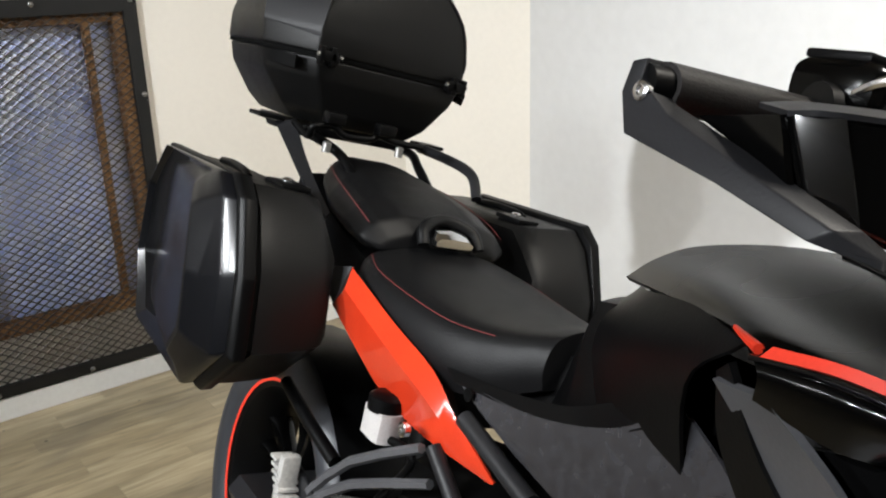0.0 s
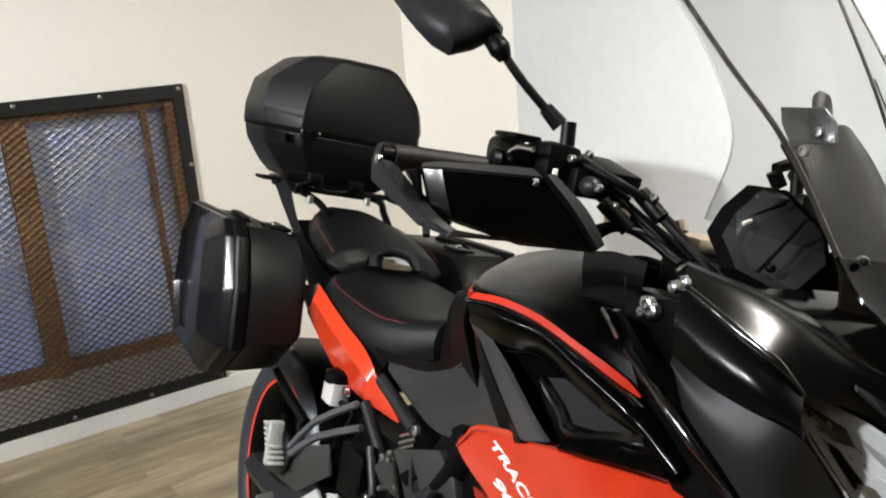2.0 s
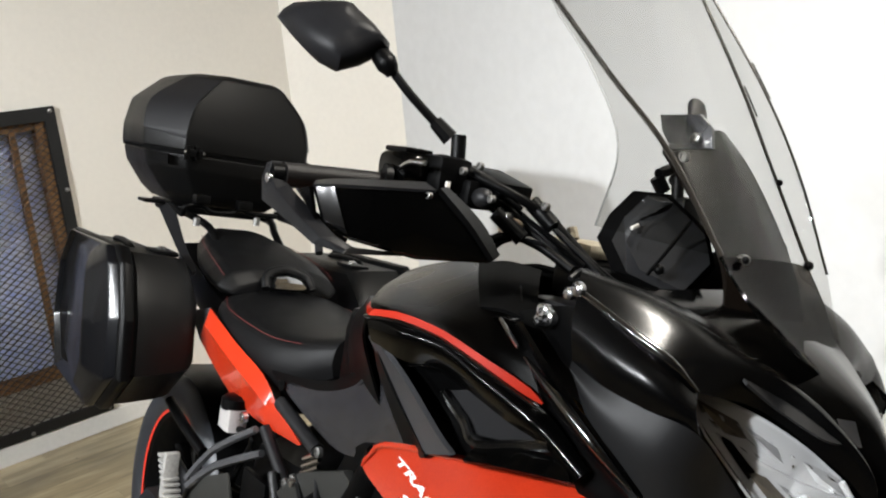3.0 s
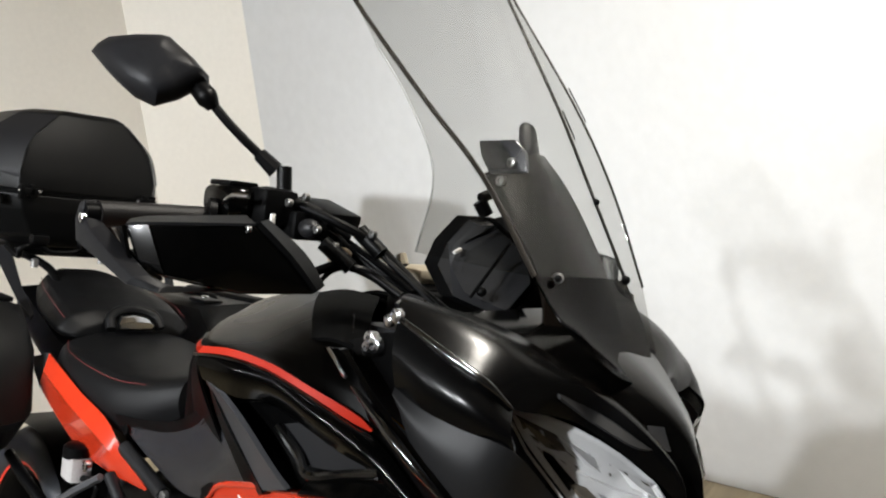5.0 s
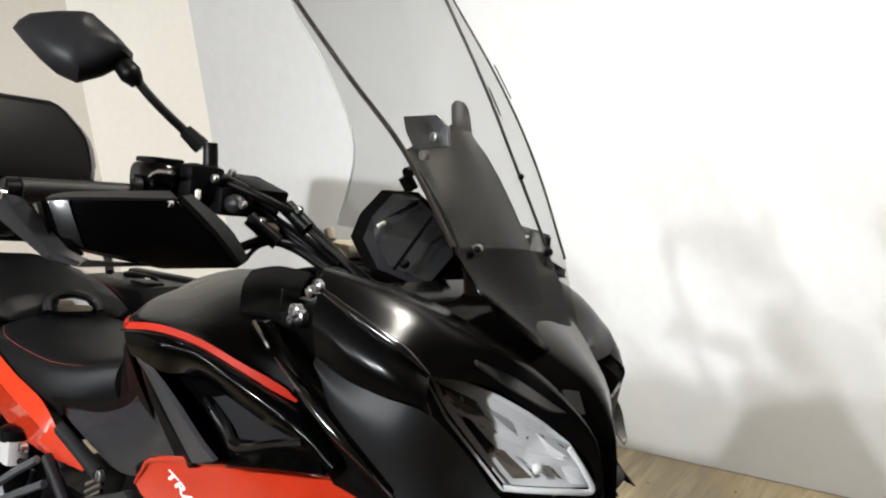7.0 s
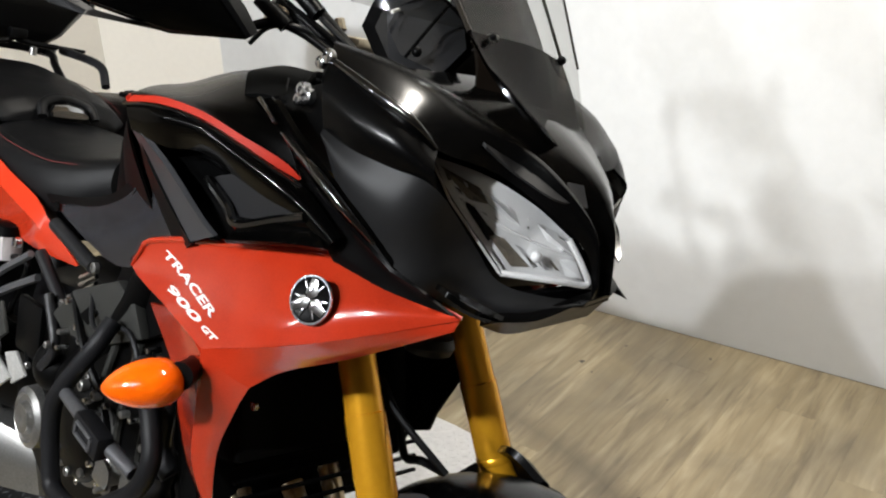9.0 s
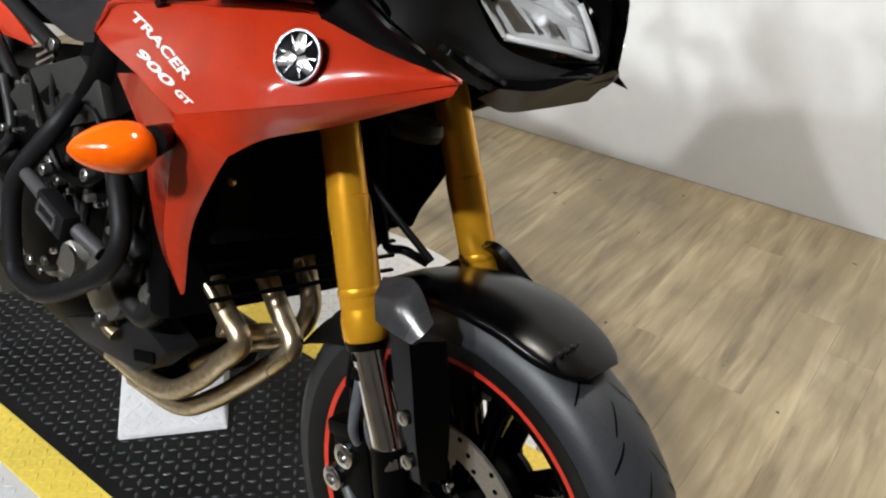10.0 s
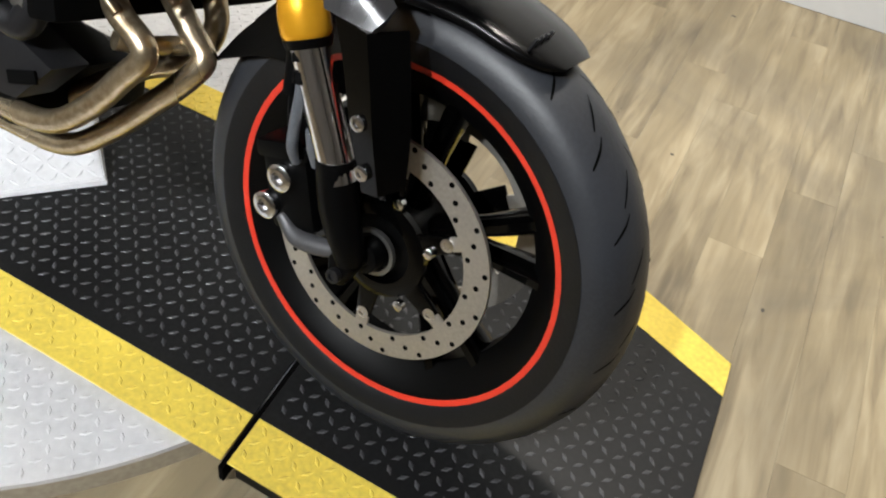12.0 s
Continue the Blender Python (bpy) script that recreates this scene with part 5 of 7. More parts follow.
both("vent_vane", lambda: bm_panel([[(1.218, -0.226, 0.884), (1.282, -0.222, 0.901), (1.343, -0.214, 0.910)], [(1.219, -0.243, 0.868), (1.304, -0.238, 0.886), (1.364, -0.220, 0.894)]], 0.005), M_GLOSS, "gloss black air vane")
both("tank_front_cover", lambda: bm_panel([[(0.936, -0.035, 1.060), (0.996, -0.030, 1.072), (1.058, -0.020, 1.070)], [(1.070, -0.140, 1.054), (1.119, -0.130, 1.060), (1.144, -0.100, 1.058)], [(1.150, -0.195, 1.030), (1.189, -0.190, 1.035), (1.232, -0.175, 1.028)]], 0.005, towards=(0, 0, 1)), M_GROOVE, "black plastic cover at the steering head")

# -- seats and tail --
def seat(sections, n=3):
    rings = []
    for x, half, top, low in sections:
        crown = 0.010
        rings.append([(x, -half * 0.92, low), (x, -half, low + (top - low) * 0.35), (x, -half * 0.90, top - 0.018), (x, -half * 0.55, top - 0.002), (x, 0, top + crown * 0.4), (x, half * 0.55, top - 0.002), (x, half * 0.90, top - 0.018), (x, half, low + (top - low) * 0.35), (x, half * 0.92, low), (x, 0, low)])
    return bm_loft(rings, n, 4)


RIDER = [(0.205, 0.090, 0.878, 0.842), (0.228, 0.138, 0.880, 0.815), (0.30, 0.162, 0.870, 0.785), (0.40, 0.160, 0.860, 0.766), (0.49, 0.148, 0.855, 0.752), (0.56, 0.124, 0.860, 0.760), (0.635, 0.086, 0.878, 0.80)]
PILLION = [(0.236, 0.118, 0.902, 0.868), (0.214, 0.146, 0.926, 0.868), (0.15, 0.146, 0.946, 0.876), (0.05, 0.132, 0.966, 0.890), (-0.04, 0.104, 0.978, 0.915), (-0.08, 0.080, 0.980, 0.935)]
bpart("rider_seat", seat(RIDER), M_SEAT, None, "black vinyl rider seat with red stitching")
def pillion_ring(x, half, top, low):
    return [(x, -half * 0.9, low), (x, -half, low + (top - low) * 0.3), (x, -half * 0.80, top - 0.012), (x, -half * 0.5, top), (x, half * 0.5, top), (x, half * 0.80, top - 0.012), (x, half, low + (top - low) * 0.3), (x, half * 0.9, low)]


bpart("pillion_seat", bm_facets([pillion_ring(*q) for q in PILLION], 0.011, 7), M_SEAT, None, "black vinyl pillion seat with red stitching")
both("seat_stitch", lambda: bm_tube([(x, -h * 0.90, t - 0.0165) for x, h, t, l in RIDER[1:-1]], 0.0007, 6, 5), M_STITCH, "fine red seam stitching")
both("seat_stitch", lambda: bm_tube([(x, -h * 0.90, t - 0.0165) for x, h, t, l in PILLION[1:-1]], 0.0007, 6, 5), M_STITCH)
strap = bm_loft([[(x, -w, 0.893), (x, w, 0.893), (x, w * 0.8, 0.893 + h), (x, -w * 0.8, 0.893 + h)] for x, w, h in ((0.262, 0.030, 0.020), (0.280, 0.034, 0.022), (0.298, 0.034, 0.012))], 2, 3)
bmesh.ops.translate(strap, vec=(-0.024, -0.004, 0.002), verts=strap.verts)
bpart("seat_latch_plate", strap, M_CHROME, None, "polished metal plate between the seats")
bpart("seat_arch", bm_tube([(0.262, -0.054, 0.892), (0.242, -0.046, 0.918), (0.225, 0, 0.930), (0.242, 0.046, 0.918), (0.262, 0.054, 0.892)], 0.010, 10), M_SEAT)
bpart("seat_nose", bm_loft([[(x, -h, lo), (x, h, lo), (x, h * 0.8, top), (x, -h * 0.8, top)] for x, h, lo, top in ((0.55, 0.07, 0.76, 0.82), (0.62, 0.06, 0.77, 0.842), (0.70, 0.05, 0.80, 0.87))], 2, 4), M_BLACK, None, "black panel between seat and tank")


def tail_cowl():
    return bm_panel([[(0.264, -0.172, 0.846), (0.406, -0.166, 0.805), (0.503, -0.152, 0.773), (0.570, -0.146, 0.731), (0.658, -0.140, 0.691)],
                     [(0.280, -0.186, 0.815), (0.426, -0.184, 0.777), (0.517, -0.168, 0.742), (0.564, -0.152, 0.714), (0.657, -0.140, 0.689)],
                     [(0.224, -0.172, 0.775), (0.329, -0.170, 0.735), (0.399, -0.158, 0.700), (0.496, -0.146, 0.681), (0.650, -0.138, 0.685)]], 0.004, 4, 1)


both("tail_cowl", tail_cowl, M_RED, "glossy red tail cowl")
both("tail_tip", lambda: bm_panel([[(0.158, -0.165, 0.820), (0.263, -0.172, 0.847)], [(0.187, -0.170, 0.795), (0.231, -0.174, 0.778)]], 0.004), M_HANGER, "grey tail cowl tip")
bpart("tail_unit", bm_loft([[(0.52, s * 0.10, 0.70) for s in (-1, 1)] + [(0.52, s * 0.12, 0.80) for s in (1, -1)], [(0.25, s * 0.11, 0.74) for s in (-1, 1)] + [(0.25, s * 0.135, 0.85) for s in (1, -1)], [(-0.12, s * 0.09, 0.83) for s in (-1, 1)] + [(-0.12, s * 0.11, 0.93) for s in (1, -1)]], 2, 3), M_BLACK, None, "black tail unit")
both("side_cover", lambda: bm_panel([[(0.544, -0.143, 0.778), (0.706, -0.150, 0.799), (0.838, -0.162, 0.844), (0.918, -0.180, 0.904)], [(0.614, -0.146, 0.760), (0.760, -0.152, 0.765), (0.895, -0.165, 0.808), (0.996, -0.185, 0.865)], [(0.691, -0.146, 0.741), (0.804, -0.150, 0.729), (0.921, -0.158, 0.760), (1.036, -0.175, 0.817)]], 0.004), M_SMOKY, "smoky black plastic side cover")
both("seat_rail_cover", lambda: bm_panel([[(0.511, -0.140, 0.783), (0.623, -0.140, 0.799), (0.739, -0.142, 0.825), (0.823, -0.150, 0.865)], [(0.546, -0.146, 0.774), (0.674, -0.148, 0.792), (0.803, -0.155, 0.822), (0.881, -0.170, 0.862)]], 0.005), M_BLACK)
bpart("cover_bolt", bm_lathe([(0.009, -0.150), (0.009, -0.153), (0.004, -0.151)], 14, ((0.586, -0.150, 0.774)[0], 0, (0.586, -0.150, 0.774)[2])), M_GROOVE)
for a, b, r in (((0.590, -0.152, 0.744), (0.737, -0.150, 0.707), 0.0125), ((0.539, -0.150, 0.681), (0.641, -0.150, 0.617), 0.011)):
    bpart("subframe_tube", bm_tube([a, b], r, 14, 2), M_GREY, None, "grey steel subframe tube")
for p in ((0.758, -0.158, 0.712), (0.662, -0.158, 0.624), (0.681, -0.155, 0.638)):
    bpart("frame_bolt", stud(p, 0.009, 0.005), M_STEEL)
for k in range(3):
    bpart("wire_plug", bm_tube([(0.696, -0.150, 0.679), (0.748, -0.150, 0.707)], 0.004, 8, 1) if k == 0 else bm_tube([((0.696, -0.150, 0.679)[0], -0.15, (0.696, -0.150, 0.679)[2] - 0.012 * k), ((0.748, -0.150, 0.707)[0], -0.15, (0.748, -0.150, 0.707)[2] - 0.012 * k)], 0.004, 8, 1), M_CHROME)
# rear brake reservoir and pegs
res = Vector((0.429, -0.165, 0.670))
bpart("brake_reservoir", bm_loft([[(res.x + sx * 0.024, res.y + sy * 0.018, res.z + dz) for sx, sy in ((-1, -1), (1, -1), (1, 1), (-1, 1))] for dz in (-0.024, 0.0, 0.018)], 3, 2), M_RESERVOIR, None, "translucent white brake fluid reservoir")
bpart("reservoir_cap", bm_lathe([(0.026, res.z + 0.016), (0.026, res.z + 0.036), (0.018, res.z + 0.042)], 20, (res.x, res.y, 0), axis="Z"), M_BLACK, None, "black reservoir cap")
bpart("reservoir_bolt", stud((0.507, -0.178, 0.692), 0.010, 0.006), M_CHROME)
bpart("reservoir_hose", bm_tube([(res.x, res.y, res.z - 0.02), (0.514, -0.160, 0.651), (0.432, -0.150, 0.538), (0.546, -0.150, 0.557)], 0.006, 10), M_BLACK)
for a, b, c in (((0.329, -0.200, 0.513), (0.401, -0.185, 0.595), (0.534, -0.165, 0.678)), ((0.337, -0.200, 0.502), (0.419, -0.185, 0.569), (0.569, -0.165, 0.645))):
    bpart("peg_hanger_arm", bm_tube([a, b, c], [0.0085, 0.008, 0.0072], 6, 2), M_HANGER, None, "grey cast pillion peg hanger")
bpart("peg_plate", bm_plate([(0.205, -0.200, 0.413)[::2], (0.246, -0.200, 0.539)[::2], (0.353, -0.200, 0.518)[::2], (0.303, -0.200, 0.440)[::2]], -0.205, -0.195, 0.004), M_GREY)
peg_a, peg_b = Vector((0.269, -0.225, 0.547)), Vector((0.326, -0.225, 0.472))
bpart("pillion_peg", bm_box(0.016, 0.03, (peg_a - peg_b).length, tuple((peg_a + peg_b) / 2), 0.004), M_PALE, None, "folded metal pillion footpeg")
for k in range(8):
    p = peg_b.lerp(peg_a, (k + 0.5) / 8)
    bpart("peg_rib", bm_box(0.022, 0.034, 0.005, tuple(p), 0.001), M_PALE)
bpart("rider_peg_plate", bm_box(0.10, 0.012, 0.10, (0.560, -0.165, 0.552), 0.01), M_BLACK, None, "black rider footrest plate")
bpart("brake_pedal", bm_tube([(0.630, -0.170, 0.632), (0.681, -0.175, 0.560), (0.653, -0.180, 0.514)], 0.009, 10), M_GREY, None, "grey brake pedal arm")
bpart("pedal_linkage", bm_tube([(0.567, -0.165, 0.588), (0.562, -0.165, 0.510), (0.566, -0.165, 0.485)], 0.006, 10), M_BLACK)
bpart("heel_guard", bm_plate([(0.304, -0.180, 0.366)[::2], (0.458, -0.180, 0.478)[::2], (0.541, -0.180, 0.455)[::2], (0.382, -0.180, 0.345)[::2]], -0.185, -0.178, 0.002), M_PALE, None, "bright aluminium heel guard")
bpart("heel_guard", bm_plate([(0.498, -0.175, 0.488)[::2], (0.542, -0.175, 0.505)[::2], (0.589, -0.175, 0.475)[::2], (0.536, -0.175, 0.441)[::2]], -0.18, -0.174, 0.002), M_PALE)
bpart("frame_casting", bm_plate([(0.657, -0.165, 0.609)[::2], (0.725, -0.165, 0.668)[::2], (0.862, -0.165, 0.721)[::2], (0.920, -0.165, 0.699)[::2], (0.949, -0.165, 0.656)[::2], (0.809, -0.165, 0.598)[::2], (0.703, -0.165, 0.591)[::2]], -0.175, -0.155, 0.006), M_CAST, None, "olive-grey cast frame plate with a hollow")
# The hollow is a dark plate on the casting, its shade painted.
bpart("frame_hollow", bm_plate([(0.756, -0.165, 0.635)[::2], (0.794, -0.165, 0.664)[::2], (0.819, -0.165, 0.656)[::2], (0.788, -0.165, 0.629)[::2]], -0.1775, -0.170, 0.002), M_GROOVE)
bpart("clutch_housing", ball((0.639, -0.150, 0.507), 0.045, 0.035, 0.045, 24), M_BLACK, None, "round black engine housing")
for p in ((0.690, -0.190, 0.566), (0.781, -0.180, 0.600), (0.857, -0.178, 0.655), (0.806, -0.172, 0.654), (0.595, -0.178, 0.496)):
    bpart("frame_bolt", stud(p, 0.006, 0.005), M_STEEL)
bpart("hanger_plate", bm_plate([(0.250, -0.190, 0.415)[::2], (0.319, -0.190, 0.507)[::2], (0.487, -0.190, 0.581)[::2], (0.520, -0.190, 0.532)[::2], (0.372, -0.190, 0.434)[::2]], -0.190, -0.183, 0.002), M_CAST)
bpart("hugger", bm_loft([[(RX + r * math.cos(radians(a)), s * 0.085, RZ + r * math.sin(radians(a))) for s, r in ((-1, 0.325), (-0.6, 0.335), (0.6, 0.335), (1, 0.325), (0.6, 0.331), (-0.6, 0.331))] for a in (10, 40, 75, 110)], 1, 4), M_BLACK, None, "black rear hugger")
bpart("rear_shock", bm_tube([(0.40, -0.03, 0.46), (0.34, -0.03, 0.66)], 0.03, 14), M_BLACK)
bpart("case_stay", bm_tube([(0.180, -0.200, 0.628), (0.284, -0.200, 0.604), (0.367, -0.190, 0.578)], 0.011, 10), M_BLACK, None, "black pannier stay")

# -- grab rails and rack --
bpart("grab_rail", bm_tube([(-0.148, 0.150, 1.016), (-0.076, 0.160, 1.011), (0.003, 0.165, 1.003), (0.045, 0.165, 0.989), (0.076, 0.160, 0.955)], 0.010, 12, 4), M_GUARD)
bpart("grab_rail", bm_panel([[(-0.163, -0.165, 1.013), (-0.037, -0.172, 0.963), (0.070, -0.175, 0.923), (0.143, -0.172, 0.897)], [(-0.123, -0.145, 1.025), (-0.025, -0.152, 0.973), (0.060, -0.158, 0.933), (0.129, -0.160, 0.903)]], 0.009, towards=(0.3, -0.5, 1)), M_GUARD, None, "grey tapering grab rail")
bpart("rack_bar", bm_tube([(-0.100, -0.154, 1.024), (-0.050, -0.144, 1.006), (-0.030, -0.145, 1.026), (-0.030, -0.108, 1.032), (-0.030, -0.080, 1.019), (-0.030, -0.030, 1.022), (-0.030, -0.012, 1.032), (-0.030, 0.024, 1.025), (-0.050, 0.094, 1.023)], 0.0065, 10), M_BLACK, None, "bent black rack bar")
both("rack_arm", lambda: bm_tube([(-0.30, -0.12, 1.005), (-0.12, -0.11, 1.004), (-0.03, -0.085, 0.985), (0.03, -0.08, 0.955)], 0.009, 10), M_BLACK)
bpart("rack_plate", bm_plate([(-0.42, -0.10), (-0.42, 0.10), (-0.16, 0.14), (-0.13, 0.11), (-0.13, -0.11), (-0.16, -0.14)], 1.002, 1.018, 0.004, axis="Z"), M_BLACK, None, "black luggage rack plate")
for p in ((-0.025, -0.111, 1.047), (-0.025, -0.005, 1.043)):
    bpart("rack_clip", bm_box(0.03, 0.036, 0.022, p, 0.005), M_BLACK)
for p in ((-0.020, -0.118, 0.997), (-0.020, 0.030, 1.011)):
    bpart("rack_bolt", bm_lathe([(0.008, p[2] - 0.012), (0.008, p[2] + 0.005), (0.004, p[2] + 0.008)], 10, (p[0], p[1], 0), axis="Z"), M_STEEL)
both("rack_ear", lambda: bm_box(0.06, 0.05, 0.008, (-0.17, -0.18, 1.022), 0.003), M_BLACK)

# -- front fairing --
ROW_A = [(1.291, -0.170, 1.089), (1.343, -0.140, 1.090), (1.396, -0.110, 1.075), (1.446, -0.087, 1.051), (1.487, -0.063, 1.027), (1.528, -0.040, 0.995), (1.555, -0.013, 0.948), (1.563, 0.000, 0.886)]
ROW_B = [(1.343, -0.232, 1.085), (1.407, -0.226, 1.061), (1.453, -0.212, 1.040), (1.469, -0.188, 1.017), (1.479, -0.105, 1.001), (1.524, -0.068, 0.970), (1.557, -0.031, 0.934), (1.562, -0.013, 0.886)]
ROW_C = [(1.354, -0.236, 1.016), (1.398, -0.236, 1.003), (1.444, -0.226, 0.994), (1.487, -0.200, 0.982), (1.483, -0.126, 0.927), (1.507, -0.106, 0.894), (1.539, -0.069, 0.886), (1.562, -0.017, 0.885)]
ROW_D = [(1.358, -0.236, 1.004), (1.386, -0.236, 0.966), (1.417, -0.229, 0.932), (1.442, -0.216, 0.908), (1.478, -0.192, 0.884), (1.475, -0.133, 0.859), (1.512, -0.102, 0.851), (1.558, -0.031, 0.879)]


def between(p, q, k, out=0.0):
    return [tuple(Vector(a).lerp(Vector(b), k) + Vector((out * 0.6, -out, 0))) for a, b in zip(p, q)]


both("upper_fairing", lambda: bm_panel([ROW_A, shift(between(ROW_A, ROW_B, 0.45, 0.012), 0, 0, 0.017), ROW_B], 0.004, 4, 4, towards=(0.3, -0.5, 1)), M_SATIN, "satin black upper fairing", slim=True)
both("fairing_cheek", lambda: bm_panel([r[:4] for r in (ROW_B, between(ROW_B, ROW_C, 0.5, 0.012), ROW_C)], 0.004, 4, 4), M_SATIN, "satin black fairing cheek panel", slim=True)
both("side_fairing", lambda: bm_panel([ROW_C, between(ROW_C, ROW_D, 0.5, 0.008), ROW_D], 0.004, 4, 4), M_MATTE, "matte black side fairing", slim=True)
bpart("nose_shield", bm_panel([[(x, y, z) for x, y, z in ROW_A[1:]], [(p[0] + 0.012, 0, p[2] + 0.008) for p in ROW_A[1:]], [(x, -y, z) for x, y, z in ROW_A[1:]]], 0.004, 3, 4, towards=(1, 0, 1)), M_GLOSS, None, "gloss black nose shield")
both("side_ridge", lambda: bm_panel([[(1.181, -0.200, 1.024), (1.287, -0.220, 0.990), (1.381, -0.222, 0.944), (1.457, -0.205, 0.894)], [(1.258, -0.232, 1.036), (1.331, -0.243, 0.997), (1.417, -0.238, 0.944), (1.456, -0.212, 0.900)]], 0.006), M_GLOSS, "gloss black ridge between tank and fairing")
both("cowl_infill", lambda: bm_panel([[(1.187, -0.195, 1.015), (1.316, -0.200, 0.945), (1.440, -0.195, 0.889)], [(1.323, -0.200, 0.908), (1.377, -0.195, 0.893), (1.468, -0.180, 0.877)], [(1.352, -0.195, 0.877), (1.425, -0.185, 0.866), (1.504, -0.165, 0.860)]], 0.004), M_BLACK)
both("fairing_slit", lambda: bm_tube([(1.229, -0.228, 1.031), (1.274, -0.236, 1.010)], 0.0026, 8, 2), M_CHROME)
bpart("fairing_pin", stud((1.350, -0.238, 1.087), 0.0075, 0.004, hollow=False), M_CHROME)
bpart("fairing_pin", stud((1.337, -0.236, 1.080), 0.0065, 0.004, hollow=False), M_CHROME)
for p, r in (((1.263, -0.195, 1.048), 0.009), ((1.259, -0.195, 1.037), 0.007), ((1.271, -0.195, 1.042), 0.010)):
    bpart("fairing_clip", stud(p, r, 0.006), M_CHROME, None, "bright bolt inside the fairing")
both("air_blade", lambda: bm_panel([[(1.488, -0.178, 0.884), (1.515, -0.155, 0.875), (1.529, -0.120, 0.862)], [(1.506, -0.180, 0.880), (1.525, -0.165, 0.870), (1.530, -0.125, 0.859)]], 0.006), M_GLOSS, slim=True)
bpart("nose_chin", bm_panel([[(1.526, -0.120, 0.857), (1.545, -0.080, 0.862), (1.560, -0.035, 0.880), (1.560, 0.030, 0.889)], [(1.473, -0.080, 0.834), (1.474, -0.030, 0.821), (1.484, 0.020, 0.828), (1.504, 0.080, 0.844)]], 0.01, towards=(0, 0, -1)), M_BLACK, None, "black chin under the nose")
bpart("fairing_bead", bm_tube(shift(ROW_B[:4], 0.002, -0.003, 0.001), [0.003, 0.0048, 0.0048, 0.002], 10, 5), M_BEAD)
bpart("ridge_bead", bm_tube([(1.282, -0.232, 1.001), (1.329, -0.240, 0.985), (1.371, -0.249, 0.972), (1.410, -0.245, 0.948), (1.444, -0.226, 0.918)], [0.002, 0.005, 0.006, 0.005, 0.002], 10, 5), M_BEAD)
both("fairing_well", lambda: bm_panel([[(1.195, -0.178, 1.034), (1.290, -0.190, 1.060), (1.372, -0.205, 1.060)], [(1.240, -0.190, 0.980), (1.320, -0.200, 0.972), (1.395, -0.205, 0.955)]], 0.004, 4, 3), M_BLACK)
both("fairing_brow", lambda: bm_panel([[(1.449, -0.131, 1.051), (1.463, -0.094, 1.045), (1.494, -0.070, 1.025), (1.542, -0.052, 0.986)], [(1.481, -0.132, 1.027), (1.499, -0.100, 1.005), (1.532, -0.078, 0.988), (1.543, -0.054, 0.984)]], 0.003, 4, 3, towards=(0.7, -0.3, 0.7)), M_MATTE, "matte dark grey brow over the headlight", slim=True)
both("nose_duct", lambda: bm_panel([[(1.526, -0.047, 1.004), (1.535, -0.030, 1.003)], [(1.542, -0.056, 0.985), (1.546, -0.030, 0.981)]], 0.002, towards=(0.7, -0.4, 0.6)), M_DASH, "brown air duct mouth", slim=True)
both("fork_shroud", lambda: bm_panel([[(1.175, -0.165, 0.979), (1.291, -0.165, 0.952), (1.416, -0.165, 0.892)], [(1.179, -0.165, 0.902), (1.284, -0.165, 0.878), (1.387, -0.165, 0.853)]], 0.004), M_BLACK)
bpart("nose_core", bm_box(0.20, 0.20, 0.16, (1.35, 0, 0.94), 0.03), M_BLACK)
bpart("nose_under", bm_panel([[(1.477, -0.130, 0.862), (1.510, -0.080, 0.879), (1.542, -0.030, 0.891), (1.560, 0.020, 0.897)], [(1.498, -0.100, 0.846), (1.517, -0.060, 0.851), (1.536, -0.010, 0.865), (1.551, 0.040, 0.879)]], 0.008), M_BLACK, None, "black underside of the nose")
both("inner_cowl", lambda: bm_panel([[(1.22, -0.19, 0.86), (1.36, -0.16, 0.85), (1.46, -0.10, 0.84)], [(1.20, -0.17, 0.70), (1.32, -0.15, 0.78), (1.44, -0.09, 0.82)]], 0.005), M_BLACK, slim=True)

# -- headlights --
L_TOP = [(1.425, -0.149, 1.004), (1.472, -0.114, 0.994), (1.513, -0.080, 0.973), (1.544, -0.050, 0.946)]
L_MID = [(1.453, -0.140, 0.966), (1.493, -0.111, 0.952), (1.530, -0.078, 0.938), (1.557, -0.035, 0.920)]
L_LOW = [(1.507, -0.106, 0.902), (1.527, -0.085, 0.902), (1.547, -0.057, 0.902), (1.560, -0.025, 0.901)]


def light_net(dx, dy, grow=0.0):
    rows = [shift(r, dx, dy) for r in (L_TOP, L_MID, L_LOW)]
    mid = sum((Vector(p) for r in rows for p in r), Vector()) / 12
    return [[tuple(Vector(p) + (Vector(p) - mid) * grow) for p in r] for r in rows]


both("headlight_bezel", lambda: bm_panel(light_net(-0.020, 0.028, 0.16), 0.006), M_GLOSS, "gloss black headlight surround", slim=True)
both("headlight_reflector", lambda: bm_panel(light_net(-0.014, 0.020, 0.02), 0.003), M_REFLECT, "faceted chrome headlight reflector", slim=True)
both("headlight_lens", lambda: bm_panel(light_net(0.001, -0.001, 0.03), 0.002), M_LENS, "clear headlight lens", slim=True)


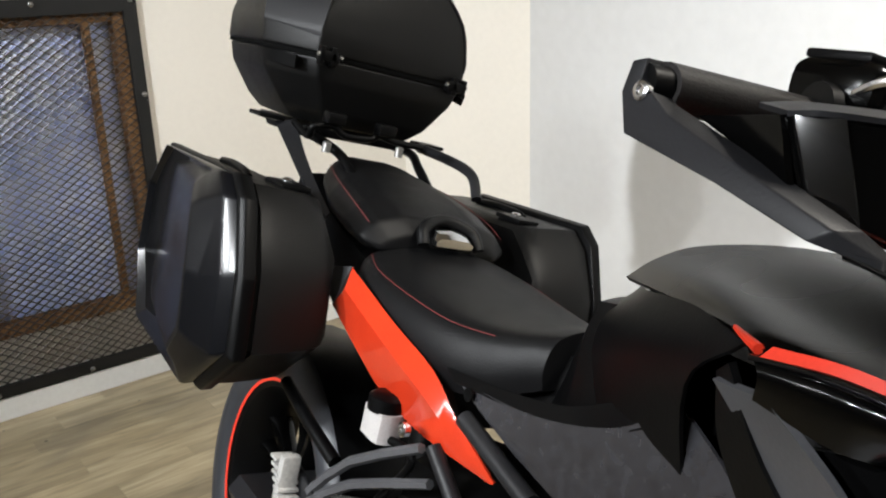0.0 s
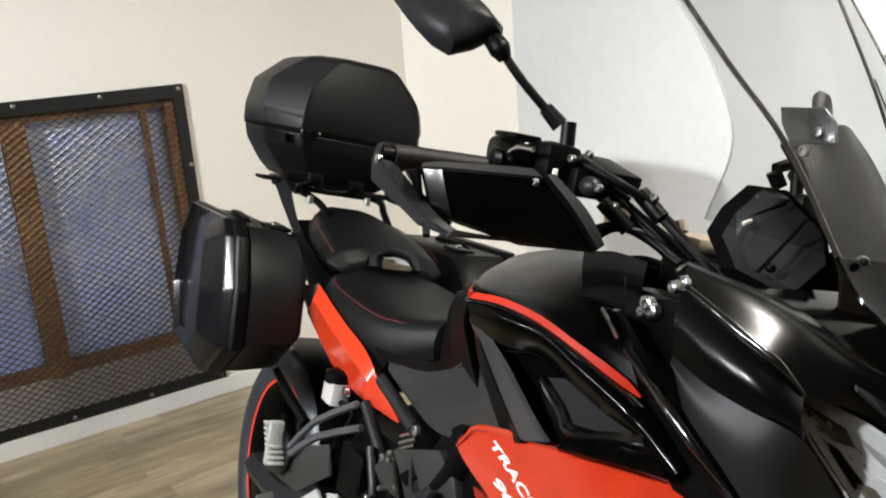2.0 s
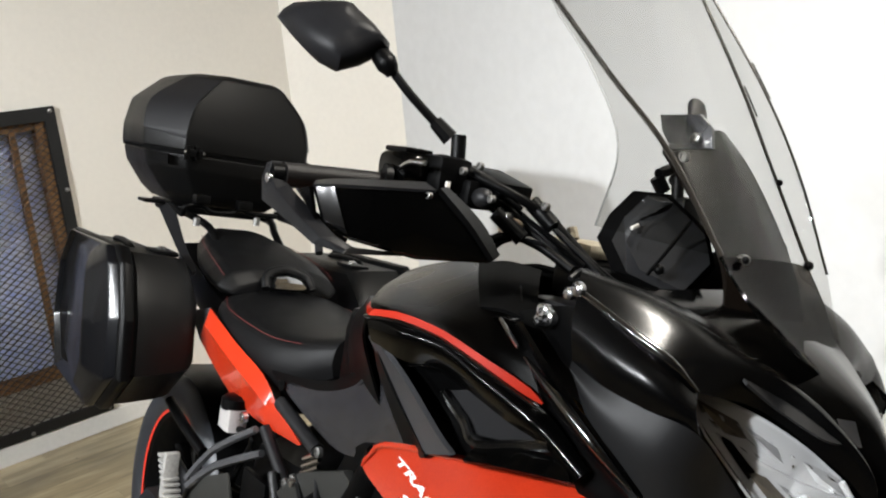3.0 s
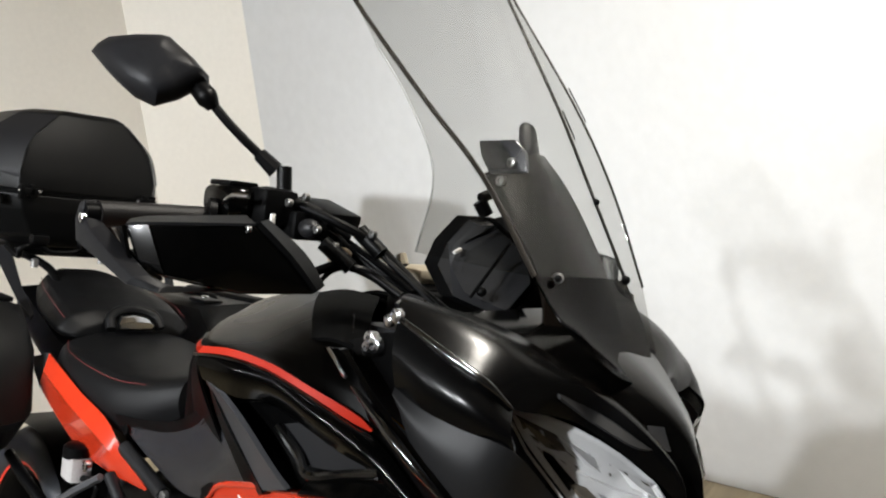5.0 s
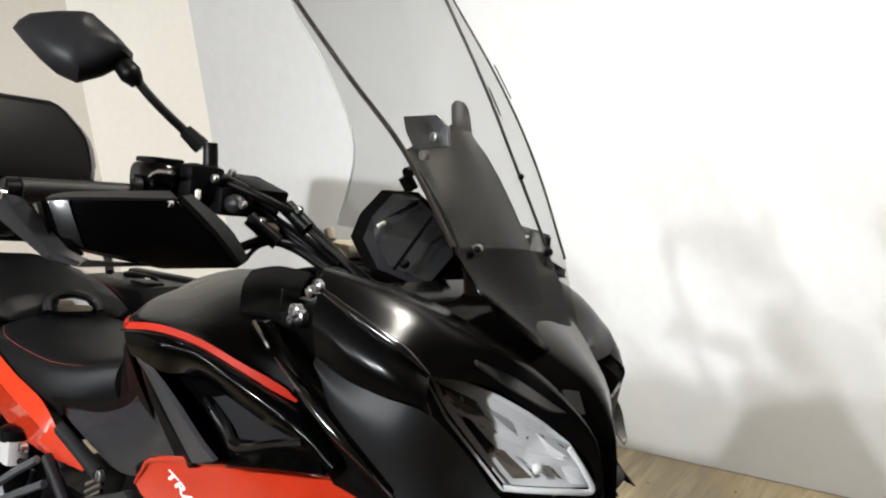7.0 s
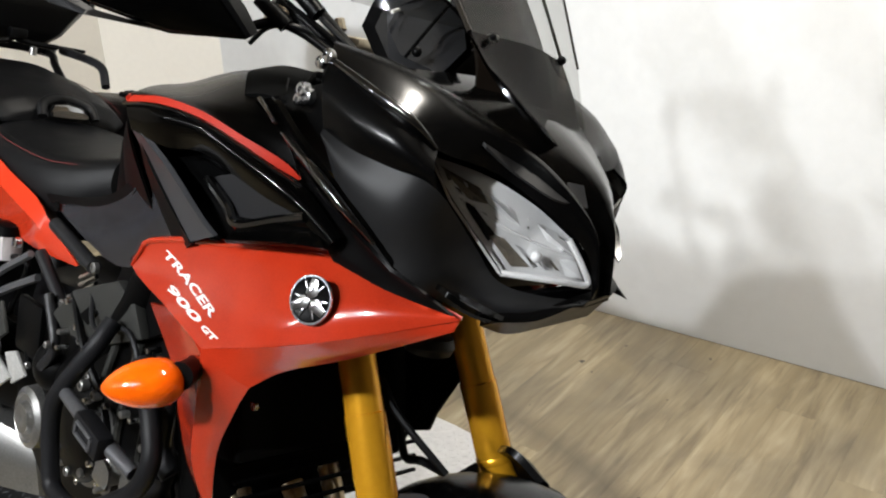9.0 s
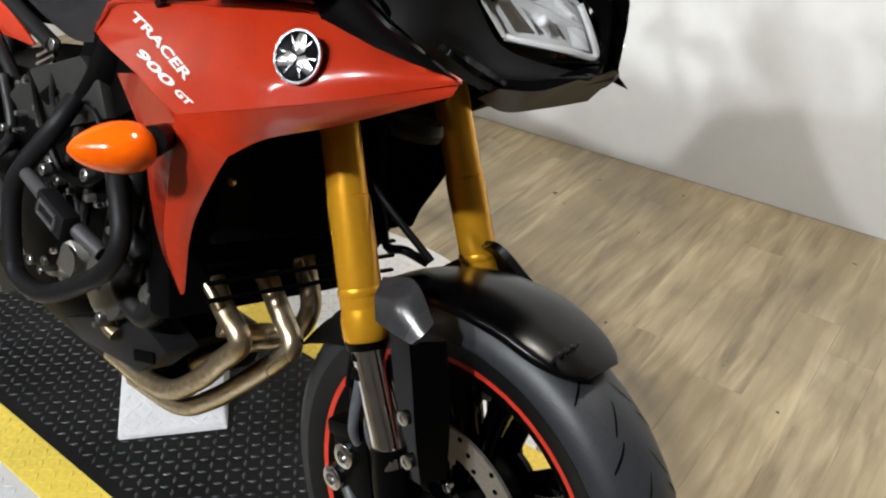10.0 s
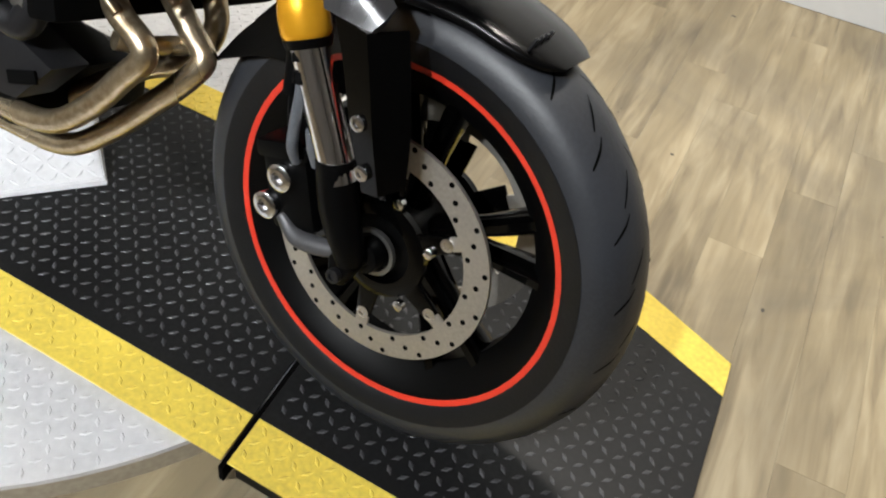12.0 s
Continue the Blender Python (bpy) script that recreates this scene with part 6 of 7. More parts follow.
def facet(corners, depth):
    """One reflector piece: a low pyramid over corners given along and down the lamp."""
    net = light_net(-0.010, 0.014)

    def at(u, v):
        top = Vector(net[0][0]).lerp(Vector(net[0][3]), u)
        low = Vector(net[2][0]).lerp(Vector(net[2][3]), u)
        return top.lerp(low, v)
    quad = [at(u, v) for u, v in corners]
    mid = sum(quad, Vector()) / len(quad) + Vector((depth * 0.7, -depth * 0.8, 0))
    bm = bmesh.new()
    vs = [bm.verts.new(p) for p in quad]
    m = bm.verts.new(mid)
    bm.faces.new(vs)
    for k in range(len(vs)):
        bm.faces.new((vs[k], vs[(k + 1) % len(vs)], m))
    return bm


for corners, depth, mat in ((((0.02, 0.05), (0.33, 0.04), (0.38, 0.26), (0.12, 0.30)), 0.006, M_BRONZE),
                            (((0.35, 0.03), (0.60, 0.05), (0.59, 0.40), (0.40, 0.35)), 0.012, M_REFLECT),
                            (((0.61, 0.06), (0.70, 0.08), (0.69, 0.36), (0.60, 0.38)), 0.004, M_BRONZE),
                            (((0.71, 0.05), (0.97, 0.04), (0.98, 0.40), (0.71, 0.40)), 0.010, M_REFLECT),
                            (((0.03, 0.34), (0.14, 0.36), (0.20, 0.60), (0.06, 0.72)), 0.004, M_GLOSS),
                            (((0.10, 0.64), (0.29, 0.58), (0.40, 0.90), (0.16, 0.93)), 0.008, M_BRONZE),
                            (((0.31, 0.56), (0.45, 0.57), (0.53, 0.92), (0.42, 0.92)), 0.006, M_CHROME),
                            (((0.46, 0.57), (0.62, 0.57), (0.66, 0.92), (0.55, 0.92)), 0.011, M_REFLECT),
                            (((0.63, 0.56), (0.71, 0.58), (0.75, 0.90), (0.68, 0.92)), 0.005, M_BRONZE),
                            (((0.74, 0.56), (0.97, 0.55), (0.97, 0.93), (0.78, 0.93)), 0.007, M_FROST),
                            (((0.16, 0.42), (0.60, 0.42), (0.97, 0.45), (0.97, 0.53), (0.55, 0.53), (0.22, 0.50)), 0.012, M_REFLECT)):
    both("reflector_facet", lambda: facet(corners, depth), mat, slim=True)
both("light_bulb", lambda: ball(tuple(Vector(light_net(-0.006, 0.009)[1][2]) * 0.6 + Vector(light_net(-0.006, 0.009)[2][1]) * 0.4), 0.006, 0.006, 0.006), M_FROST, slim=True)
both("position_light", lambda: bm_tube([light_net(-0.004, 0.006)[2][0]] + [light_net(-0.004, 0.006)[2][k] for k in (1, 2, 3)] + [light_net(-0.004, 0.006)[k][3] for k in (1, 0)], 0.0034, 8), M_FROST, "frosted white position light", slim=True)

lamp_rng = random.Random(8)
for i in range(8):
    for j in range(3):
        u, v = 0.05 + 0.117 * i + lamp_rng.uniform(-0.02, 0.02), 0.07 + 0.145 * j + lamp_rng.uniform(-0.02, 0.02)
        wide, deep = lamp_rng.uniform(0.04, 0.075), lamp_rng.uniform(0.05, 0.09)
        tilt = lamp_rng.uniform(-0.035, 0.035)
        quad = ((u, v), (u + wide, v + tilt), (u + wide + tilt, v + deep), (u + tilt, v + deep - tilt))
        bpart("reflector_facet", facet(quad, lamp_rng.uniform(0.003, 0.009)), lamp_rng.choice((M_REFLECT, M_REFLECT, M_REFLECT, M_CHROME, M_BRONZE)))
for a, b in ((L_TOP[0], L_MID[0]), (L_MID[0], L_LOW[0])):
    bpart("headlight_rim", bm_tube([shift([a], -0.002, 0.002)[0], shift([b], -0.002, 0.002)[0]], 0.0016, 8, 2), M_REFLECT)

# -- windscreen --
CREASE = [(1.036, -0.118, 1.489), (1.081, -0.120, 1.445), (1.226, -0.122, 1.324), (1.332, -0.122, 1.239), (1.416, -0.115, 1.138)]
FAR = [(1.088, 0.115, 1.553), (1.116, 0.118, 1.510), (1.223, 0.120, 1.360), (1.298, 0.118, 1.246), (1.374, 0.110, 1.135)]
MIDL = [tuple((Vector(a) + Vector(b)) / 2 + Vector((0.016, 0, 0.004))) for a, b in zip(CREASE, FAR)]
WING = [(1.056, -0.125, 1.477), (1.148, -0.145, 1.393), (1.241, -0.165, 1.321), (1.310, -0.175, 1.236), (1.301, -0.180, 1.149)]
WING_IN = [CREASE[0], CREASE[1], CREASE[2], CREASE[3], CREASE[4]]
bpart("windscreen", bm_panel([CREASE, MIDL, FAR], 0.003, 6, 5, towards=(1, 0, 0.5)), M_SCREEN, None, "tall clear smoked windscreen")
wing_bm = lambda: bm_panel([WING, between(WING, WING_IN, 0.5, 0.003), WING_IN], 0.003, 5, 5)
bpart("windscreen_wing", wing_bm(), M_SCREEN, None, "folded side wing of the windscreen")
FAR_WING = [(1.100, 0.110, 1.550), (1.137, 0.108, 1.505), (1.263, 0.108, 1.357), (1.337, 0.112, 1.247), (1.393, 0.120, 1.130)]
bpart("windscreen_wing", bm_panel([FAR_WING, between(FAR_WING, FAR, 0.5, 0.003), FAR], 0.003, 5, 5, towards=(0, 1, 0)), M_SCREEN)
bpart("windscreen_tail", bm_panel([[FAR[4], FAR_WING[4]], [(1.441, 0.090, 1.022), (1.453, 0.090, 1.023)]], 0.003, 4, 3, towards=(1, 0, 0.5)), M_SCREEN)
bpart("screen_edge", bm_tube(FAR_WING, 0.0018, 6, 5), M_EDGE)
bpart("screen_edge", bm_tube(CREASE, 0.0032, 8, 5), M_EDGE, None, "thick polished screen edge")
bpart("screen_edge", bm_tube(FAR, 0.0022, 8, 5), M_EDGE)
bpart("screen_edge", bm_tube(WING[1:], 0.0011, 6, 5), M_RIM)
LOWER = [(1.416, -0.115, 1.138), (1.473, -0.100, 1.055), (1.496, -0.060, 1.029)]
bpart("screen_lower", bm_panel([[CREASE[4], (1.456, -0.113, 1.099), (1.501, -0.100, 1.061)], [MIDL[4], (1.447, -0.020, 1.072), (1.488, -0.020, 1.037)], [FAR[4], (1.417, 0.090, 1.092), (1.453, 0.070, 1.044)]], 0.003, 5, 5, towards=(1, 0, 0.5)), M_SMOKE, None, "dark lower windscreen panel")
bpart("screen_bolt", ball((1.423, -0.085, 1.138), 0.0045, 0.0045, 0.0045, 12), M_BLACK, None, "black screen bolt")
bpart("screen_bolt", ball((1.377, 0.105, 1.137), 0.006, 0.006, 0.006, 12), M_BLACK)
bpart("screen_bolt", ball((1.314, 0.112, 1.231), 0.0045, 0.0045, 0.0045, 12), M_BLACK)
bpart("screen_slot", bm_tube([(1.230, 0.125, 1.353), (1.257, 0.125, 1.314)], 0.0011, 8, 2), M_BLACK)
bpart("screen_slot", bm_tube([(1.232, 0.130, 1.385), (1.268, 0.130, 1.338)], 0.0010, 8, 2), M_BLACK)
# adjuster panel and brackets behind the screen
bpart("screen_mount", bm_panel([[(1.271, -0.060, 1.246), (1.317, -0.060, 1.203), (1.362, -0.060, 1.155), (1.386, -0.060, 1.113), (1.393, -0.060, 1.064)],
                               [(1.289, 0.000, 1.277), (1.333, 0.000, 1.221), (1.380, 0.000, 1.160), (1.406, 0.000, 1.107), (1.424, 0.000, 1.052)],
                               [(1.262, 0.060, 1.283), (1.306, 0.060, 1.242), (1.354, 0.060, 1.182), (1.394, 0.060, 1.118), (1.424, 0.060, 1.042)]], 0.006, 5, 5, towards=(1, 0, 0.5)), M_VISOR, None, "dark brown smoked screen mounting panel")
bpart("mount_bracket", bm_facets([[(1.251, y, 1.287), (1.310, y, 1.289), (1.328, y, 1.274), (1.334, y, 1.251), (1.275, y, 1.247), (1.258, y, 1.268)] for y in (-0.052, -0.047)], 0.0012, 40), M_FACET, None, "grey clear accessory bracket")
for p in ((1.312, -0.054, 1.261), (1.307, -0.063, 1.239), (1.411, -0.070, 1.137)):
    bpart("bracket_bolt", stud(p, 0.0062, 0.004), M_STEEL)

bpart("inner_tray", bm_panel([[(1.188, 0.050, 1.057), (1.243, 0.050, 1.111), (1.288, 0.050, 1.138)], [(1.255, 0.050, 1.023), (1.319, 0.050, 1.049), (1.370, 0.050, 1.064)]], 0.004), M_BLACK, None, "black inner fairing tray")

# -- instrument --
def dash_plate(dx):
    return [(p[0] + dx, p[1], p[2]) for p in ((1.246, -0.095, 1.133), (1.260, -0.095, 1.163), (1.273, -0.075, 1.194), (1.262, -0.030, 1.196), (1.310, -0.010, 1.159), (1.342, -0.030, 1.121), (1.330, -0.060, 1.080), (1.274, -0.090, 1.098))]


dash = bm_loft([[tuple(Vector(p)) for p in dash_plate(-0.022)], dash_plate(-0.012), dash_plate(0.006)], 1, 2)
bpart("instrument_housing", dash, M_BLACK, None, "black instrument display housing")
cover = bm_loft([[tuple(Vector(p).lerp(Vector(dash_plate(0.006)[0]), 0.06) + Vector((0, -0.004, 0))) for p in dash_plate(0.006)], [tuple(Vector(p).lerp(Vector((1.289, -0.060, 1.144)) + Vector((0.006, 0, 0)), 0.18) + Vector((0.012, -0.008, 0))) for p in dash_plate(0.006)]], 1, 2)
bpart("instrument_back", cover, M_DASH, None, "dark grey instrument back cover")
bpart("dash_groove", bm_tube([(1.317, -0.105, 1.103), (1.330, -0.095, 1.131), (1.336, -0.070, 1.168)], 0.002, 8), M_GROOVE)
bpart("dash_bolt", ball((1.327, -0.098, 1.111), 0.006, 0.006, 0.006, 12), M_BLACK)
bpart("dash_tag", bm_box(0.004, 0.012, 0.004, (1.289, -0.105, 1.153), 0.001, Matrix.Rotation(radians(25), 4, "X")), M_WHITE)
bpart("phone_mount", bm_tube([(1.257, -0.030, 1.198), (1.252, -0.040, 1.214)], 0.009, 10, 2), M_BLACK, None, "black accessory mount post")
bpart("phone_mount_arm", bm_tube([(1.254, -0.040, 1.218), (1.255, -0.020, 1.227), (1.270, -0.010, 1.240)], 0.007, 10, 3), M_BLACK)

# -- handlebar, grip and controls --
BAR = [(1.031, -0.416, 1.152), (1.032, -0.34, 1.155), (1.034, -0.278, 1.157), (1.082, -0.215, 1.174), (1.130, -0.135, 1.135), (1.191, -0.060, 1.087)]
bpart("handlebar", bm_tube(BAR[2:] + [(1.17, 0, 1.10)], 0.011, 14), M_BLACK, None, "black tapered handlebar")
bpart("handlebar", mirrored(bm_tube(BAR[2:] + [(1.17, 0, 1.10)], 0.011, 14)), M_BLACK)
both("grip", lambda: bm_tube(BAR[:3], 0.0148, 16), M_GRIP, "brown-black rubber grip")
both("grip_flange", lambda: bm_tube([(1.042, -0.288, 1.162), (1.045, -0.280, 1.162)], 0.021, 16, 1), M_BLACK)
GUARD_LOW = [(1.018, -0.432, 1.163), (1.019, -0.436, 1.144), (1.031, -0.438, 1.120), (1.106, -0.440, 1.105), (1.164, -0.437, 1.089), (1.192, -0.415, 1.084), (1.161, -0.315, 1.084)]
GUARD_OUT = [(1.028, -0.430, 1.166), (1.029, -0.432, 1.153), (1.058, -0.434, 1.135), (1.122, -0.436, 1.114), (1.174, -0.434, 1.097), (1.188, -0.410, 1.089), (1.163, -0.315, 1.086)]
GUARD_IN = [(1.025, -0.414, 1.167), (1.029, -0.412, 1.154), (1.044, -0.414, 1.143), (1.122, -0.418, 1.119), (1.179, -0.418, 1.100), (1.184, -0.400, 1.092), (1.160, -0.313, 1.087)]
# corners of the gloss plate, from its outer upper corner round to the outer lower one
PLATE = [Vector(p) for p in ((1.126, -0.425, 1.146), (1.149, -0.412, 1.149), (1.190, -0.312, 1.159), (1.210, -0.280, 1.126), (1.224, -0.252, 1.092), (1.175, -0.315, 1.084), (1.163, -0.396, 1.098), (1.143, -0.413, 1.102))]
PLATE_OUT = Vector((0.86, -0.42, 0.28)).normalized()


def guard_frame():
    rings = []
    for a, b, c in zip(GUARD_LOW, GUARD_OUT, GUARD_IN):
        back = (Vector(a) + Vector(c)) / 2 + Vector((-0.010, 0.012, -0.002))
        rings.append([Vector(a), Vector(b), Vector(c), back])
    return bm_facets(rings, 0.0018, 20)


def guard_panel():
    """A flat gloss plate with a folded outer strip and crisp corners."""
    bm = bmesh.new()
    front = [bm.verts.new(p) for p in PLATE]
    back = [bm.verts.new(p - PLATE_OUT * 0.006) for p in PLATE]
    bm.faces.new((front[0], front[1], front[6], front[7]))
    mid = bm.verts.new(sum(PLATE[1:7], Vector()) / 6 + PLATE_OUT * 0.005)
    for k in (1, 2, 3, 4, 5):
        bm.faces.new((front[k], front[k + 1], mid))
    bm.faces.new((front[6], front[1], mid))
    for k in range(8):
        q = (k + 1) % 8
        bm.faces.new((front[q], front[k], back[k], back[q]))
    bm.faces.new(back)
    rim = [e for e in bm.edges if e.verts[0] in front and e.verts[1] in front]
    bmesh.ops.bevel(bm, geom=rim, offset=0.0022, segments=3, affect="EDGES")
    return bm


both("hand_guard_frame", guard_frame, M_GUARD, "grey plastic hand guard frame")
both("hand_guard", guard_panel, M_GLOSS, "gloss black hand guard")
both("guard_strip", lambda: bm_facets([[p + PLATE_OUT * h for p in (PLATE[0].lerp(PLATE[1], 0.08), PLATE[1], PLATE[6], PLATE[7].lerp(PLATE[6], 0.08))] for h in (-0.001, 0.0022)], 0.0008, 40), M_BEAD, "polished outer fold of the hand guard")
both("guard_return", lambda: bm_panel([[PLATE[0], PLATE[7] + Vector((0.002, -0.004, -0.002)), Vector((1.170, -0.402, 1.094))], [(1.060, -0.408, 1.140), (1.115, -0.414, 1.121), (1.165, -0.414, 1.102)]], 0.004, 4, 3), M_GLOSS)
both("guard_flange", lambda: bm_panel([[PLATE[0] + Vector((0, 0, 0.002)), PLATE[1] + Vector((0, 0, 0.003)), PLATE[2] + Vector((0, 0, 0.002))], [(1.092, -0.405, 1.152), (1.112, -0.385, 1.158), (1.150, -0.300, 1.168)]], 0.003, 4, 3, towards=(0, 0, 1)), M_GUARD, "grey upper flange of the hand guard")
bpart("guard_screw", stud((1.034, -0.433, 1.146), 0.006, 0.003), M_CHROME)
bpart("guard_screw", stud((1.188, -0.318, 1.154), 0.004, 0.003), M_STEEL)
both("bar_end", lambda: bm_tube([(1.028, -0.428, 1.151), (1.031, -0.412, 1.152)], 0.012, 16, 1), M_BLACK, "black bar end weight")
bpart("guard_bracket", bm_panel([[PLATE[k] - PLATE_OUT * 0.004 for k in (2, 3, 4)], [(1.166, -0.286, 1.160), (1.192, -0.252, 1.128), (1.216, -0.238, 1.096)]], 0.008, 4, 3), M_BLACK)
for p in ((1.186, -0.268, 1.141), (1.206, -0.252, 1.116)):
    bpart("guard_screw", stud(p, 0.005, 0.003), M_GREY)
both("switch_box", lambda: bm_box(0.055, 0.05, 0.045, (1.078, -0.225, 1.180), 0.010), M_BLACK, "black switch housing")
bpart("master_cylinder", bm_loft([[Vector((1.043, -0.255, 1.178)) + Vector(q) for q in ((-s * 0.030, -s * 0.024, dz), (s * 0.030, -s * 0.024, dz), (s * 0.030, s * 0.024, dz), (-s * 0.030, s * 0.024, dz))] for s, dz in ((0.80, -0.022), (1.0, -0.006), (1.0, 0.014), (0.85, 0.021))], 3, 3), M_GLOSS, None, "glossy black brake fluid reservoir")
bpart("master_lid", bm_box(0.05, 0.04, 0.007, tuple(Vector((1.039, -0.255, 1.203))), 0.003), M_BLACK)
# Chrome bar that stands in for the curved highlight on the reservoir.
bpart("master_glint", bm_tube([(1.052, -0.278, 1.172), (1.079, -0.280, 1.187), (1.109, -0.275, 1.189)], 0.0035, 8), M_CHROME)
bpart("brake_lever", bm_tube([(1.085, -0.215, 1.155), (1.071, -0.275, 1.148), (1.036, -0.355, 1.143)], [0.010, 0.007, 0.005], 10), M_BLACK, None, "black brake lever")
bpart("lever_pivot", bm_box(0.05, 0.05, 0.035, (1.095, -0.190, 1.161), 0.008), M_BLACK)
bpart("control_box", bm_box(0.075, 0.05, 0.018, (1.102, -0.155, 1.180), 0.004, Matrix.Rotation(radians(14), 4, "Y")), M_BLACK, None, "flat black control box")
bpart("control_knob", ball((1.135, -0.165, 1.140), 0.013, 0.013, 0.013), M_GREY)
bpart("control_knob", ball((1.136, -0.205, 1.159), 0.016, 0.012, 0.012), M_GREY)
bpart("bar_riser", bm_box(0.06, 0.16, 0.05, (1.17, 0, 1.075), 0.012), M_BLACK, None, "black handlebar clamp")
bpart("top_yoke", bm_box(0.10, 0.24, 0.03, (1.20, 0, 1.035), 0.010), M_GREY, None, "cast grey top yoke")
bpart("ignition_cover", bm_box(0.09, 0.09, 0.02, (1.143, -0.020, 1.112), 0.008), M_DUST)
for k, line in enumerate(([(1.096, -0.210, 1.189), (1.149, -0.170, 1.168), (1.179, -0.130, 1.144), (1.224, -0.100, 1.102), (1.261, -0.080, 1.076)],
                          [(1.108, -0.200, 1.178), (1.137, -0.150, 1.146), (1.182, -0.120, 1.113), (1.227, -0.090, 1.078)],
                          [(1.142, -0.195, 1.108), (1.157, -0.170, 1.119), (1.175, -0.140, 1.112), (1.218, -0.120, 1.090)],
                          [(1.072, -0.235, 1.197), (1.096, -0.210, 1.194), (1.145, -0.150, 1.164), (1.202, -0.120, 1.122), (1.257, -0.090, 1.079)],
                          [(1.132, -0.190, 1.160), (1.149, -0.140, 1.130), (1.205, -0.110, 1.096), (1.248, -0.100, 1.078)])):
    bpart("control_cable", bm_tube(line, (0.006, 0.0065, 0.006, 0.004, 0.008)[k], 10), M_BLACK, None, "black control cable")
for k, line in enumerate(([(1.052, -0.250, 1.195), (1.080, -0.225, 1.201), (1.106, -0.200, 1.185), (1.147, -0.150, 1.152)],
                          [(1.083, -0.210, 1.193), (1.127, -0.170, 1.161), (1.160, -0.130, 1.124), (1.194, -0.110, 1.101)],
                          [(1.155, -0.155, 1.144), (1.193, -0.130, 1.121), (1.226, -0.110, 1.098)],
                          [(1.138, -0.190, 1.089), (1.153, -0.175, 1.112), (1.175, -0.150, 1.118), (1.184, -0.120, 1.100)])):
    bpart("thin_cable", bm_tube(line, 0.003, 8, 5), M_GREY if k % 2 else M_BLACK)
bpart("hose_union", bm_box(0.022, 0.018, 0.026, (1.142, -0.160, 1.128), 0.004, Matrix.Rotation(radians(30), 4, "Y")), M_CREAM, None, "cream plastic connector")
bpart("cable_tag", bm_box(0.003, 0.006, 0.012, (1.117, -0.245, 1.166), 0.001), M_WHITE)
for p in ((1.151, -0.175, 1.141), (1.112, -0.220, 1.187), (1.154, -0.205, 1.159), (1.178, -0.140, 1.160), (1.117, -0.200, 1.196)):
    bpart("control_bolt", stud(p, 0.005, 0.004), M_STEEL)
both("fairing_hook", lambda: bm_tube([(1.262, -0.165, 1.086), (1.263, -0.150, 1.096), (1.292, -0.150, 1.094)], 0.0032, 8, 3), M_GREY)
bpart("cable_sleeve", bm_tube([(1.156, -0.145, 1.162), (1.185, -0.130, 1.137)], 0.0105, 12, 2), M_BLACK)
bpart("cable_sleeve", bm_tube([(1.139, -0.185, 1.144), (1.166, -0.160, 1.117)], 0.010, 12, 2), M_BLACK)
bpart("fork_adjuster", bm_tube([(1.182, -0.090, 1.125), (1.175, -0.090, 1.138)], 0.007, 8, 1), M_DUST)

# -- mirrors --
RING = [(0.889, -0.385, 1.349), (0.899, -0.370, 1.369), (0.945, -0.325, 1.378), (0.951, -0.305, 1.371), (1.005, -0.285, 1.331), (1.001, -0.295, 1.314), (0.992, -0.345, 1.285), (0.954, -0.375, 1.310)]


def mirror_shell():
    mid = sum((Vector(p) for p in RING), Vector()) / len(RING)
    rings = []
    for k, dx, dz in ((0.86, -0.030, 0.0), (1.0, -0.010, 0.0), (0.97, 0.008, 0.0), (0.72, 0.030, 0.004), (0.30, 0.040, 0.006)):
        rings.append([tuple(mid + (Vector(p) - mid) * k + Vector((dx, -dx * 0.35, dz))) for p in RING])
    return bm_loft(rings, 2, 3)


bpart("mirror_shell", mirror_shell(), M_GUARD, None, "dark grey plastic mirror housing")
far_mirror = mirrored(mirror_shell())
tip = Vector((0.945, 0.325, 1.378))
bmesh.ops.transform(far_mirror, matrix=Matrix.Translation((1.022, 0.291, 1.364)) @ Matrix.Diagonal((0.30, 0.50, 0.95, 1)) @ Matrix.Translation(-tip), verts=far_mirror.verts)
bpart("mirror_shell", far_mirror, M_GUARD)
both("mirror_stem", lambda: bm_tube([(1.011, -0.296, 1.312), (1.037, -0.265, 1.272), (1.060, -0.228, 1.236)], 0.0058, 12), M_BLACK, "thin black mirror stem")
both("mirror_boot", lambda: bm_tube([(1.004, -0.298, 1.316), (1.019, -0.292, 1.303), (1.023, -0.284, 1.292)], [0.012, 0.014, 0.008], 12), M_BLACK)
both("mirror_nut", lambda: bm_tube([(1.055, -0.234, 1.243), (1.068, -0.216, 1.225)], [0.009, 0.011], 8, 2), M_BLACK)
both("mirror_post", lambda: bm_tube([(1.077, -0.210, 1.230), (1.083, -0.210, 1.193)], 0.0095, 12, 2), M_BLACK)

# -- luggage --
def hung(name, label):
    """A case that hangs on the machine, drawn in the body's frame."""
    ob = tagged(new(name), label, "case")
    ob.matrix_world = BODY_WORLD.copy()
    return ob


top_case = hung("top_case", "black hard top case with two hinges, on the rear rack")


def case_ring(z, f, half, depth, cut):
    """A ring of a tapered box: front f, half width, depth to the rear, slanted front corners."""
    return [(f, -half + cut, z), (f, half - cut, z), (f - cut * 1.9, half, z), (f - depth, half * 0.92, z), (f - depth - 0.02, 0, z), (f - depth, -half * 0.92, z), (f - cut * 1.9, -half, z)]


CZ = 1.150
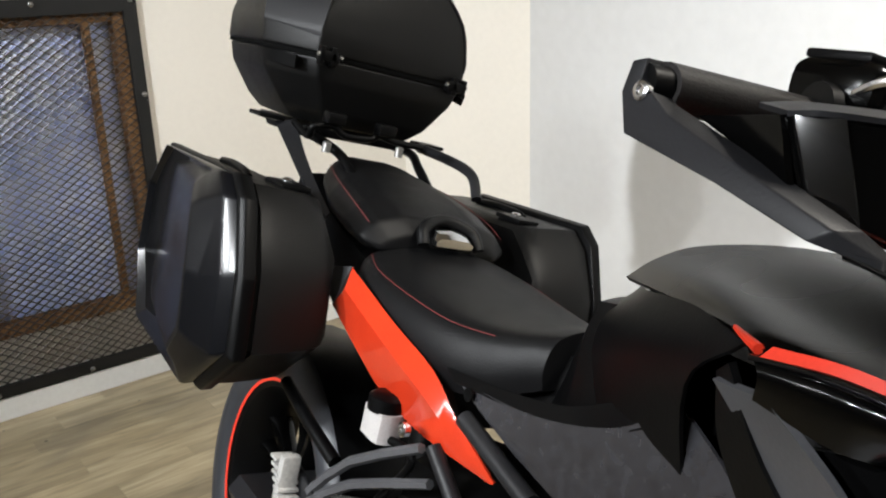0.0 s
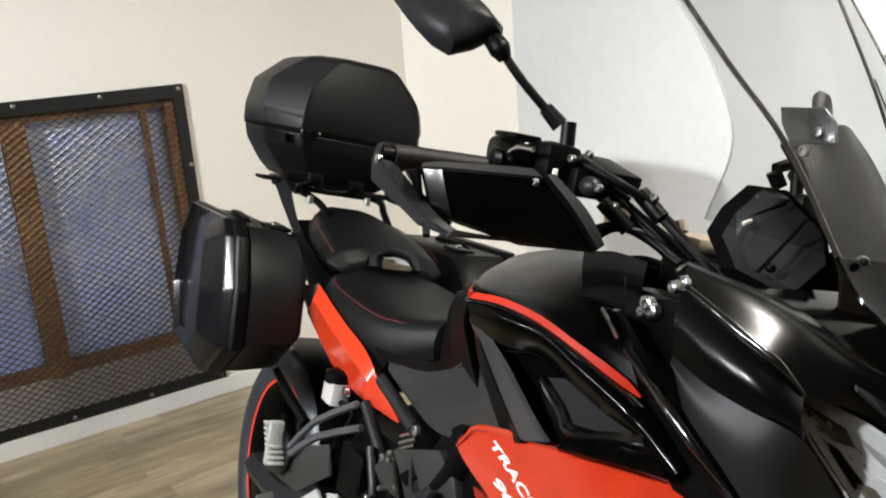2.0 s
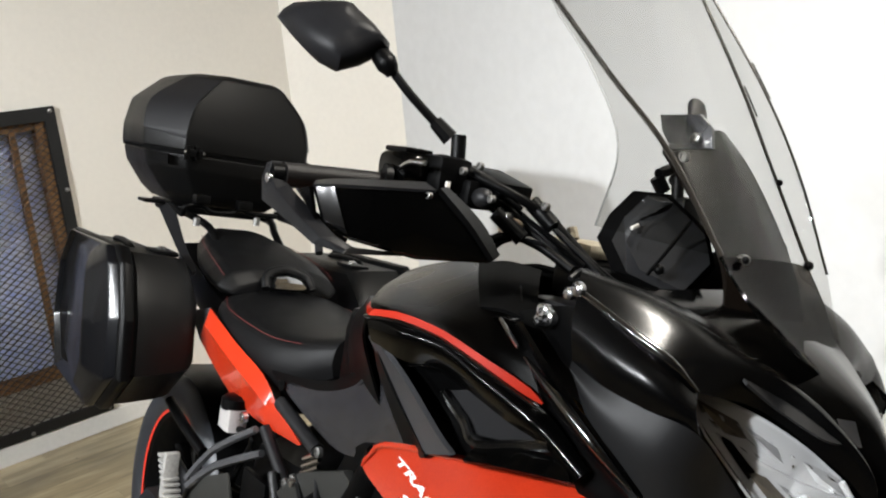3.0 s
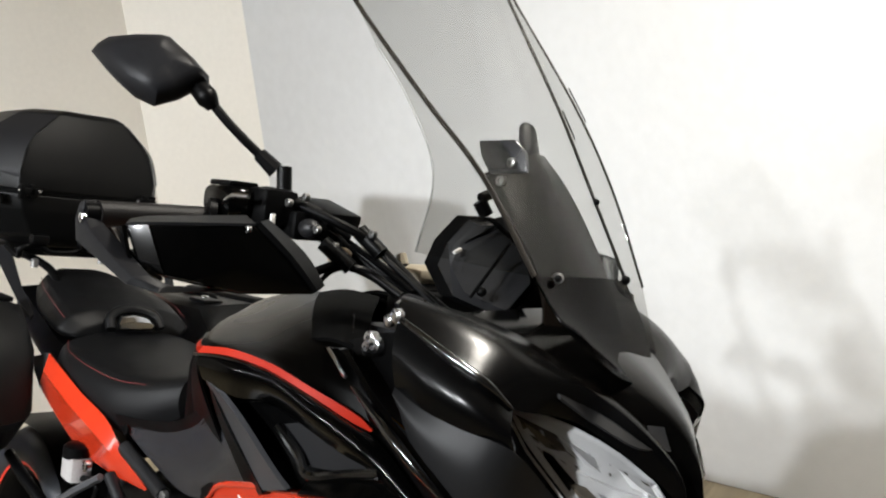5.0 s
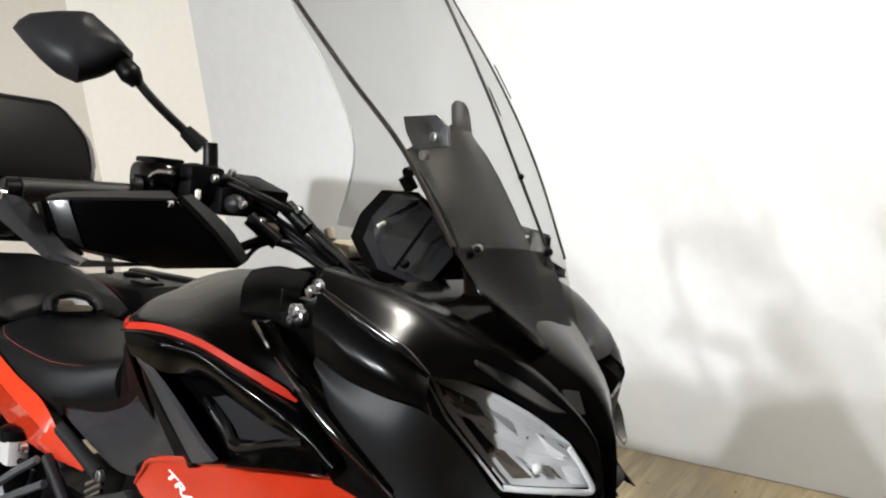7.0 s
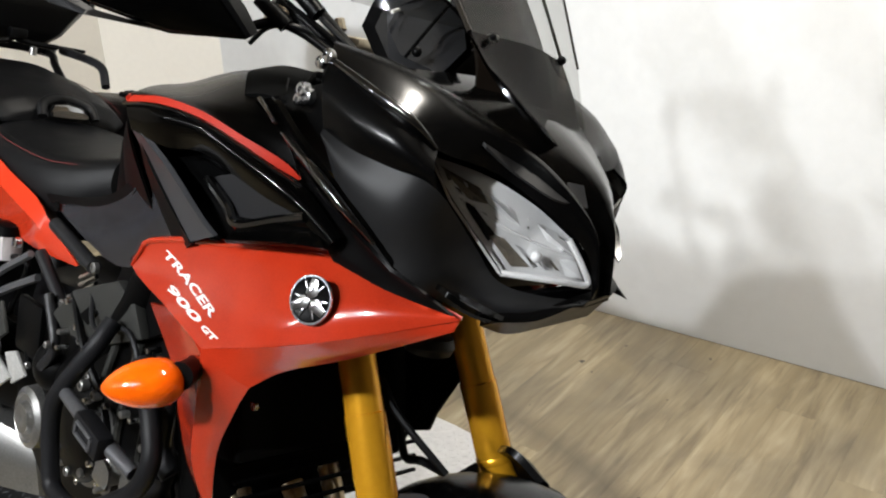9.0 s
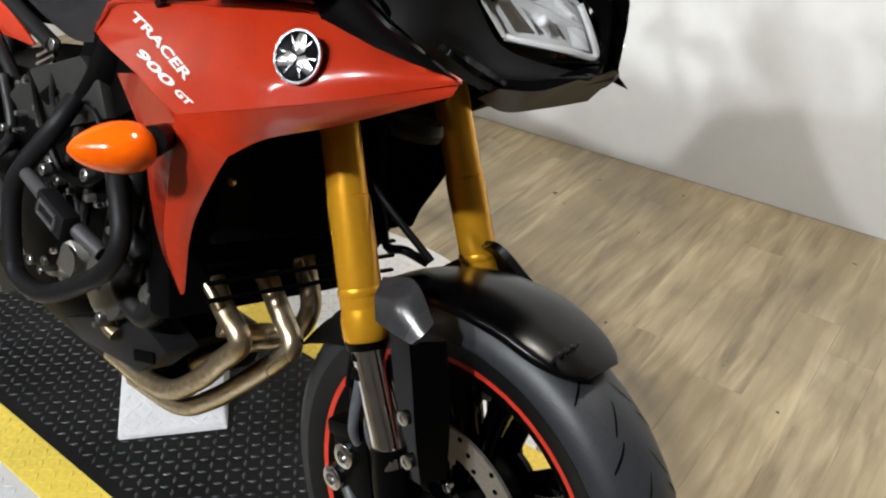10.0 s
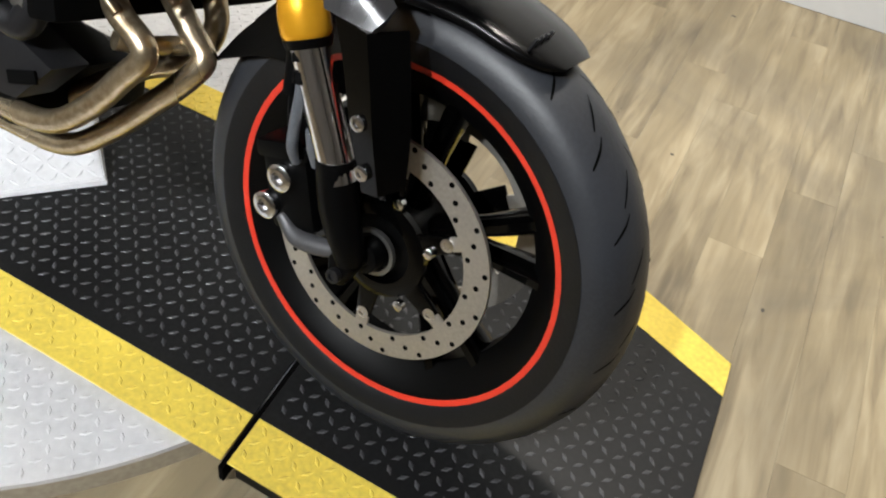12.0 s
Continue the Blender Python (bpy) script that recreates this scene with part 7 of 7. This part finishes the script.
LID = [case_ring(CZ + 0.002, -0.052, 0.216, 0.36, 0.060), case_ring(CZ + 0.050, -0.054, 0.218, 0.36, 0.063), case_ring(CZ + 0.118, -0.062, 0.203, 0.35, 0.066), case_ring(CZ + 0.184, -0.074, 0.126, 0.33, 0.050), case_ring(CZ + 0.194, -0.090, 0.100, 0.30, 0.042)]
part("case_base", bm_facets([case_ring(CZ - 0.125, -0.105, 0.125, 0.28, 0.04), case_ring(CZ - 0.10, -0.085, 0.155, 0.31, 0.045), case_ring(CZ - 0.04, -0.060, 0.203, 0.34, 0.06), case_ring(CZ - 0.004, -0.055, 0.212, 0.35, 0.06)], 0.006), M_CASE, top_case, "black textured case base")
part("case_lid", bm_facets(LID, 0.006), M_CASE, top_case, "black textured case lid")
part("case_seam", bm_loft([case_ring(CZ - 0.004, -0.054, 0.213, 0.355, 0.06), case_ring(CZ + 0.003, -0.054, 0.213, 0.355, 0.06)], 1, 1), M_GROOVE, top_case)
for s in (-1, 1):
    part("case_shoulder", bm_panel([[(f + 0.0015, s * (h - c), z) for z, f, h, c in ((CZ + 0.030, -0.053, 0.217, 0.062), (CZ + 0.052, -0.054, 0.218, 0.063), (CZ + 0.118, -0.062, 0.203, 0.066), (CZ + 0.180, -0.073, 0.131, 0.051))], [(f - c * 1.9, s * (h + 0.0015), z) for z, f, h, c in ((CZ + 0.045, -0.053, 0.217, 0.062), (CZ + 0.054, -0.054, 0.218, 0.063), (CZ + 0.118, -0.062, 0.203, 0.066), (CZ + 0.180, -0.073, 0.131, 0.051))]], 0.003, 3, 1, towards=(1, s, 0)), M_GREY, top_case, "smooth dark grey corner panel")
    hinge = merge(bm_box(0.022, 0.040, 0.020, (-0.046, s * 0.136, CZ), 0.004), bm_box(0.014, 0.012, 0.034, (-0.042, s * 0.130, CZ), 0.003), bm_box(0.014, 0.010, 0.034, (-0.042, s * 0.152, CZ), 0.003))
    part("hinge", hinge, M_BLACK, top_case, "black hinge")
    part("hinge_pin", bm_tube([(-0.040, s * 0.112, CZ + 0.002), (-0.040, s * 0.16, CZ + 0.002)], 0.004, 8, 1), M_STEEL, top_case)
    part("side_grip", bm_panel([[(-0.075, s * 0.185, CZ - 0.010), (-0.14, s * 0.214, CZ - 0.008), (-0.20, s * 0.212, CZ - 0.008)], [(-0.078, s * 0.182, CZ - 0.032), (-0.14, s * 0.210, CZ - 0.028), (-0.19, s * 0.208, CZ - 0.024)]], 0.006, towards=(0, s, 0)), M_BLACK, top_case)


def pannier(side, label):
    case = hung("pannier", label)
    def put(name, bm, mat, text=""):
        part(name, mirrored(bm) if side > 0 else bm, mat, case, text)

    def ring(y, fx, rx, top, low, sf=0.0):
        """Outline in x and z at one y; the front leans, the lower corners are cut."""
        return [(fx - 0.075, y, low), (fx + 0.030, y, low + 0.085), (fx + 0.012, y, low + 0.20), (fx - 0.035, y, top - 0.03), (fx - 0.075, y, top), (rx + 0.09, y, top - 0.01), (rx + 0.02, y, top - 0.09), (rx + 0.02, y, low + 0.12), (rx + 0.08, y, low + 0.01)]

    put("case_body", bm_loft([ring(-0.195, 0.235, -0.26, 0.920, 0.650), ring(-0.215, 0.250, -0.27, 0.930, 0.635), ring(-0.29, 0.262, -0.26, 0.938, 0.628), ring(-0.318, 0.262, -0.25, 0.940, 0.626)], 1, 3), M_CASE, "black textured pannier body")
    put("case_seam", bm_loft([ring(-0.317, 0.258, -0.245, 0.936, 0.630), ring(-0.328, 0.258, -0.245, 0.936, 0.630)], 1, 1), M_GROOVE)
    put("case_rim", bm_facets([ring(-0.326, 0.268, -0.25, 0.950, 0.618), ring(-0.345, 0.268, -0.245, 0.954, 0.616), ring(-0.352, 0.258, -0.24, 0.952, 0.622)], 0.003), M_BLACK, "black lid rim")
    lid = [ring(-0.350, 0.254, -0.235, 0.950, 0.622), ring(-0.366, 0.236, -0.225, 0.950, 0.612)]
    far = [(0.150, -0.388, 0.640), (0.215, -0.394, 0.70), (0.205, -0.398, 0.80), (0.165, -0.394, 0.905), (0.120, -0.380, 0.938), (-0.12, -0.352, 0.935), (-0.19, -0.345, 0.86), (-0.19, -0.345, 0.74), (-0.12, -0.355, 0.655)]
    near = [(x * 0.86 + 0.005, y - 0.012, 0.79 + (z - 0.79) * 0.86) for x, y, z in far]
    far = [(x, y + 0.012, z) for x, y, z in far]
    near = [(x, y + 0.010, z) for x, y, z in near]
    put("case_lid", bm_facets([*lid, far, near], 0.017, 10), M_LID, "glossy black pannier lid")
    put("key_plate", bm_box(0.075, 0.05, 0.010, (0.115, -0.235, 0.935), 0.004), M_BLACK)
    put("carry_handle", bm_tube([(0.07, -0.285, 0.932), (0.05, -0.285, 0.938), (-0.02, -0.28, 0.939), (-0.08, -0.278, 0.934)], 0.007, 10), M_BLACK, "black carrying handle")
    put("lock", bm_lathe([(0.0095, 0.938), (0.0095, 0.944), (0.007, 0.946)], 16, (0.11, -0.235, 0), axis="Z"), M_CHROME, "chrome key lock")
    put("reflector", bm_box(0.024, 0.006, 0.042, (-0.198, -0.338, 0.835), 0.002, Matrix.Rotation(radians(-10), 4, "Z")), M_STRIPE, "red rear reflector")
    return case


pannier(-1, "black hard side case with glossy lid beside the rear wheel")
pannier(1, "black hard side case hung on the far side of the tail")

# ---- floor planks ----
PW, PL = 0.106, 0.92


def plank_mesh(length):
    bm = bm_box(PW - 0.0004, length - 0.0004, 0.004, (0, 0, 0), 0.0)
    me = bpy.data.meshes.new("plank")
    bm.to_mesh(me)
    bm.free()
    me.materials.append(M_PLANK)
    return me


plank_data = plank_mesh(PL)
plank_rng = random.Random(5)
for i in range(int((EAST + 0.5) / PW)):
    a = -0.45 + (i + 0.5) * PW
    start = plank_rng.uniform(-PL, 0)
    for j in range(int(4.7 / PL) + 2):
        b = start + j * PL + PL / 2
        lo, hi = b - PL / 2, b + PL / 2
        if lo > SOUTH - 0.1 or hi < 0.05 or a > EAST - 0.05 or a < 0.02:
            continue
        if hi > SOUTH - 0.003:
            me, b = plank_mesh(SOUTH - 0.003 - lo), (SOUTH - 0.003 + lo) / 2
        elif lo < 0.0:
            me, b = plank_mesh(hi - 0.003), (hi + 0.003) / 2
        else:
            me = plank_data
        ob = new("plank", me)
        ob.matrix_world = Matrix.Translation(room(a, b, FLOOR_Z - 0.002)) @ Matrix.Rotation(TURN, 4, "Z")
        ob.parent = floor
